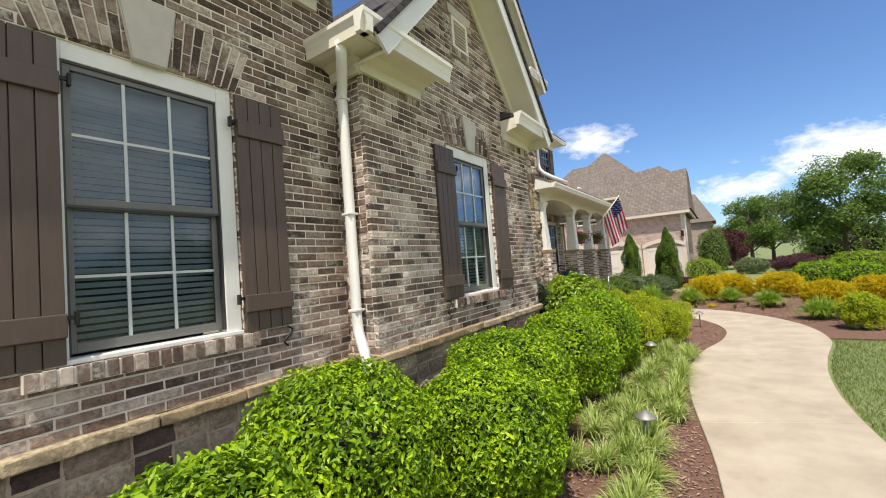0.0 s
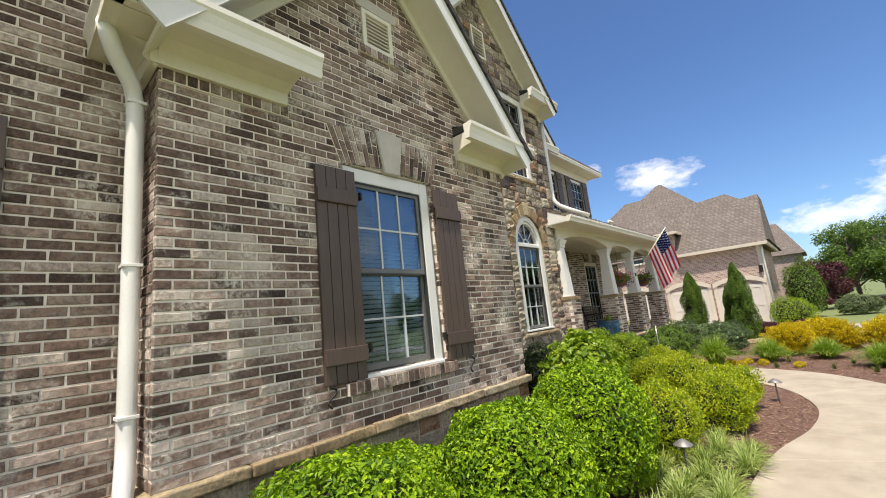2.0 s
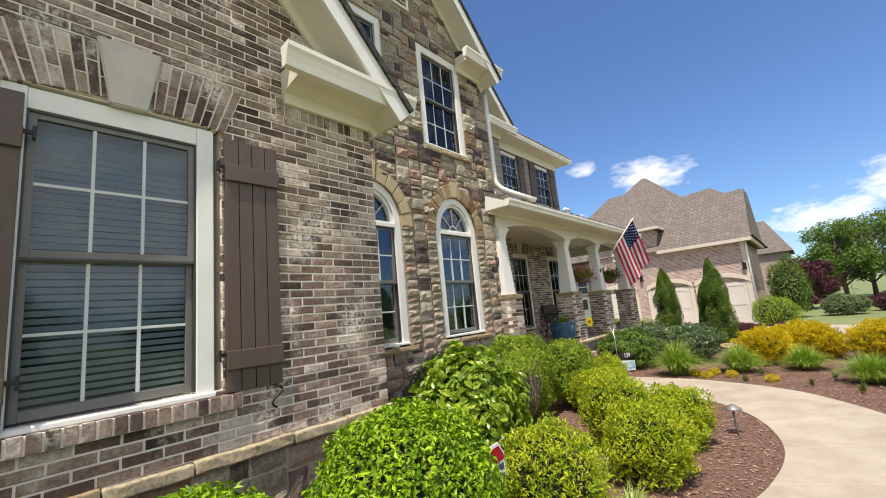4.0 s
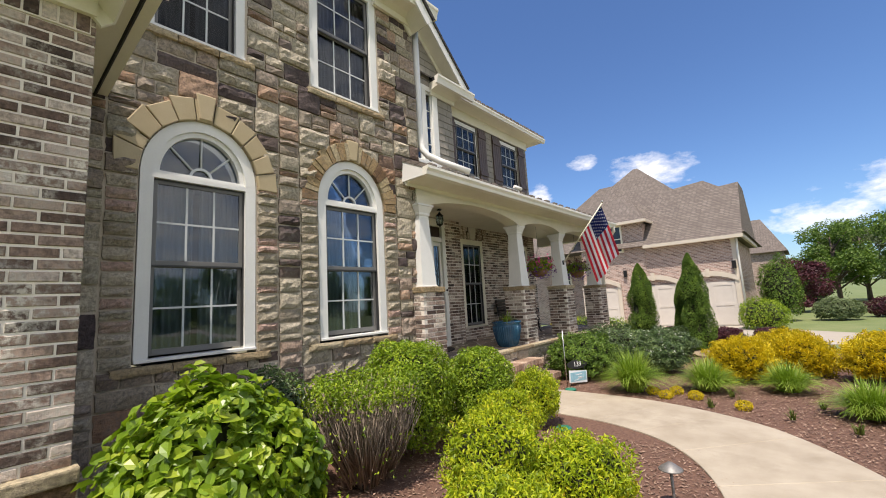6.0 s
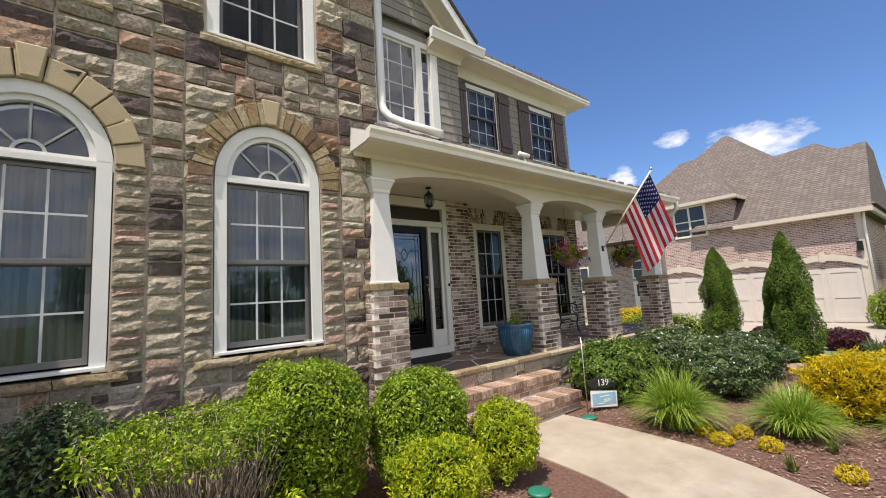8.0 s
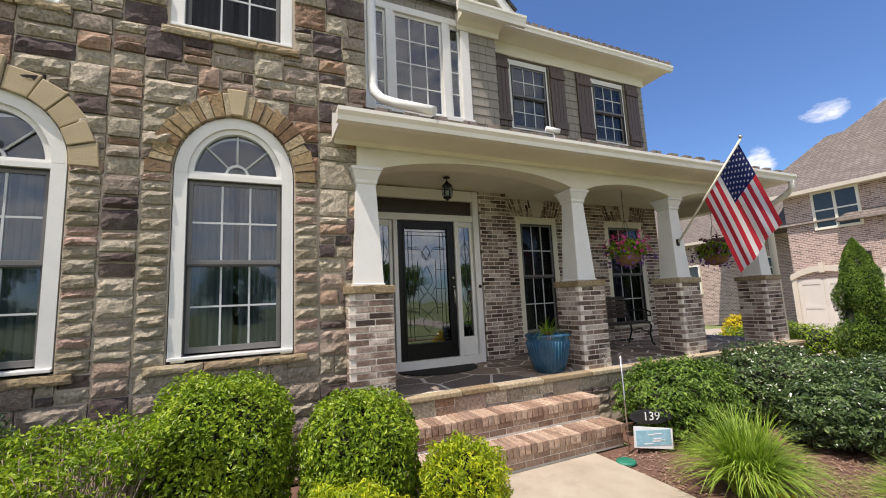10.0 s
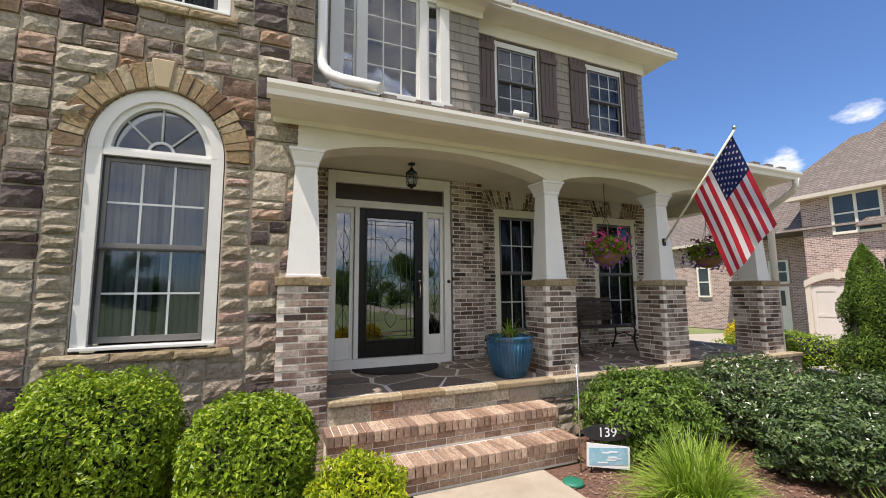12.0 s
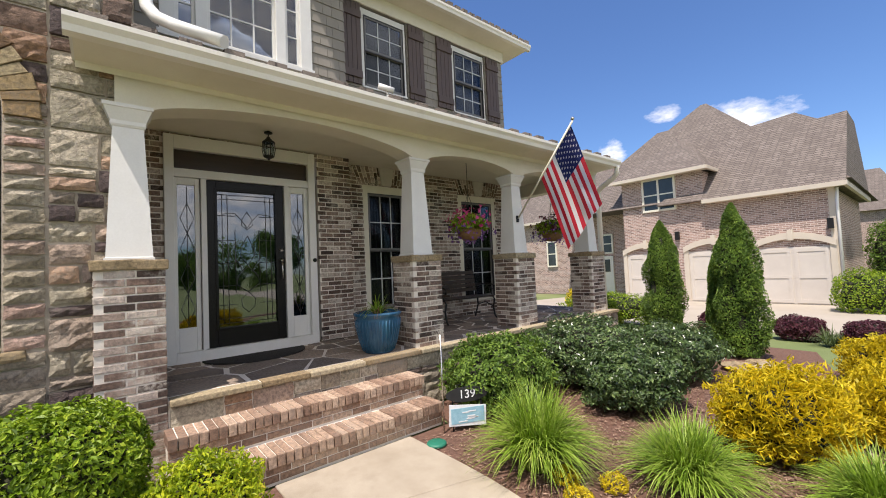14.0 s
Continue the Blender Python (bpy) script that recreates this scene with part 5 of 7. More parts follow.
def pier(name, y0, x_front=-3.92, w=0.48, z0=0.0):
    """A square brick pier under a rough stone cap, with the tapered white column on it."""
    rnd = random.Random(name + str(y0))
    x0, x1, y1 = x_front - w, x_front, y0 + w
    p = box(name, x0 + .006, x1 - .006, y0 + .006, y1 - .006, z0, 1.83, MORTAR, None, 0)
    structure(p, "square brown brick porch pier with a stone cap", "pier")
    rows = int((1.83 - z0) / 0.067)
    h = (1.83 - z0) / rows
    shared = []
    for _ in range(4):
        b2 = bmesh.new()
        add_box(b2, -.045, .045, -.1, .1, -h / 2 + .0065, h / 2 - .0065, 0.004)
        me = bpy.data.meshes.new("brick")
        b2.to_mesh(me)
        b2.free()
        me.materials.append(BRICK)
        shared.append(me)
    for r in range(rows):
        z = z0 + (r + .5) * h
        for side in range(4):
            k = 2
            for i in range(k):
                u = (i - .5) * 0.213 + (-.0335 if (r + side // 2) % 2 else .0335)
                o = new("brick", rnd.choice(shared))
                o.parent = p
                jit = rnd.uniform(-.002, .003)
                o.location, o.rotation_euler = {0: ((x1 - .045 + jit, (y0 + y1) / 2 + u, z), (0, 0, 0)), 1: ((x0 + .045 - jit, (y0 + y1) / 2 + u, z), (0, 0, 0)),
                                                2: (((x0 + x1) / 2 + u, y0 + .045 - jit, z), (0, 0, math.pi / 2)), 3: (((x0 + x1) / 2 + u, y1 - .045 + jit, z), (0, 0, math.pi / 2))}[side]
    bm = bmesh.new()
    add_box(bm, x0 - .022, x1 + .022, y0 - .022, y1 + .022, 1.83, 1.915, 0.012)
    bmesh.ops.subdivide_edges(bm, edges=[e for e in bm.edges if e.calc_length() > .3], cuts=6)
    for v in bm.verts:
        v.co += Vector((noise.noise(v.co * 9), noise.noise(v.co * 9 + Vector((5, 0, 0))), noise.noise(v.co * 7) * .5)) * .016
    part("pier_cap", bm, TAN_STONE, p, "rough tan stone cap")
    cx, cy = (x0 + x1) / 2, (y0 + y1) / 2
    c = empty("porch_column", (cx, cy, 1.912))
    bm = bmesh.new()
    def ring(hw, z):
        return [bm.verts.new((sx * hw, sy * hw, z)) for sx, sy in ((-1, -1), (1, -1), (1, 1), (-1, 1))]
    prof = [(.172, 0), (.172, .025), (.16, .03), (.108, 1.16)]
    rr = [ring(*q) for q in prof]
    for a, b in zip(rr, rr[1:]):
        for i in range(4):
            bm.faces.new((a[i], a[(i + 1) % 4], b[(i + 1) % 4], b[i]))
    bm.faces.new(rr[0][::-1])
    bm.faces.new(rr[-1])
    part("shaft", bm, WHITE, c)
    bm = bmesh.new()
    rr = [ring(*q) for q in [(.115, 1.15), (.125, 1.17), (.125, 1.20), (.165, 1.30), (.175, 1.305), (.175, 1.335)]]
    for a, b in zip(rr, rr[1:]):
        for i in range(4):
            bm.faces.new((a[i], a[(i + 1) % 4], b[(i + 1) % 4], b[i]))
    bm.faces.new(rr[0][::-1])
    bm.faces.new(rr[-1])
    part("capital", bm, WHITE, c)
    tagged(c, "tapered square white wooden porch column on a brick pier", "column", "porch columns")
    return c


PIERS = (10.76, 13.93, 16.00, 18.29)
pier("pier_1", PIERS[0], -3.80)
for i, y in enumerate(PIERS[1:]):
    pier("pier_%d" % (i + 2), y, z0=FLOOR_Z - .02)


def porch_beam():
    """The arched beam, soffit, gutter and roof of the porch."""
    b = empty("porch_roof", (0, 0, 0))
    x0, x1 = -4.28, -3.98
    zs, top = 3.245, 3.56
    mids = [y + .24 for y in PIERS]
    bays = [(mids[i] + .12, mids[i + 1] - .12) for i in range(3)]
    for y0, y1 in bays:
        n = 24
        pts = [(y0 - .12, top), (y0 - .12, zs), (y0, zs)]
        rise = min(0.20, (y1 - y0) * .075)
        for k in range(n + 1):
            t = k / n
            pts.append((y0 + (y1 - y0) * t, zs + rise * (1 - (2 * t - 1) ** 2) ** .75 + .0))
        pts += [(y1, zs), (y1 + .12, zs), (y1 + .12, top)]
        clean = [p for i, p in enumerate(pts) if i == 0 or math.dist(p, pts[i - 1]) > 1e-4]
        bm = bmesh.new()
        add_prism(bm, clean, x0, x1)
        part("arched_beam", bm, CREAM, b)
    box("beam_end", x0, x1, 10.91, mids[0], zs, top, CREAM, b, 0)
    box("beam_end", x0, x1, mids[3], mids[3] + .24, zs, top, CREAM, b, 0)
    boxes("side_beam", [(-5.85, x0, 18.41, 18.65, zs + .04, top), (-5.49, x0, 10.93, 11.16, zs + .04, top)], CREAM, b)
    bm = bmesh.new()
    add_prism(bm, [(x1 - .02, top), (x1 + .03, top - .05), (x1 + .05, top), (-3.52, top + .015), (-3.52, top + .05), (x1 - .02, top + .05)], 10.66, 18.74, "y")
    part("soffit", bm, CREAM, b)
    bm = bmesh.new()
    add_prism(bm, [(-3.54, top), (-3.46, top + .01), (-3.45, top + .06), (-3.42, top + .10), (-3.42, top + .14), (-3.44, top + .14), (-3.54, top + .13)], 10.61, 18.80, "y")
    part("gutter", bm, GUTTER, b)
    bm = bmesh.new()
    add_prism(bm, [(-3.50, top + .12), (-3.46, top + .16), (-5.86, 4.85), (-5.86, 4.78)], 10.63, 18.78, "y")
    part("roof_slope", bm, SHINGLE, b, "brown asphalt shingles")
    bm = bmesh.new()
    add_prism(bm, [(-3.53, top + .02), (-3.53, top + .13), (-5.8, 4.80), (-5.8, top + .02)], 10.64, 10.69, "y")
    part("gable_end", bm, WHITE, b)
    bm = bmesh.new()
    add_prism(bm, [(-3.53, top + .02), (-3.53, top + .13), (-5.8, 4.80), (-5.8, top + .02)], 18.70, 18.75, "y")
    part("gable_end", bm, WHITE, b)
    rnd = random.Random(4)
    y = 10.7
    while y < 18.6:
        box("shingle_tab", -3.74, -3.47, y, y + .17, top + .165, top + .20 + rnd.uniform(0, .015), SHINGLE, b, 0.004).rotation_euler = (0, 0, 0)
        y += .30 + rnd.uniform(0, .1)
    tagged(b, "porch roof with arched cream beam, gutter and shingles", "porch roof")
    box("ceiling_porch", -5.86, x0, 10.93, 18.6, 3.56, 3.60, CREAM, None, 0)
    structure(bpy.data.objects["ceiling_porch"], "cream painted porch ceiling", "ceiling")


porch_beam()
# gutter downspout at the far end of the porch
bm = bmesh.new()
add_tube(bm, [(-3.48, 18.70, 3.60), (-3.48, 18.70, 3.46), (-3.56, 18.71, 3.38), (-3.90, 18.78, 3.22), (-3.98, 18.82, 3.12), (-3.98, 18.82, .1)], .052, 8)
tagged(part("downspout", bm, GUTTER), "cream downspout at the porch end", "downspout")
bm = bmesh.new()
add_tube(bm, [(-4.04, 11.135, 6.52), (-4.04, 11.135, 4.34), (-4.02, 11.15, 4.24), (-3.95, 11.21, 4.13), (-3.80, 11.34, 4.02), (-3.43, 11.66, 3.80)], .058, 8)
tagged(part("downspout", bm, WHITE), "white downspout running down onto the porch gutter", "downspout")


# ================= front door and porch things =================
def front_door():
    d = empty("door_1", (DX, 12.335, FLOOR_Z + .03))
    boxes("casing", [(-.1, .05, -.945, -.84, -.03, 2.79), (-.1, .05, .84, .945, -.03, 2.79), (-.1, .048, -.84, .84, 2.62, 2.79), (-.1, .035, -.84, .84, 2.27, 2.375),
                     (-.1, .035, -.555, -.49, .10, 2.27), (-.1, .035, .49, .555, .10, 2.27)], WHITE, d, 0.006)
    box("threshold", -.14, .06, -.84, .84, -.035, .098, WHITE, d, 0.006)
    box("transom", -.06, -.02, -.84, .84, 2.375, 2.62, DARK_WOOD, d, 0.003, "dark stained transom board")
    leaf = boxes("door_leaf", [(-.06, -.01, -.488, -.38, .10, 2.265), (-.06, -.01, .38, .488, .10, 2.265), (-.06, -.01, -.38, .38, .10, .33), (-.06, -.01, -.38, .38, 2.15, 2.265)], BLACK_PAINT, d, 0.006, "black painted door")
    boxes("glass_moulding", [(-.02, .004, -.40, -.365, .31, 2.17), (-.02, .004, .365, .40, .31, 2.17), (-.02, .004, -.365, .365, .31, .345), (-.02, .004, -.365, .365, 2.135, 2.17)], BLACK_PAINT, leaf, 0.006)
    g = box("leaded_glass", -.04, -.034, -.38, .38, .33, 2.15, BEVEL_GLASS, leaf, 0)
    g.visible_shadow = False
    bm = bmesh.new()
    r = .0045
    x = -.030
    def line(pts):
        add_tube(bm, [(x, p[0] * 1.27, p[1] + .03) for p in pts], r, 4)
    for s in (-1, 1):
        line([(s * .24, .36), (s * .24, 2.06)])
        line([(s * .19, .36), (s * .19, 2.06)])
        line([(s * .12, .75), (s * .12, 1.60)])
        line([(s * .24, 1.80), (s * .12, 1.82), (s * .05, 1.72), (0, 1.62)])
        line([(0, 1.52), (s * .06, 1.36), (s * .07, 1.24), (0, 1.12)])
        line([(0, 1.84), (s * .05, 1.74), (s * .055, 1.66), (0, 1.60)])
        line([(0, 1.10), (s * .10, .98), (s * .11, .86), (0, .76)])
        line([(0, .76), (s * .07, .66), (s * .06, .56), (0, .48)])
        line([(s * .12, 1.20), (s * .05, 1.05), (s * .12, .90)])
    for z in (2.06, 2.0, .42, .36):
        line([(-.28, z), (.28, z)])
    for z in (1.78, 1.45, 1.15, .85, .60):
        for s in (-1, 1):
            line([(s * .12, z), (s * .29, z)])
    part("lead_lines", bm, LEAD, leaf)
    for s in (-1, 1):
        sl = boxes("sidelight", [(-.06, -.01, s * .70 - .142, s * .70 - .105, .10, 2.268), (-.06, -.01, s * .70 + .085, s * .70 + .138, .10, 2.268), (-.06, -.01, s * .70 - .105, s * .70 + .085, .10, .39), (-.06, -.01, s * .70 - .105, s * .70 + .085, 2.18, 2.268)], WHITE, d, 0.005)
        p = box("sidelight_glass", -.04, -.035, s * .70 - .11, s * .70 + .09, .38, 2.19, BEVEL_GLASS, sl, 0)
        p.visible_shadow = False
        bm = bmesh.new()
        c = s * .70
        for k, z in enumerate((.62, 1.0, 1.38, 1.76)):
            for q in (-1, 1):
                add_tube(bm, [(x, c, z - .19), (x, c + q * .075, z), (x, c, z + .19)], r, 4)
        add_tube(bm, [(x, c, .36), (x, c, 2.16)], r, 4)
        part("sidelight_lead", bm, LEAD, sl)
    # box behind the door glass, its hall shade painted near-black
    boxes("house_behind", [(-1.2, -1.18, -1.0, 1.0, 0, 2.4), (-1.18, -.1, -1.0, -.98, 0, 2.4), (-1.18, -.1, .98, 1.0, 0, 2.4), (-1.18, -.1, -.98, .98, 2.36, 2.4), (-1.18, -.1, -.98, .98, -.02, .0)], INNER_SHADE, d)
    h = lathe("deadbolt", [(.03, 0), (.03, .015), (.02, .03), (.012, .045)], CHROME, d, seg=16, label="satin nickel deadbolt")
    h.rotation_euler, h.location = (0, math.pi / 2, 0), (-.008, .435, 1.34)
    h = lathe("thumb_latch", [(.032, 0), (.032, .012), (.018, .03), (.018, .05)], CHROME, d, seg=16)
    h.rotation_euler, h.location = (0, math.pi / 2, 0), (-.008, .435, 1.20)
    tube("pull_handle", [(.0, .435, 1.17), (.05, .435, 1.15), (.055, .435, 1.05), (.045, .435, .95), (.0, .435, .92)], .011, CHROME, d, 8, None, "satin nickel pull handle")
    structure(d, "black front door with leaded glass and two sidelights", "door")
    bell = lathe("doorbell", [(.028, 0), (.028, .012), (.014, .02)], IRON, None, seg=16)
    bell.rotation_euler, bell.location = (0, math.pi / 2, 0), (DX + .05, 13.24, 1.93)
    tagged(bell, "small round black doorbell button on the casing", "doorbell")


front_door()
bm = bmesh.new()
pts = [(-5.34 + .55 * math.sin(math.pi * k / 20), 12.36 - .62 * math.cos(math.pi * k / 20)) for k in range(21)]
add_prism(bm, pts, FLOOR_Z + .001, FLOOR_Z + .018, "z")
tagged(part("doormat", bm, MAT_RUBBER), "black half-round doormat on flagstones", "doormat")


def lantern():
    l = empty("porch_lantern", (-4.85, 12.44, 3.18))
    l.scale = (.9, .9, .79)
    lathe("canopy", [(.055, .44), (.055, .46), (.02, .475), (.02, .48)], IRON, l)
    tube("chain", [(0, 0, .38), (0, 0, .45)], .007, IRON, l)
    lathe("top_cap", [(.0, .40), (.02, .385), (.03, .36), (.085, .30), (.09, .29), (.02, .285)], IRON, l, seg=12)
    lathe("bottom_cap", [(.0, .0), (.015, .01), (.02, .03), (.065, .055), (.075, .075), (.03, .08)], IRON, l, seg=12)
    for k in range(6):
        t = k * math.pi / 3
        tube("cage_bar", [(.07 * math.cos(t), .07 * math.sin(t), .07), (.088 * math.cos(t), .088 * math.sin(t), .18), (.078 * math.cos(t), .078 * math.sin(t), .295)], .006, IRON, l, 5)
    g = lathe("glass", [(.062, .08), (.078, .18), (.068, .285)], GLASS, l, seg=12)
    g.visible_shadow = False
    for k in range(3):
        t = k * 2.1
        tube("candle", [(.022 * math.cos(t), .022 * math.sin(t), .08), (.022 * math.cos(t), .022 * math.sin(t), .19)], .009, CREAM, l, 6)
    tagged(l, "dark iron hanging lantern under the porch ceiling", "lantern")


lantern()


def blades(name, n, length, spread, width, rnd, mat, droop=0.9, parent=None, base=0.05, lean=1.0, seg=4):
    """A clump of long arching leaves."""
    v, f = [], []
    for _ in range(n):
        t = rnd.uniform(0, 2 * math.pi)
        ln = length * rnd.uniform(0.65, 1.1)
        out = spread * rnd.uniform(0.08, 1.0) ** 0.6 * lean
        b = base * math.sqrt(rnd.random())
        tb = rnd.uniform(0, 2 * math.pi)
        p0 = Vector((b * math.cos(tb), b * math.sin(tb), 0))
        o = Vector((math.cos(t), math.sin(t), 0))
        s = Vector((-math.sin(t), math.cos(t), 0)) * width * rnd.uniform(.7, 1.2) / 2
        k = len(v)
        for i in range(seg + 1):
            u = i / seg
            e = out / max(spread, .01)
            h = ln * (u * (1 - .25 * e) - droop * e * .62 * u ** 2.4)
            p = p0 + o * (out * (.55 * u + .45 * u ** 2)) + Vector((0, 0, max(h, .012)))
            wd = s * (1 - u ** 2 * .96)
            v += [tuple(p - wd), tuple(p + wd)]
        for i in range(seg):
            a = k + 2 * i
            f.append((a, a + 1, a + 3, a + 2))
    return link_mesh(name, mesh_np(name, v, f), mat, parent)


def planter():
    p = empty("blue_planter", (-4.13, 13.50, FLOOR_Z))
    lathe("pot", [(.0, 0), (.17, 0), (.19, .015), (.235, .15), (.275, .33), (.285, .42), (.275, .45), (.30, .465), (.305, .495), (.285, .505), (.26, .50), (.25, .43), (.0, .43)], POT, p, seg=40, label="glazed blue ceramic pot")
    bm = bmesh.new()
    for k in range(40):
        t = 2 * math.pi * k / 40
        add_tube(bm, [(.196 * math.cos(t), .196 * math.sin(t), .03), (.237 * math.cos(t), .237 * math.sin(t), .15), (.275 * math.cos(t), .275 * math.sin(t), .32), (.284 * math.cos(t), .284 * math.sin(t), .41)], .009, 5)
    part("fluting", bm, POT, p)
    o = lathe("soil", [(0, 0), (.25, 0), (.0, .02)], SOIL, p)
    o.location = (0, 0, .44)
    b = blades("leaves", 70, .42, .36, .022, random.Random(8), L_LILY, 1.2, p)
    b.location = (0, 0, .44)
    b = blades("dry_leaves", 16, .50, .50, .018, random.Random(9), COIR, 1.7, p)
    b.location = (0, 0, .44)
    tagged(p, "glazed blue planter with a spiky half-dry plant", "planter")


planter()


def leaf_points(rnd, n, radii, lump=0.12, freq=2.4, seed=0.0, shell=(0.72, 1.0), low=-0.55, squareness=2.0):
    """Points and outward ways over a lumpy rounded body."""
    w = rnd.normal(size=(int(n * 1.9) + 60, 3))
    w /= np.linalg.norm(w, axis=1)[:, None]
    w = w[w[:, 2] > low][:n]
    k = (np.abs(w) ** squareness).sum(1) ** (-1 / squareness)
    lumps = np.array([noise.noise(Vector((a * freq + seed, b * freq, c * freq))) for a, b, c in w])
    r = k * (1 + lump * lumps * 2) * rnd.uniform(*shell, size=len(w)) ** 0.5
    return w * r[:, None] * np.array(radii), w


def leaf_mesh(name, pts, ways, size, rnd, ratio=0.5, upward=0.35, wild=0.6, fold=0.18, along=0.35, oval=False):
    """One folded leaf at each point: a lozenge, or an oval blade creased along its midrib."""
    n = len(pts)
    nrm = ways + wild * rnd.normal(size=(n, 3)) + np.array([0, 0, upward])
    nrm /= np.linalg.norm(nrm, axis=1)[:, None]
    tip = rnd.normal(size=(n, 3)) + along * ways * 2 + np.array([0, 0, along])
    tip -= (tip * nrm).sum(1)[:, None] * nrm
    tip /= np.linalg.norm(tip, axis=1)[:, None]
    side = np.cross(nrm, tip)
    ln = (size * rnd.uniform(.6, 1.25, size=n))[:, None]
    wd = ln * ratio / 2
    if oval:
        v = np.empty((n * 8, 3))
        for q, (u, w, h) in enumerate(((-.5, 0, .02), (.5, 0, -.10), (-.18, 0, .0), (.22, 0, .0), (-.22, .85, fold), (.16, .9, fold * .8), (-.22, -.85, fold), (.16, -.9, fold * .8))):
            v[q::8] = pts + tip * ln * u + side * wd * w + nrm * ln * h
        f = [(8 * i + a, 8 * i + b, 8 * i + c, 8 * i + d) for i in range(n) for a, b, c, d in ((2, 3, 5, 4), (3, 2, 6, 7))]
        f += [(8 * i + a, 8 * i + b, 8 * i + c) for i in range(n) for a, b, c in ((0, 2, 4), (3, 1, 5), (2, 0, 6), (1, 3, 7))]
        me = bpy.data.meshes.new(name)
        me.from_pydata(v.tolist(), [], f)
        return me
    v = np.empty((n * 4, 3))
    v[0::4] = pts - tip * ln * .5
    v[1::4] = pts + side * wd + nrm * ln * fold
    v[2::4] = pts + tip * ln * .5
    v[3::4] = pts - side * wd + nrm * ln * fold
    k = np.arange(n) * 4
    f = np.concatenate([np.stack([k, k + 1, k + 2], 1), np.stack([k, k + 2, k + 3], 1)])
    me = bpy.data.meshes.new(name)
    me.from_pydata(v.tolist(), [], f.tolist())
    return me


def core_mesh(radii, lump, freq, seed, k=0.74, low=-0.55, squareness=2.0):
    bm = bmesh.new()
    bmesh.ops.create_icosphere(bm, subdivisions=3, radius=1.0)
    for v in bm.verts:
        w = v.co.normalized()
        s = (abs(w.x) ** squareness + abs(w.y) ** squareness + abs(w.z) ** squareness) ** (-1 / squareness)
        s *= (1 + lump * 2 * noise.noise(Vector((w.x * freq + seed, w.y * freq, w.z * freq)))) * k
        v.co = Vector((w.x * s * radii[0], w.y * s * radii[1], max(w.z, low) * s * radii[2]))
    me = bpy.data.meshes.new("inner_mass")
    bm.to_mesh(me)
    bm.free()
    return me


def bush(name, at, radii, n, leaf, size, seed, label, category="shrub", group="", core=True, ratio=0.5, lump=0.1, freq=2.6, upward=0.35, wild=0.6, shell=(0.62, 1.0),
         low=-0.75, stems=0, squareness=2.2, along=0.35, core_k=0.72, oval=False):
    """A shrub: leaves over a near-black inner mass that paints its inner shade, on a short stem."""
    rnd = np.random.default_rng(seed)
    b = empty(name, (at[0], at[1], ground_z(at[0], at[1])))
    zc = at[2]
    pts, ways = leaf_points(rnd, n, radii, lump, freq, seed * 1.7, shell, low, squareness)
    fo = link_mesh("foliage", leaf_mesh("foliage", pts, ways, size, rnd, ratio, upward, wild, along=along, oval=oval), leaf, b)
    fo.location = (0, 0, zc)
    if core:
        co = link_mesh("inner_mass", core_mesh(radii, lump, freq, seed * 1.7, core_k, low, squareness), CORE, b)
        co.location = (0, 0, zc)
    bm = bmesh.new()
    r2 = random.Random(seed)
    for _ in range(max(3, stems)):
        t = r2.uniform(0, 2 * math.pi)
        e = r2.uniform(.3, .85 if stems else .5)
        p1 = Vector((math.cos(t) * radii[0] * e, math.sin(t) * radii[1] * e, zc + radii[2] * r2.uniform(-.2, .75 if stems else .2)))
        add_tube(bm, [(math.cos(t) * .04, math.sin(t) * .04, -.03), p1 * .45 + Vector((0, 0, .05)), p1], .012 if not stems else .007, 5, .003)
    part("woody_base", bm, TWIG, b)
    tagged(b, label, category, group)
    return b


# ---- hedge of bright shrubs along the wall ----
HEDGE = [(-1.62, 0.70, .50, .50, .50), (-1.82, 1.55, .58, .56, .56), (-1.42, 2.45, .48, .54, .50), (-1.70, 3.40, .54, .58, .52), (-1.54, 4.66, .54, .56, .52), (-1.50, 5.86, .57, .56, .57), (-2.25, 4.2, .42, .40, .38)]
for i, (x, y, zc, r, rz) in enumerate(HEDGE):
    bush("shrub", (x, y, zc), (r, r * 1.02, rz), 19000, L_BRIGHT, .040, 100 + i, "rounded bright green shrub with small glossy leaves", "shrub", "bright green foundation shrubs", ratio=.5, lump=.07)
bush("shrub", (-2.15, 7.28, .64), (.48, .52, .66), 5200, L_BROAD, .088, 120, "yellow-green broad-leaved shrub beside the stone wall", ratio=.62, lump=.14, wild=.5, oval=True)
# holly tones darken this shrub: the shade on it is put into its leaves
bush("shrub", (-3.25, 8.12, .62), (.40, .42, .56), 5200, L_HOLLY, .042, 121, "small clipped shrub by the stone wall, shade in its leaf colour")


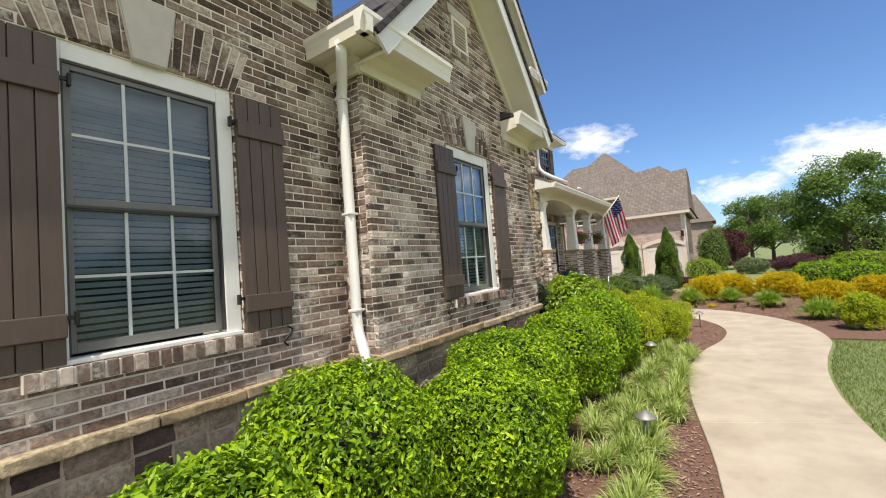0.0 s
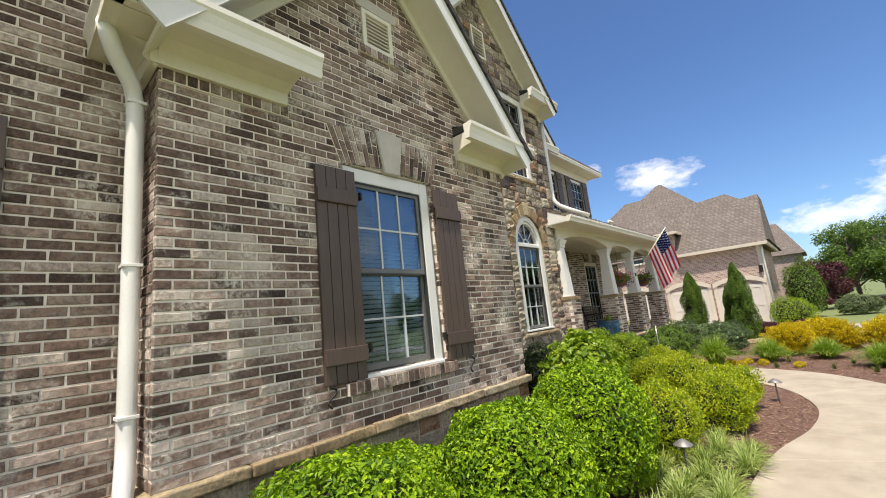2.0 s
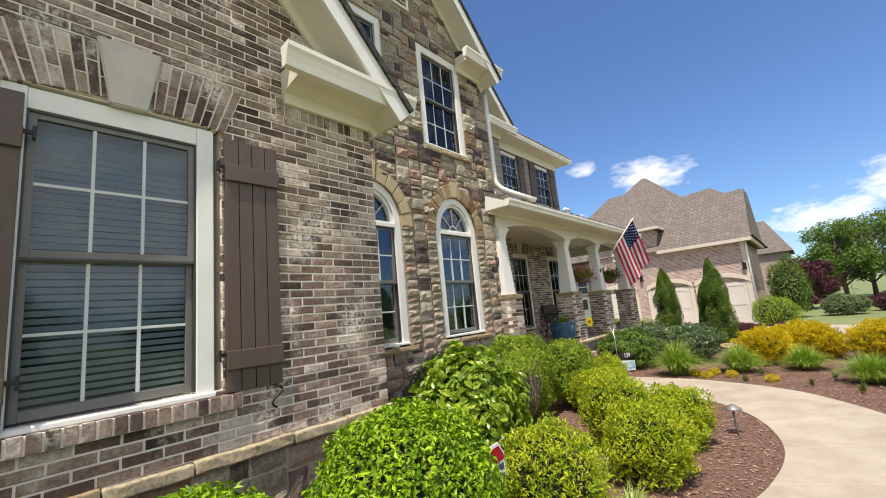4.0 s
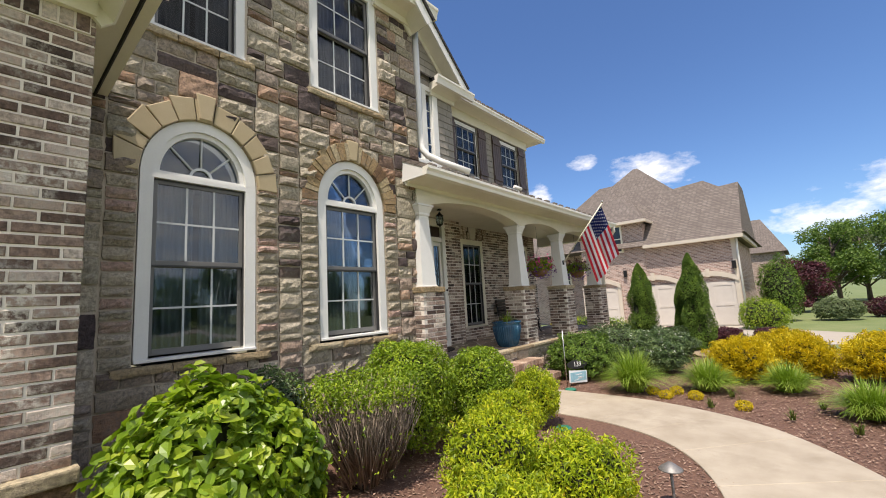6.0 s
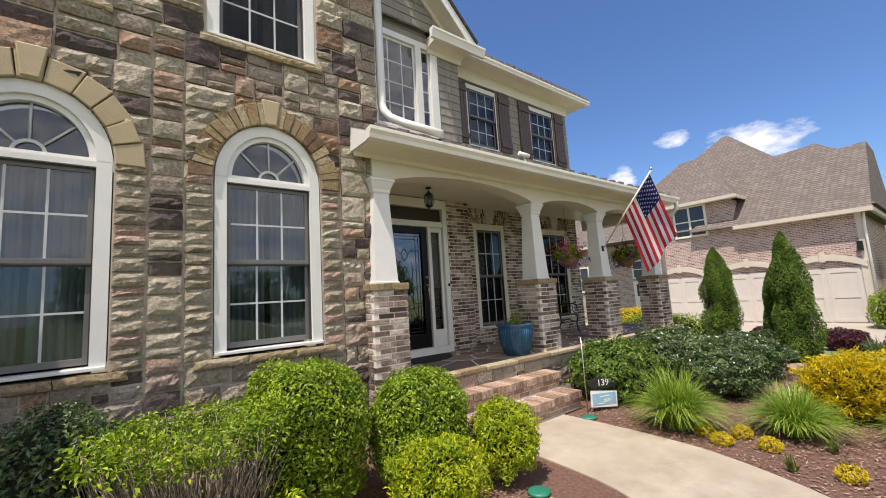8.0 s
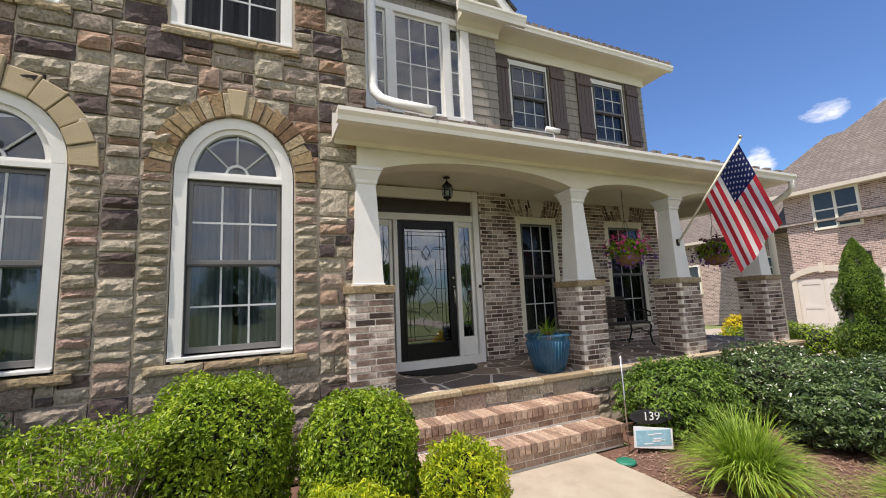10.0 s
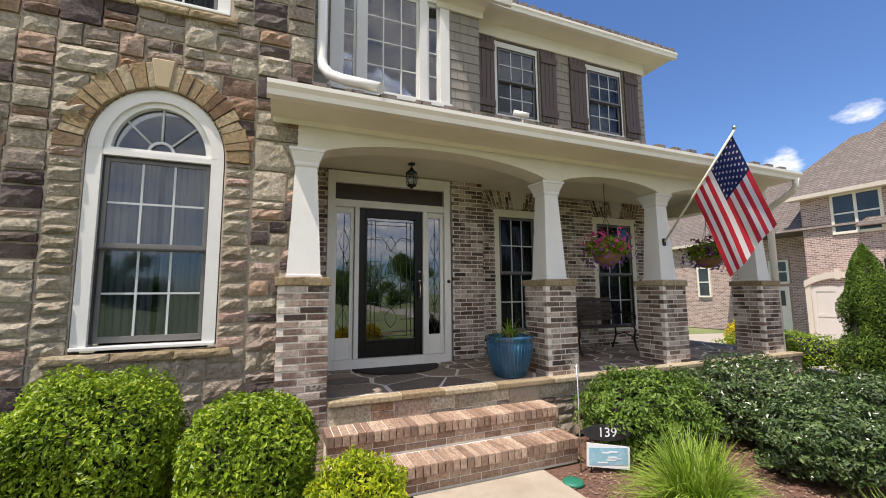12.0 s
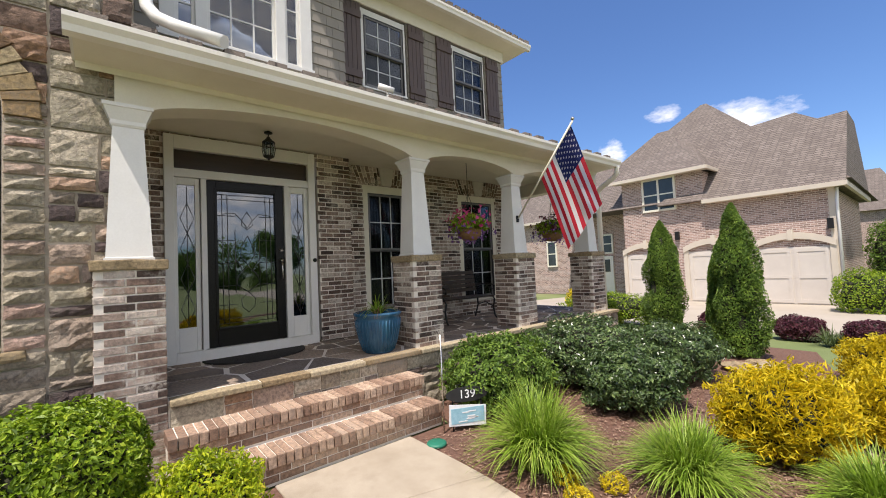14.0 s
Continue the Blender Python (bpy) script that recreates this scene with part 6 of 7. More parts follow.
def twiggy_shrub(x, y, rx, ry, top, seed):
    """A clipped shrub gone bare below: a fan of grey twigs under a thin flat canopy of leaves."""
    rnd = np.random.default_rng(seed)
    r2 = random.Random(seed)
    b = empty("shrub", (x, y, ground_z(x, y)))
    bm = bmesh.new()
    for k in range(9):
        t = 2 * math.pi * k / 9
        add_tube(bm, [(.05 * math.cos(t), .07 * math.sin(t), -.03), (.25 * rx * math.cos(t), .25 * ry * math.sin(t), .16), (.5 * rx * math.cos(t), .5 * ry * math.sin(t), .42)], .015, 6, .007)
    part("stem", bm, TWIG, b)
    bm = bmesh.new()
    ends = []
    for _ in range(520):
        t, e = r2.uniform(0, 2 * math.pi), r2.uniform(.15, 1.0) ** .55
        ex, ey = rx * e * math.cos(t), ry * e * math.sin(t)
        low = r2.uniform(.06, .42)
        p0 = Vector((ex * .42, ey * .42, low * .7))
        p2 = Vector((ex, ey, top * r2.uniform(.62, .97)))
        p1 = p0 * .45 + p2 * .55 + Vector((r2.uniform(-.07, .07), r2.uniform(-.07, .07), -.05))
        add_tube(bm, [p0, p1, p2], .0065, 4, .0025)
        if p2.z > top * .80:
            ends.append(p2)
    tagged(part("twigs", bm, TWIG, b, "bare grey-brown twigs"), kind="stuff")
    pick = np.array([tuple(ends[r2.randrange(len(ends))]) for _ in range(5600)])
    pts = pick + rnd.normal(size=pick.shape) * np.array([.05, .05, .05])
    pts[:, 2] = np.minimum(pts[:, 2], top * (1.0 + rnd.normal(size=len(pts)) * .03))
    sparse = rnd.uniform(-1, 1, size=(420, 3)) * np.array([rx, ry, top * .34]) + np.array([0, 0, top * .5])
    pts = np.concatenate([pts, sparse])
    ways = np.tile([0, 0, 1.0], (len(pts), 1)) + rnd.normal(size=pts.shape) * .5
    link_mesh("foliage", leaf_mesh("foliage", pts, ways, .040, rnd, .5, .3, .8), L_BOX, b)
    tagged(b, "half-bare twiggy shrub with leaves only on its clipped top", "shrub")


twiggy_shrub(-2.82, 8.86, .50, .62, 1.02, 122)
bush("shrub", (-3.08, 9.67, .64), (.47, .50, .60), 19000, L_BOX, .040, 123, "clipped green boxwood shrub by the steps", "shrub", "clipped shrubs by the steps", squareness=3.0, lump=.085)
bush("shrub", (-2.76, 10.62, .53), (.40, .43, .52), 15000, L_BOX, .040, 124, "clipped green boxwood shrub by the steps", "shrub", "clipped shrubs by the steps", squareness=2.9, lump=.085)
NAND = [(-1.28, 7.10, .36, .46, .40), (-.92, 8.30, .32, .44, .36), (-1.42, 8.95, .42, .42, .42), (-.92, 9.35, .30, .42, .34), (-2.25, 10.42, .32, .40, .32), (-2.35, 11.28, .36, .36, .34), (1.98, 10.1, .30, .36, .32), (2.9, 10.6, .3, .36, .32)]
for i, (x, y, zc, r, rz) in enumerate(NAND):
    bush("nandina", (x, y, zc), (r * .88, r * .88, rz), 8200, L_NAND, .044, 140 + i, "low yellow-green nandina with reddish tips in mulch", "shrub", "yellow-green nandinas", ratio=.34, lump=.16, wild=.9, shell=(.45, 1.05), along=.8)
for i, (x, y, zc, rx, ry, rz) in enumerate([(-3.05, 14.55, .42, .62, .66, .44), (-2.95, 16.3, .44, .78, .95, .44), (-1.95, 15.65, .34, .52, .62, .34), (-2.1, 17.2, .36, .6, .7, .40)]):
    bush("holly", (x, y, zc), (rx, ry, rz), 11000, L_HOLLY if i else L_CYP, .055, 160 + i, "low dark green holly with glossy leaves", "shrub", "dark green hollies", ratio=.5, lump=.22, freq=3.4)
GOLD = [(-.50, 15.35, .37, .52, .58, .42), (.30, 16.2, .34, .52, .55, .40), (1.4, 15.9, .36, .62, .60, .38), (2.0, 12.9, .34, .5, .5, .36), (3.0, 13.8, .34, .55, .5, .36), (.1, 18.4, .3, .6, .5, .36), (1.6, 17.8, .3, .6, .5, .36)]
for i, (x, y, zc, rx, ry, rz) in enumerate(GOLD):
    bush("gold_cypress", (x, y, zc * .9), (rx * .9, ry * .9, rz * .92), 9000, L_GOLD, .075, 180 + i, "mounded bright yellow threadleaf cypress in mulch", "shrub", "golden mounded shrubs", ratio=.16, lump=.2, freq=4.0, wild=.9, along=.9, shell=(.55, 1.1), upward=.1)


def columnar(name, x, y, h, r, seed):
    rnd = np.random.default_rng(seed)
    b = empty(name, (x, y, ground_z(x, y)))
    n = 26000
    z = rnd.uniform(0.02, 1, n)
    prof = np.where(z < .14, .78 + z * 1.57, 1.0) * np.clip((1 - z) * 2.6, 0, 1) ** .72
    t = rnd.uniform(0, 2 * math.pi, n)
    lob = np.array([1 + .5 * noise.noise(Vector((math.cos(a) * 1.7 + seed, math.sin(a) * 1.7, c * h * 2.2))) for a, c in zip(t, z)])
    rr = r * prof * lob * rnd.uniform(.5, 1.04, n) ** .5
    pts = np.stack([rr * np.cos(t), rr * np.sin(t), z * h], 1)
    ways = np.stack([np.cos(t), np.sin(t), np.full(n, .5)], 1)
    link_mesh("foliage", leaf_mesh("foliage", pts, ways, .055, rnd, .34, .2, .5, along=.9), L_CYP, b)
    # near-black core paints the shade deep in the foliage
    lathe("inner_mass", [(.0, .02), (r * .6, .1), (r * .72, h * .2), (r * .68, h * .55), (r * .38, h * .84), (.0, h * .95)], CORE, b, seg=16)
    lathe("trunk", [(.05, -.05), (.045, .2), (.03, .4)], BARK, b, seg=8)
    tagged(b, "tall narrow green arborvitae in the mulch bed", "conifer", "columnar conifers")


columnar("arborvitae", -3.35, 20.2, 2.60, .37, 31)
columnar("arborvitae", -1.78, 19.3, 2.66, .38, 32)
columnar("arborvitae", -2.12, 19.55, 1.9, .22, 33)


def clump(name, x, y, n, length, spread, width, seed, mat, label, group, base=.10, droop=.95):
    c = empty(name, (x, y, ground_z(x, y)))
    blades("leaves", n, length, spread, width, random.Random(seed), mat, droop, c, base, seg=5)
    tagged(c, label, "ornamental grass", group)


LILY = [(-1.82, 13.66, .98, .66), (-.85, 14.2, .72, .58), (.15, 14.6, .6, .5), (.92, 13.4, .62, .52), (1.62, 11.3, .62, .55), (2.4, 12.0, .6, .5), (2.2, 14.4, .6, .5)]
for i, (x, y, ln, sp) in enumerate(LILY):
    clump("lily_clump", x, y, 1350, ln, sp, .0135, 300 + i, L_LILY, "arching clump of long green daylily leaves", "daylily clumps", .13)
rl = random.Random(55)
k = 0
yy = 1.4
while yy < 7.4:
    for xx in (-.55, -.82, -1.08):
        x, y = xx + rl.uniform(-.1, .1), yy + rl.uniform(-.12, .12)
        if xx < -.9 and rl.random() < .45 or (2.2 < y < 3.0 and xx < -.7):
            continue
        clump("liriope_clump", x, y, 190, .36, .26, .012, 400 + k, L_LIRI, "small clump of striped green and cream liriope", "liriope border", .06, .9)
        k += 1
    yy += .30


# ================= ground =================
def outline_sheet(name, pts, z_off, thick, mat, label, category, cuts=0):
    bm = bmesh.new()
    vs = [bm.verts.new((x, y, ground_z(x, y) + z_off)) for x, y in pts]
    f = bm.faces.new(vs)
    if f.normal.z < 0:
        f.normal_flip()
    r = bmesh.ops.extrude_face_region(bm, geom=[f])
    bmesh.ops.translate(bm, vec=(0, 0, -thick), verts=[e for e in r["geom"] if isinstance(e, bmesh.types.BMVert)])
    bmesh.ops.recalc_face_normals(bm, faces=bm.faces)
    ob = part(name, bm, mat)
    return structure(ob, label, category)


def spline(pts, n=8):
    out = []
    for i in range(len(pts) - 1):
        p0, p1, p2, p3 = (pts[max(i - 1, 0)], pts[i], pts[i + 1], pts[min(i + 2, len(pts) - 1)])
        for k in range(n):
            t = k / n
            out.append(tuple(.5 * (2 * b + (c - a) * t + (2 * a - 5 * b + 4 * c - d) * t * t + (3 * b - a - 3 * c + d) * t ** 3) for a, b, c, d in zip(p0, p1, p2, p3)))
    return out + [pts[-1]]


def lawn():
    xs = np.concatenate([np.array([-400, -150, -60, -30]), np.arange(-20, 30.1, 2.0), np.array([45, 80, 200, 600])])
    ys = np.concatenate([np.array([-400, -120, -40, -15]), np.arange(-8, 44.1, 1.5), np.array([60, 100, 250, 900])])
    v = [(x, y, ground_z(x, y) - .035) for y in ys for x in xs]
    nx = len(xs)
    f = [(j * nx + i, j * nx + i + 1, (j + 1) * nx + i + 1, (j + 1) * nx + i) for j in range(len(ys) - 1) for i in range(nx - 1)]
    structure(link_mesh("ground", mesh_np("ground", v, f), LAWN), "mown green and straw-coloured lawn", "ground")


lawn()
PATH_L = spline([(-.02, -6.0), (-.05, 0.0), (-.10, 3.0), (-.40, 5.2), (-.48, 6.5), (-.36, 7.6), (-.10, 8.6), (-.04, 9.6), (-.30, 10.6), (-.80, 11.35), (-1.50, 11.75), (-2.3, 11.88), (-3.14, 11.90)])
PATH_R = spline([(1.20, -6.0), (1.15, 0.0), (1.05, 3.0), (.90, 5.2), (.94, 6.5), (1.10, 7.6), (1.34, 8.8), (1.30, 9.9), (1.05, 10.85), (.55, 11.8), (-.09, 12.55), (-1.05, 13.05), (-1.9, 13.22), (-3.14, 13.25)])


def path():
    root = empty("path_walk")
    structure(root, "curving tan concrete front walk", "path")
    n = len(PATH_L)
    m = len(PATH_R)
    seg = 12
    cuts = [0, .22, .40, .50, .58, .655, .73, .80, .86, .93, 1.0]
    for a, b in zip(cuts, cuts[1:]):
        li = [PATH_L[int(round((a + (b - a) * k / seg) * (n - 1)))] for k in range(seg + 1)]
        ri = [PATH_R[int(round((a + (b - a) * k / seg) * (m - 1)))] for k in range(seg + 1)]
        poly = []
        for p in li + ri[::-1]:
            if not poly or math.dist(p, poly[-1]) > 1e-3:
                poly.append(p)
        cx, cy = sum(p[0] for p in poly) / len(poly), sum(p[1] for p in poly) / len(poly)
        d0 = Vector((li[-1][0] - li[0][0], li[-1][1] - li[0][1], 0)).normalized() * .008
        poly = [(p[0] + (d0.x if i == 0 or i == len(poly) - 1 else 0) - (d0.x if i in (len(li) - 1, len(li)) else 0), p[1] + (d0.y if i == 0 or i == len(poly) - 1 else 0) - (d0.y if i in (len(li) - 1, len(li)) else 0)) for i, p in enumerate(poly)]
        bm = bmesh.new()
        add_prism(bm, poly, -.12, .012, "z")
        ed = [e for e in bm.edges if all(v.co.z > 0 for v in e.verts)]
        bmesh.ops.bevel(bm, geom=ed, offset=.006, segments=1, affect="EDGES")
        part("slab", bm, CONCRETE, root)


path()
outline_sheet("mulch_bed_1", [(-3.0, -5.0)] + PATH_L[4:] + [(-3.14, 11.0), (-4.0, 10.9), (-4.0, 6.7), (-2.66, 6.7), (-2.66, 2.8), (-3.0, 2.7)], -.005, .1, MULCH, "brown bark mulch bed along the house", "mulch")
bed2 = PATH_R[50:]
outline_sheet("mulch_bed_2", bed2[::1] + [(-3.14, 13.8), (-3.75, 14.0), (-3.75, 19.2), (-4.6, 19.4), (-4.6, 20.8), (-1.0, 20.6), (-.6, 19.0), (1.2, 19.6), (3.4, 20.4), (6.5, 20.4), (8.0, 17.0), (7.6, 12.0), (5.0, 9.7), (2.6, 9.1)], -.005, .1, MULCH, "brown bark mulch bed with flowering shrubs", "mulch")


def chips():
    rnd = np.random.default_rng(7)
    n = 52000
    x, y = rnd.uniform(-3.0, 2.6, n), rnd.uniform(1.0, 17.0, n)
    pl = np.array(PATH_L)
    pr = np.array(PATH_R)
    ok = np.zeros(n, bool)
    for i in range(n):
        if y[i] < 11.3:
            j = np.searchsorted(pl[:60, 1], y[i])
            ok[i] = x[i] < pl[min(j, 59), 0] - .02 and (x[i] > -2.6 or y[i] > 7)
        if y[i] > 10.6 and not ok[i]:
            d = np.min((pr[40:, 0] - x[i]) ** 2 + (pr[40:, 1] - y[i]) ** 2)
            j = np.argmin((pr[40:, 0] - x[i]) ** 2 + (pr[40:, 1] - y[i]) ** 2) + 40
            j2 = min(j, len(pr) - 2)
            t = pr[j2 + 1] - pr[j2]
            side = t[0] * (y[i] - pr[j][1]) - t[1] * (x[i] - pr[j][0])
            ok[i] = side < 0 and d > .0006
    x, y = x[ok], y[ok]
    n = len(x)
    pts = np.stack([x, y, np.array([ground_z(a, b) for a, b in zip(x, y)]) + .006], 1)
    me = leaf_mesh("mulch_chips", pts, np.tile([0, 0, 1.0], (n, 1)), .042, rnd, .34, .6, .35, fold=.06, along=0)
    tagged(structure(link_mesh("mulch_chips", me, CHIP), "loose bark chips lying on the mulch", "mulch"), kind="stuff")


chips()


def lawn_blades():
    rnd = np.random.default_rng(9)
    n = 42000
    y = 3.0 + 9.0 * rnd.random(n) ** 1.0
    pr = np.array(PATH_R)
    edge = np.interp(y, pr[:80, 1], pr[:80, 0])
    x = edge + .04 + 3.0 * rnd.random(n) ** 1.3
    ok = y < 9.05
    x, y = x[ok], y[ok]
    n = len(x)
    a = rnd.uniform(0, 2 * math.pi, n)
    h = rnd.uniform(.025, .05, n)
    v = np.empty((n * 3, 3))
    z = -.035
    v[0::3] = np.stack([x - .004 * np.cos(a), y - .004 * np.sin(a), np.full(n, z)], 1)
    v[1::3] = np.stack([x + .004 * np.cos(a), y + .004 * np.sin(a), np.full(n, z)], 1)
    v[2::3] = np.stack([x + rnd.normal(0, .018, n), y + rnd.normal(0, .018, n), z + h], 1)
    me = bpy.data.meshes.new("lawn_blades")
    me.from_pydata(v.tolist(), [], (np.arange(n * 3).reshape(-1, 3)).tolist())
    tagged(structure(link_mesh("lawn_blades", me, BLADE), "short mown grass blades beside the walk", "grass"), kind="stuff")


lawn_blades()
outline_sheet("driveway", [(-14.0, 23.2), (-4.5, 22.9), (-1.2, 23.6), (.6, 22.6), (9.0, 21.6), (30.0, 21.0), (60.0, 22.0), (60.0, 27.5), (9.0, 27.2), (2.0, 28.6), (-.4, 30.5), (-1.2, 32.5), (-14.0, 32.5)], -.01, .08, DRIVE, "pale concrete driveway of the neighbouring house", "driveway")


# ================= the neighbouring house =================
def neighbour():
    Y = 32.5
    h = empty("neighbour_house", (0, Y, -.42))
    g = .42
    def z(v):
        return v + g
    bm = bmesh.new()
    add_box(bm, -6.25, -1.85, 0, 9, 0, z(4.15))
    add_box(bm, -10.1, -6.25, -.05, 9, 0, z(5.75))
    part("wall", bm, FAR_BRICK, h, "mottled pinkish brown brick wall")
    bm = bmesh.new()
    add_box(bm, -30.0, -10.1, 2.0, 12, 0, z(4.5))
    part("wall", bm, FAR_BRICK, h)
    # roofs
    def roof(name, eave, ridge, pts_faces):
        b2 = bmesh.new()
        vs = [b2.verts.new(p) for p in eave + ridge]
        for f in pts_faces:
            b2.faces.new([vs[i] for i in f])
        b2.faces.new([vs[i] for i in (3, 2, 1, 0)])
        bmesh.ops.recalc_face_normals(b2, faces=b2.faces)
        part("roof", b2, SHINGLE, h, "steep brown shingle hip roof")
    def sheet(outline, y_of, y_back):
        """A steep roof block: a front face of that outline, mirrored behind its ridge."""
        b2 = bmesh.new()
        a = [b2.verts.new((p, y_of(q), z(q))) for p, q in outline]
        c = [b2.verts.new((p, max(y_back - y_of(q), y_of(q) + .02), z(q))) for p, q in outline]
        fs = [b2.faces.new(a), b2.faces.new(c[::-1])]
        for k in range(len(a)):
            fs.append(b2.faces.new((a[k - 1], a[k], c[k], c[k - 1])))
        bmesh.ops.recalc_face_normals(b2, faces=fs)
        part("roof", b2, SHINGLE, h, "steep brown shingle hip roof")
    sheet([(-8.2, 4.28), (-1.42, 4.28), (-1.50, 7.70), (-2.45, 7.62), (-3.30, 8.32), (-5.10, 8.10)], lambda q: q - 4.73, 8.6)
    roof("roof", [(-14.3, -.2, z(4.4)), (-1.3, -.2, z(4.4)), (-1.3, 12.6, z(4.4)), (-14.3, 12.6, z(4.4))], [(-7.95, 6.2, z(10.85)), (-7.65, 6.2, z(10.85))], [(0, 1, 5, 4), (1, 2, 5), (2, 3, 4, 5), (3, 0, 4)])
    roof("roof", [(-10.5, -.5, z(5.85)), (-5.95, -.5, z(5.85)), (-5.95, 6, z(5.85)), (-10.5, 6, z(5.85))], [(-8.2, 2.6, z(8.1)), (-8.2, 4.5, z(8.6))], [(0, 1, 4), (1, 2, 5, 4), (2, 3, 5), (3, 0, 4, 5)])
    roof("roof", [(-16.6, 2.4, z(4.5)), (-5.0, 2.4, z(4.5)), (-5.0, 13, z(4.5)), (-16.6, 13, z(4.5))], [(-11.2, 7.9, z(10.35)), (-9.2, 7.9, z(10.35))], [(0, 1, 5, 4), (1, 2, 5), (2, 3, 4, 5), (3, 0, 4)])
    roof("roof", [(-30.4, 1.55, z(4.55)), (-9.9, 1.55, z(4.55)), (-9.9, 14, z(4.55)), (-30.4, 14, z(4.55))], [(-25.5, 5.4, z(8.3)), (-13.5, 5.4, z(8.3))], [(0, 1, 5, 4), (1, 2, 5), (2, 3, 4, 5), (3, 0, 4)])
    for row in ((-6.2, -1.40, -.50, -.38, z(4.12), z(4.30)), (-6.2, -1.45, -.40, .0, z(4.14), z(4.18)), (-10.6, -5.9, -.58, -.46, z(5.72), z(5.88)), (-10.5, -5.95, -.48, 0, z(5.74), z(5.78)), (-5.99, -5.87, -.5, 5.5, z(5.72), z(5.88)),
                   (-30.4, -10.0, 1.5, 1.62, z(4.42), z(4.58)), (-1.52, -1.40, -.4, 9, z(4.12), z(4.30))):
        box("eave", *row, TAN_TRIM, h, 0)
    boxes("corner_board", [(-2.0, -1.80, -.04, 0.1, 0, z(4.14))], TAN_TRIM, h)
    tube("downspout", [(-1.72, -.1, z(4.1)), (-1.75, -.08, z(3.6)), (-1.75, -.08, .05)], .05, WHITE, h)
    # garage doors with arched hoods
    for x0, x1, zt in ((-4.36, -2.06, 2.0), (-7.02, -4.85, 2.02), (-10.0, -8.0, 2.02)):
        y = -.02 if x0 > -6.2 else -.07
        d = boxes("garage_door", [(x0, x1, y - .02, y + .02, 0.0, z(zt) - .1)], GARAGE, h)
        rows = []
        mid = (x0 + x1) / 2
        for a, b in ((x0, mid), (mid, x1)):
            w = b - a
            for zz in (.05, 1.05, 2.12):
                rows.append((a + .17, b - .17, y - .043, y - .018, zz, zz + .13))
            rows += [(a + .05, a + .17, y - .045, y - .018, .05, 2.25), (b - .17, b - .05, y - .045, y - .018, .05, 2.25)]
        boxes("batten_frame", rows, GARAGE, d)
        for q in (x0 - .2, x1):
            box("door_trim", q, q + .2, y - .07, y + .02, 0, z(zt) + .1, TAN_TRIM, h, 0)
        n = 14
        top = [(x0 - .2 + (x1 - x0 + .4) * k / n, z(zt) + .14 + .36 * (1 - (2 * k / n - 1) ** 2)) for k in range(n + 1)]
        b2 = bmesh.new()
        add_prism(b2, top + [(p[0], p[1] - .26) for p in reversed(top)], y - .12, y + .02, "y")
        part("hood", b2, TAN_TRIM, h, "arched tan garage hood")
        box("keystone", mid - .09, mid + .09, y - .16, y, z(zt) + .18, z(zt) + .62, TAN_TRIM, h)
    for x in (-7.45, -1.98):
        box("wall_lamp", x - .09, x + .09, -.22, -.06, z(2.55), z(2.95), IRON, h)
    # upper window
    for x0, x1, z0, z1, y, twin in ((-8.93, -7.51, 4.16, 5.66, -.06, True), (-16.5, -15.9, 1.5, 3.1, 1.96, False), (-12.6, -11.9, 2.2, 3.2, 1.96, False)):
        w = box("window", x0, x1, y - .03, y - .02, z(z0), z(z1), FAR_PANE, h, 0)
        for q in (x0 - .1, x1):
            box("jamb", q, q + .1, y - .06, y + .04, z(z0 - .1), z(z1 + .1), CREAM, w, 0)
        box("head", x0, x1, y - .06, y + .04, z(z1), z(z1 + .1), CREAM, w, 0)
        box("sill", x0, x1, y - .08, y + .04, z(z0 - .1), z(z0), CREAM, w, 0)
        box("meeting_rail", x0, x1, y - .05, y - .031, z((z0 + z1) / 2) - .03, z((z0 + z1) / 2) + .03, CREAM, w, 0)
        if twin:
            box("mullion", (x0 + x1) / 2 - .05, (x0 + x1) / 2 + .05, y - .058, y - .032, z(z0), z(z1), CREAM, w, 0)
    d = box("side_door", -12.7, -11.85, 1.90, 2.0, 0.02, z(1.95), CREAM, h)
    box("door_pane", -12.5, -12.05, 1.88, 1.91, z(1.0), z(1.75), FAR_PANE, d, 0)
    tube("downspout", [(-10.85, 1.6, z(4.4)), (-10.85, 1.9, z(4.1)), (-10.85, 1.9, 0.02)], .05, CREAM, h)
    bm = bmesh.new()
    tagged(h, "two-storey brick house with three garage doors and brown roof", "house")
    f = empty("far_house", (-.4, 62.0, -.45))
    box("wall", -8.0, 0, 0, 9, 0, 5.5, FAR_BRICK, f, 0)
    b2 = bmesh.new()
    vs = [b2.verts.new(p) for p in ((-8.4, -.4, 5.4), (.4, -.4, 5.4), (.4, 9.4, 5.4), (-8.4, 9.4, 5.4), (-6.0, 4.5, 9.6), (-1.7, 4.5, 9.6))]
    for q in ((0, 1, 5, 4), (1, 2, 5), (2, 3, 4, 5), (3, 0, 4), (3, 2, 1, 0)):
        b2.faces.new([vs[k] for k in q])
    part("roof", b2, SHINGLE, f)
    tagged(f, "distant brick house with a brown hip roof", "house")


FAR_PANE = surf("far_pane", (0.02, 0.025, 0.028), (0.05, 0.06, 0.065), 1.5, 0.06, 0.0)
neighbour()


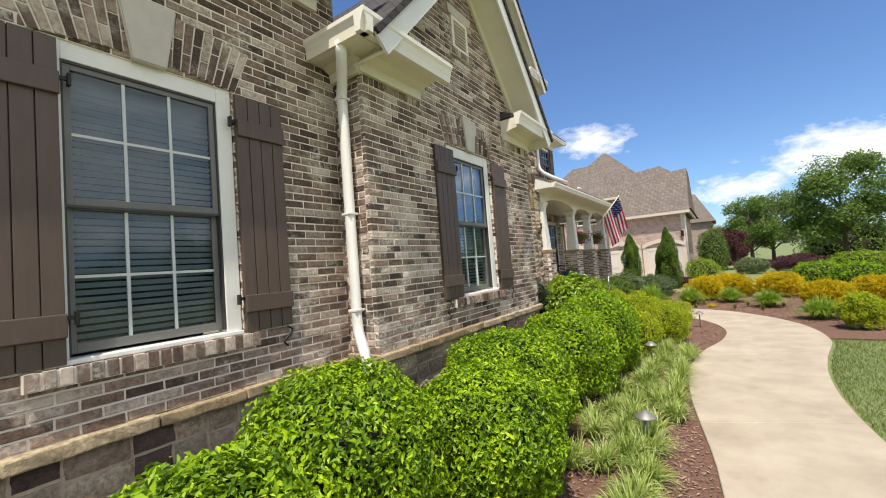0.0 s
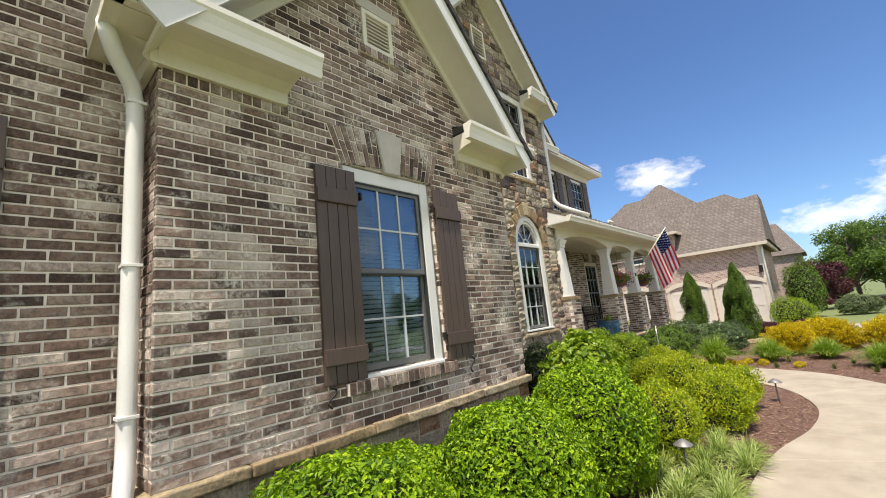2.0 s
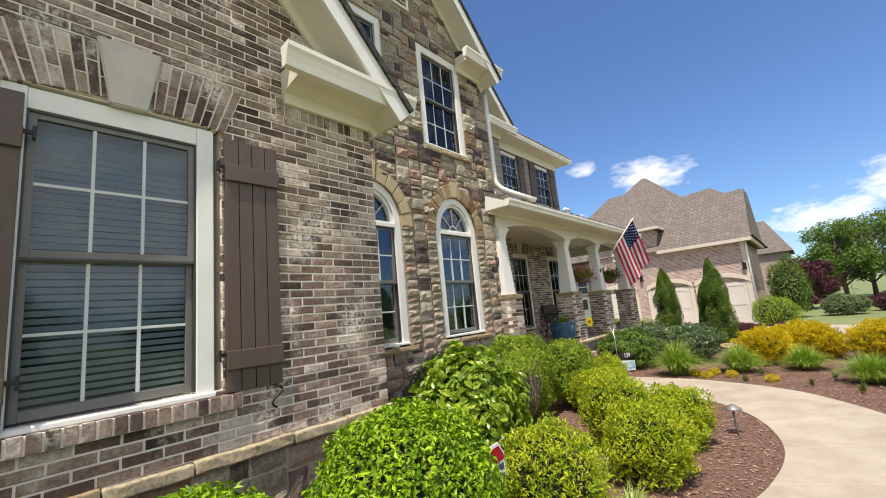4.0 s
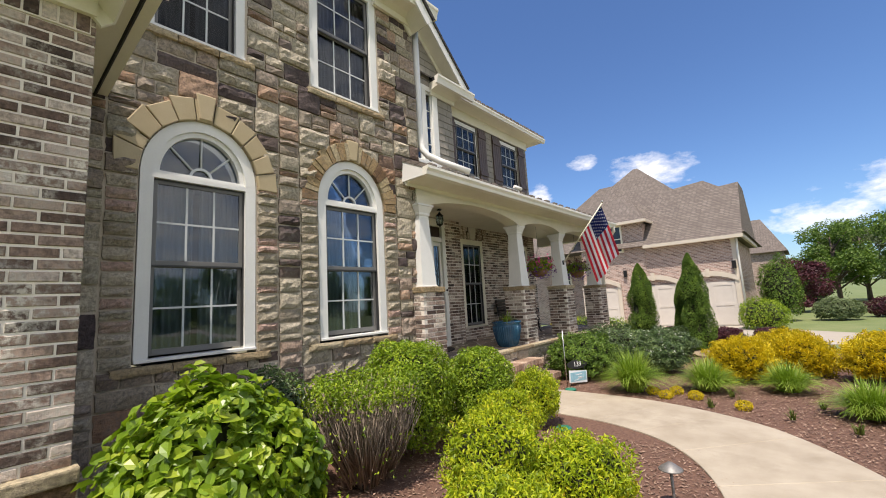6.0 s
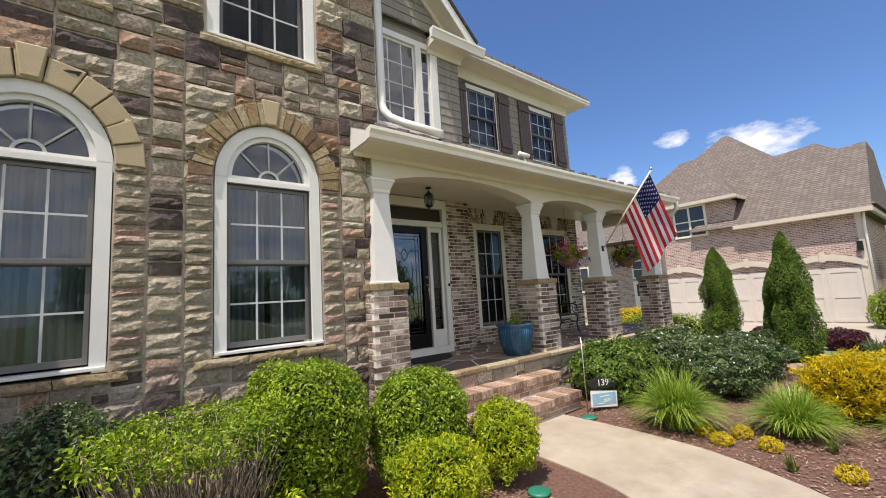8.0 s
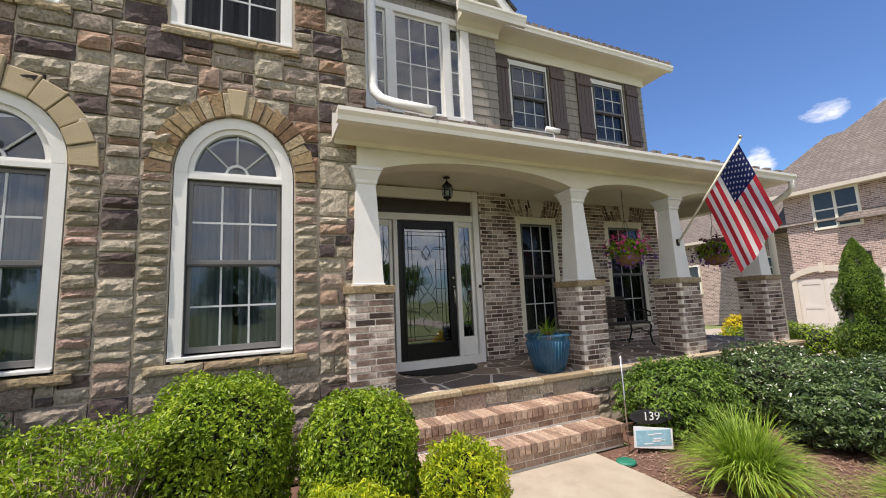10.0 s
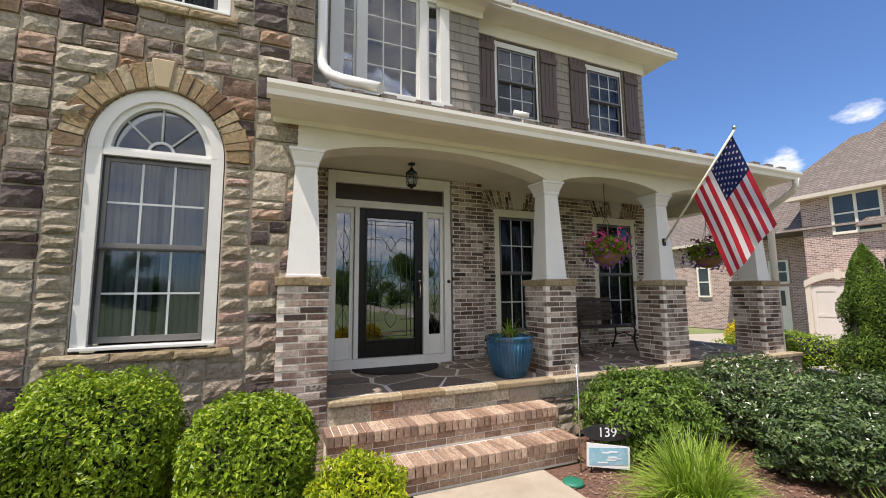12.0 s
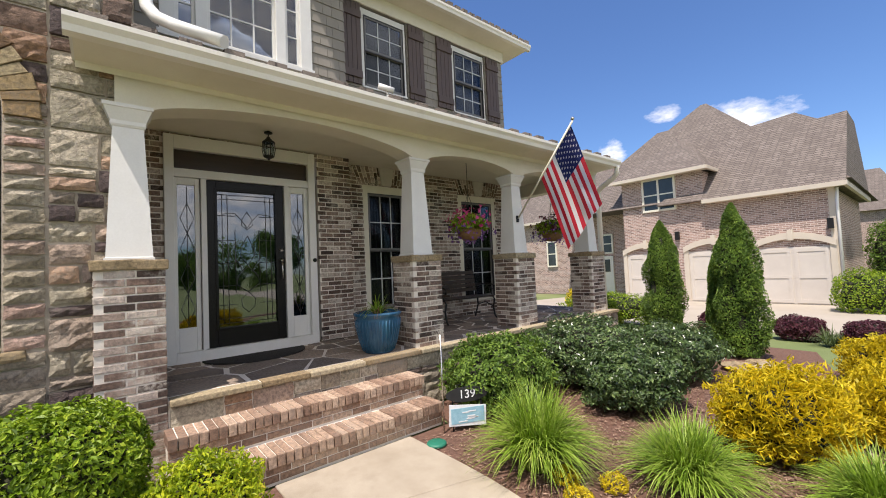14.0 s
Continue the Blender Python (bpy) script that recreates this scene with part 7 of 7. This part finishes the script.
# ================= trees and far planting =================
def tree(name, x, y, h, r, seed, leaf, label, size=.30, n=9000, trunk=.22, z0=.30):
    rnd = np.random.default_rng(seed)
    r2 = random.Random(seed)
    t = empty(name, (x, y, ground_z(x, y) - .03))
    bm = bmesh.new()
    add_tube(bm, [(0, 0, -.1), (.05, .03, h * .2), (-.04, .06, h * .5), (.02, 0, h * .85)], trunk, 9, trunk * .2)
    centres = []
    for k in range(22):
        a, u = r2.uniform(0, 2 * math.pi), r2.uniform(z0, .95)
        rad = r * (1 - ((u - .52) / .56) ** 2) ** .5 * r2.uniform(.45, .86) if abs(u - .52) < .56 else r * .2
        c = Vector((rad * math.cos(a), rad * math.sin(a), h * u))
        centres.append((c, r * r2.uniform(.26, .44)))
        b0 = Vector((0, 0, h * max(.16, u - .25)))
        add_tube(bm, [b0, b0 * .5 + c * .5 + Vector((0, 0, .1)), c], trunk * .34, 6, .02)
    part("trunk", bm, BARK, t)
    pv, wv = [], []
    for c, cr in centres:
        p, w = leaf_points(rnd, n // len(centres), (cr, cr, cr * .78), .25, 2.4, seed + c.x, (.3, 1.1), -.9)
        pv.append(p + np.array(c))
        wv.append(w)
    link_mesh("crown", leaf_mesh("crown", np.concatenate(pv), np.concatenate(wv), size, rnd, .6, .4, .8), leaf, t)
    tagged(t, label, "tree")


tree("tree", 8.4, 45.0, 8.2, 3.8, 61, L_TREE, "full green deciduous tree beyond the lawn", .20, 26000)
tree("tree", 3.0, 57.0, 7.0, 2.9, 62, L_TREE, "full green deciduous tree beyond the lawn", .22, 16000)
tree("tree", 5.2, 61.0, 7.6, 3.2, 63, L_TREE_PALE, "pale willow-like tree beyond the lawn", .26, 9000)
tree("tree", 13.2, 40.0, 6.0, 2.8, 64, L_TREE, "full green deciduous tree beyond the lawn", .3, 9000)
tree("tree", 22.0, 52.0, 8.5, 4.6, 65, L_TREE, "full green deciduous tree beyond the lawn", .22, 16000)
tree("tree", -14.0, 75.0, 15.5, 4.0, 66, L_TREE, "tall tree behind the neighbouring roof", .4, 7000)
tree("tree", .4, 44.0, 3.6, 1.7, 67, L_RED, "maroon-leaved ornamental tree by the drive", .18, 6000, .1, .15)
for i, (x, y, zc, rx, ry, rz, lf, sz, lab) in enumerate([
        (-1.0, 30.6, .62, .95, .95, .85, L_BOX, .09, "round clipped green shrub by the garage"), (-.4, 35.5, 1.7, .95, .95, 1.8, L_CYP, .12, "tall green cone-shaped shrub by the drive"),
        (1.8, 36, .5, 1.0, .8, .6, L_TREE_PALE, .12, "pale green shrub by the drive"), (4.5, 38, .5, 1.6, .9, .6, L_RED, .12, "dark maroon shrub in a far bed"),
        (7.5, 37, .5, 1.6, 1.0, .6, L_BOX, .12, "green shrub in a far bed"), (2.7, 19.0, .42, .75, .6, .5, L_BRIGHT, .07, "rounded green shrub behind the golden ones"),
        (3.5, 17.6, .4, .7, .6, .48, L_BRIGHT, .07, "rounded green shrub behind the golden ones"), (-4.55, 19.6, .5, .45, .5, .45, L_BOX, .06, "clipped green shrub at the porch end"),
        (-5.9, 22.5, .45, 1.6, .7, .5, L_BOX, .07, "low green hedge beyond the porch"), (-8.2, 25.0, .5, .7, .7, .6, L_GOLD, .08, "yellow-green shrub beyond the porch"),
        (-1.5, 22.3, .22, .45, .4, .28, L_RED, .06, "low reddish shrub at the drive edge"), (-.35, 21.9, .22, .45, .4, .28, L_RED, .06, "low reddish shrub at the drive edge"),
        (-2.9, 21.9, .25, .4, .4, .3, L_RED, .06, "low reddish shrub at the drive edge")]):
    bush("shrub", (x, y, zc), (rx, ry, rz), 4200, lf, sz, 500 + i, lab, core=True, lump=.12)
clump("lavender_clump", -.9, 21.7, 220, .5, .38, .02, 600, L_TREE_PALE, "grey-green tufted clump at the drive edge", "drive edge planting", .15)

# trees across the street, which the window and door glass mirrors
for k, (x, y, hh) in enumerate(((70, -12, 9), (76, 6, 10), (68, 24, 8), (80, 40, 11), (74, 58, 10), (82, -30, 11), (78, 80, 10))):
    tree("tree", x, y, hh, 6.6, 900 + k, L_TREE, "green deciduous tree across the street", .5, 9000, .22, .06)
for k, (x, y) in enumerate(((10, 52), (16, 55), (22, 46), (28, 52), (19, 62), (0, 66), (-3, 70), (30, 60), (12, 70))):
    bush("shrub", (x, y, 1.4), (3.4, 2.6, 2.6), 4200, L_TREE, .24, 940 + k, "dense green thicket beyond the far lawn", "thicket", "far thicket", lump=.25)


# ================= small things =================
def flag():
    f = empty("flag", (-4.02, 16.21, 2.50))
    top = Vector((1.14, .02, 1.34))
    tube("flagpole", [(0.02, 0, 0), top], .016, CREAM, f, 8, None, "pale flagpole")
    lathe("finial", [(0, 0), (.02, .01), (.03, .03), (.02, .05), (0, .06)], CHROME, f, at=tuple(top), seg=12)
    boxes("bracket", [(-.01, .02, -.025, .025, -.06, .05)], IRON, f, 0.004)
    down = -top.normalized()
    fly = Vector((.10, .43, -.90)).normalized()
    nrm = down.cross(fly).normalized()
    H, W = .90, 1.25

    def at(u, v):
        # u along the fly, v down the hoist
        p = top * .965 + down * (v * H) + fly * (u * W)
        fold = .06 * math.sin(u * 4.2 + v * 4.4) * u + .085 * math.sin(v * 10.5 + u * 1.2) * u ** .7
        return p + nrm * fold + Vector((0, -.10 * u * (v - .2), -.06 * u * u))

    def patch(name, u0, u1, v0, v1, mat, n=14, lift=0.0):
        bm = bmesh.new()
        m = max(2, int(n * (u1 - u0)) + 1)
        k = max(2, int(14 * (v1 - v0)) + 1)
        g = [[bm.verts.new(at(u0 + (u1 - u0) * i / m, v0 + (v1 - v0) * j / k) + nrm * lift) for j in range(k + 1)] for i in range(m + 1)]
        for i in range(m):
            for j in range(k):
                q = bm.faces.new((g[i][j], g[i + 1][j], g[i + 1][j + 1], g[i][j + 1]))
                q.smooth = True
        part(name, bm, mat, f)
    for s in range(13):
        v0, v1 = s / 13, (s + 1) / 13
        patch("stripe", .40 if s < 7 else 0.0, 1.0, v0, v1, FLAG_RED if s % 2 == 0 else FLAG_WHITE, 26)
    patch("canton", 0.0, .40, 0.0, 7 / 13, FLAG_BLUE, 30)
    for r in range(9):
        for c in range(6 if r % 2 == 0 else 5):
            u = (.034 + .066 * c + (.033 if r % 2 else 0))
            v = (.5 + r * .82) / 13 * .9 + .01
            bm = bmesh.new()
            for side in (1, -1):
                pts = []
                for k in range(10):
                    rr = .021 if k % 2 == 0 else .009
                    a = 2 * math.pi * k / 10
                    pts.append(bm.verts.new(at(u + rr * math.cos(a) / W, v + rr * math.sin(a) / H) + nrm * .004 * side))
                bm.faces.new(pts if side > 0 else pts[::-1])
            part("star", bm, FLAG_WHITE, f)
    tagged(f, "hanging flag with red and white stripes and starred canton", "flag")


flag()


def hanging_basket(x, y, seed, petals, pale):
    b = empty("hanging_basket", (x, y, 2.13))
    lathe("basket", [(.0, 0), (.10, .01), (.17, .07), (.205, .17), (.20, .18), (.0, .15)], COIR, b, seg=24)
    for k in range(3):
        t = k * 2.094 + .4
        tube("chain", [(.2 * math.cos(t), .2 * math.sin(t), .17), (0, 0, .75)], .004, IRON, b, 4)
    tube("hook", [(0, 0, .75), (0, 0, 1.24)], .005, IRON, b, 4)
    rnd = np.random.default_rng(seed)
    p, w = leaf_points(rnd, 1500, (.29, .29, .19), .2, 3, seed, (.2, 1.1), -.5)
    o = link_mesh("leaves", leaf_mesh("leaves", p, w, .055, rnd, .5, .4, .8), L_BOX, b)
    o.location = (0, 0, .24)
    p, w = leaf_points(rnd, 170, (.33, .33, .25), .25, 3, seed + 1, (.7, 1.2), -.3)
    o = link_mesh("bloom", leaf_mesh("bloom", p, w, .06, rnd, .9, .3, .5), petals, b)
    tagged(o, kind="stuff")
    o.location = (0, 0, .27)
    p, w = leaf_points(rnd, 160, (.33, .33, .2), .25, 3, seed + 2, (.8, 1.2), -.9)
    o = link_mesh("trailing_bloom", leaf_mesh("trailing_bloom", p, w, .05, rnd, .9, .3, .5), pale, b)
    tagged(o, kind="stuff")
    o.location = (0, 0, .14)
    tagged(b, "hanging basket with pink and purple flowers in coir liner", "hanging basket", "porch flower baskets")


hanging_basket(-4.2, 15.25, 71, PINK, PURPLE)
hanging_basket(-4.2, 17.45, 72, L_RED, PURPLE)


def bench():
    b = empty("porch_bench", (-5.36, 16.08, FLOOR_Z))
    for k in range(5):
        box("seat_slat", -.20 + k * .095, -.12 + k * .095, -.62, .62, .42, .445, DARK_WOOD, b, .004)
    for k in range(5):
        z = .52 + k * .085
        box("back_slat", -.262 - k * .012, -.238 - k * .012, -.60, .60, z, z + .07, DARK_WOOD, b, .004)
    for s in (-1, 1):
        y = s * .62
        e = tube("iron_end", [(.30, y, .0), (.25, y, .06), (.22, y, .22), (.26, y, .36), (.22, y, .42), (-.22, y, .42), (-.26, y, .55), (-.32, y, .92)], .018, IRON, b, 6)
        tube("back_leg", [(-.22, y, .42), (-.20, y, .25), (-.27, y, .08), (-.30, y, .0)], .018, IRON, e, 6)
        tube("armrest", [(-.27, y, .64), (-.05, y, .66), (.18, y, .66), (.27, y, .62), (.26, y, .55), (.20, y, .56)], .018, IRON, e, 6)
        tube("scroll", [(.22, y, .43), (.12, y, .52), (.16, y, .60), (.06, y, .62), (-.02, y, .54), (.03, y, .47)], .012, IRON, e, 6)
        tube("stretcher", [(.23, y, .22), (0, y, .30), (-.21, y, .24)], .012, IRON, e, 6)
    tagged(b, "slatted dark bench with black iron scroll ends on the porch", "bench")


bench()


def text_mesh(name, body, size, mat, parent, at, rot, depth=.002):
    cu = bpy.data.curves.new(name, "FONT")
    cu.body, cu.size, cu.extrude, cu.align_x, cu.align_y = body, size, depth, "CENTER", "CENTER"
    tmp = bpy.data.objects.new(name, cu)
    scene.collection.objects.link(tmp)
    bpy.context.view_layer.update()
    me = bpy.data.meshes.new_from_object(tmp.evaluated_get(bpy.context.evaluated_depsgraph_get()))
    bpy.data.objects.remove(tmp)
    ob = link_mesh(name, me, mat, parent)
    ob.location, ob.rotation_euler = at, rot
    return ob


def house_sign():
    s = empty("house_number_sign", (-2.85, 13.80, 0.0), radians(-25))
    tube("stake", [(-.01, -.26, -.05), (-.01, -.26, 1.02)], .009, CHROME, s, 6)
    tube("stake", [(-.01, -.16, -.05), (-.01, -.16, .36)], .008, IRON, s, 6)
    tube("stake", [(-.01, .16, -.05), (-.01, .16, .36)], .008, IRON, s, 6)
    pts = [(.235 * math.cos(2 * math.pi * k / 32), .375 + .078 * math.sin(2 * math.pi * k / 32)) for k in range(32)]
    prism("number_plate", pts, 0, .014, SIGN_BLACK, s, label="black oval plate")
    text_mesh("number", "139", .125, SIGN_WHITE, s, (.017, 0, .375), (math.pi / 2, 0, math.pi / 2))
    for q in (-1, 1):
        tube("scroll", [(.004, q * .02, .452), (.004, q * .07, .485), (.004, q * .12, .475), (.004, q * .125, .45), (.004, q * .09, .452), (.004, q * .10, .468)], .004, IRON, s, 5)
    tube("crossbar", [(-.004, -.17, .295), (-.004, .17, .295)], .006, IRON, s, 5)
    p = prism("lower_panel", [(-.21, .06), (.20, .03), (.21, .24), (-.20, .28)], 0, .012, SIGN_WHITE, s, label="small white and pale blue panel")
    box("panel_picture", .012, .015, -.185, .185, .075, .235, SIGN_BLUE, p, 0)
    rb = random.Random(6)
    for k in range(7):
        a, b = rb.uniform(-.16, .05), rb.uniform(.09, .21)
        box("lettering_bar", .015, .017, a, a + rb.uniform(.05, .12), b, b + .012, SIGN_WHITE, p, 0)
    tagged(s, "black oval house number sign on iron stakes in mulch", "sign")


house_sign()


def yard_sign():
    s = empty("yard_sign", (-1.20, 6.32, 0.0), radians(8))
    tube("stake", [(0, 0, -.05), (0, 0, .62)], .010, CHROME, s, 6)
    oct_pts = [(-.06, .60), (.06, .60), (.125, .665), (.125, .80), (.06, .88), (-.06, .88), (-.125, .80), (-.125, .665)]
    p = prism("plate", [(a, z - .05) for a, z in oct_pts], .0, .008, SIGN_WHITE, s)
    prism("red_band", [(-.055, .83 - .02), (.055, .81), (.115, .745), (.115, .715), (-.115, .715), (-.115, .745)], .008, .011, FLAG_RED, p)
    prism("blue_band", [(-.055, .56), (.055, .56), (.112, .612), (.112, .635), (-.112, .635), (-.112, .612)], .008, .011, SIGN_NAVY, p)
    boxes("lettering_bar", [(.008, .012, -.10, .10, .662, .70)], SIGN_NAVY, p)
    tagged(s, "octagonal red, white and blue yard sign on a stake", "sign")


yard_sign()


def path_light(x, y):
    l = empty("path_light", (x, y, ground_z(x, y)))
    tube("post", [(0, 0, -.05), (0, 0, .27)], .011, PEWTER, l, 8)
    lathe("hat", [(.0, .335), (.02, .33), (.085, .285), (.088, .278), (.03, .28), (.02, .27)], PEWTER, l, seg=20)
    tagged(l, "dark metal path light with a cone hat in the bed", "path light", "path lights")


for x, y in ((-.63, 3.71), (-.46, 9.95), (-.95, 6.62)):
    path_light(x, y)


def gutter_camera():
    c = empty("security_camera", (-3.55, 13.42, 3.72))
    box("mount", -.03, .03, -.03, .03, 0, .06, WHITE, c, .006)
    tube("arm", [(0, 0, .05), (0, -.03, .11)], .012, WHITE, c)
    tube("body", [(-.02, -.12, .16), (.04, .05, .12)], .035, WHITE, c, 12)
    tagged(c, "small white security camera on the porch gutter", "camera")


gutter_camera()
for x, y in ((-2.80, 13.33), (-1.98, 11.28)):
    lid = lathe("irrigation_lid", [(.0, .03), (.08, .03), (.095, .022), (.10, .0), (.0, 0)], GREEN_LID, None, seg=24)
    lid.location = (x, y, 0)
    tagged(lid, "round green plastic irrigation lid in mulch", "lid", "irrigation lids")
for i, (x, y) in enumerate(((-1.53, 13.62), (-1.22, 13.78), (-1.30, 13.42), (-.92, 13.55), (-.30, 13.2))):
    bush("sedum", (x, y, .05), (.10, .10, .07), 420, L_GOLD, .035, 700 + i, "tiny yellow ground-cover tuft in mulch", "ground cover", "yellow tufts", ratio=.35, core=False)
for i, (x, y) in enumerate(((-.66, 13.1), (-.33, 13.25), (-.5, 13.85), (.2, 12.9), (.75, 12.6), (.5, 13.6), (1.2, 13.2))):
    c = empty("young_perennial", (x, y, 0))
    blades("leaves", 26, .20, .10, .02, random.Random(800 + i), L_TWIG, .5, c, .03)
    tagged(c, "small bronze-green perennial shoot in mulch", "perennial", "perennial shoots")
for k, (x, y, r) in enumerate(((-1.55, 18.2, .22), (-1.2, 18.35, .2), (-1.38, 18.6, .18))):
    ob = bmesh.new()
    bmesh.ops.create_icosphere(ob, subdivisions=3, radius=1)
    for v in ob.verts:
        v.co = Vector((v.co.x * r, v.co.y * r * .8, v.co.z * .09)) * (1 + .35 * noise.noise(v.co * 1.6 + Vector((k * 5, 0, 0))))
    st = part("flat_rock", ob, TAN_STONE)
    st.location = (x, y, ground_z(x, y) + .03)
    tagged(st, "flat pale tan rock lying in the mulch", "rock", "edging rocks")
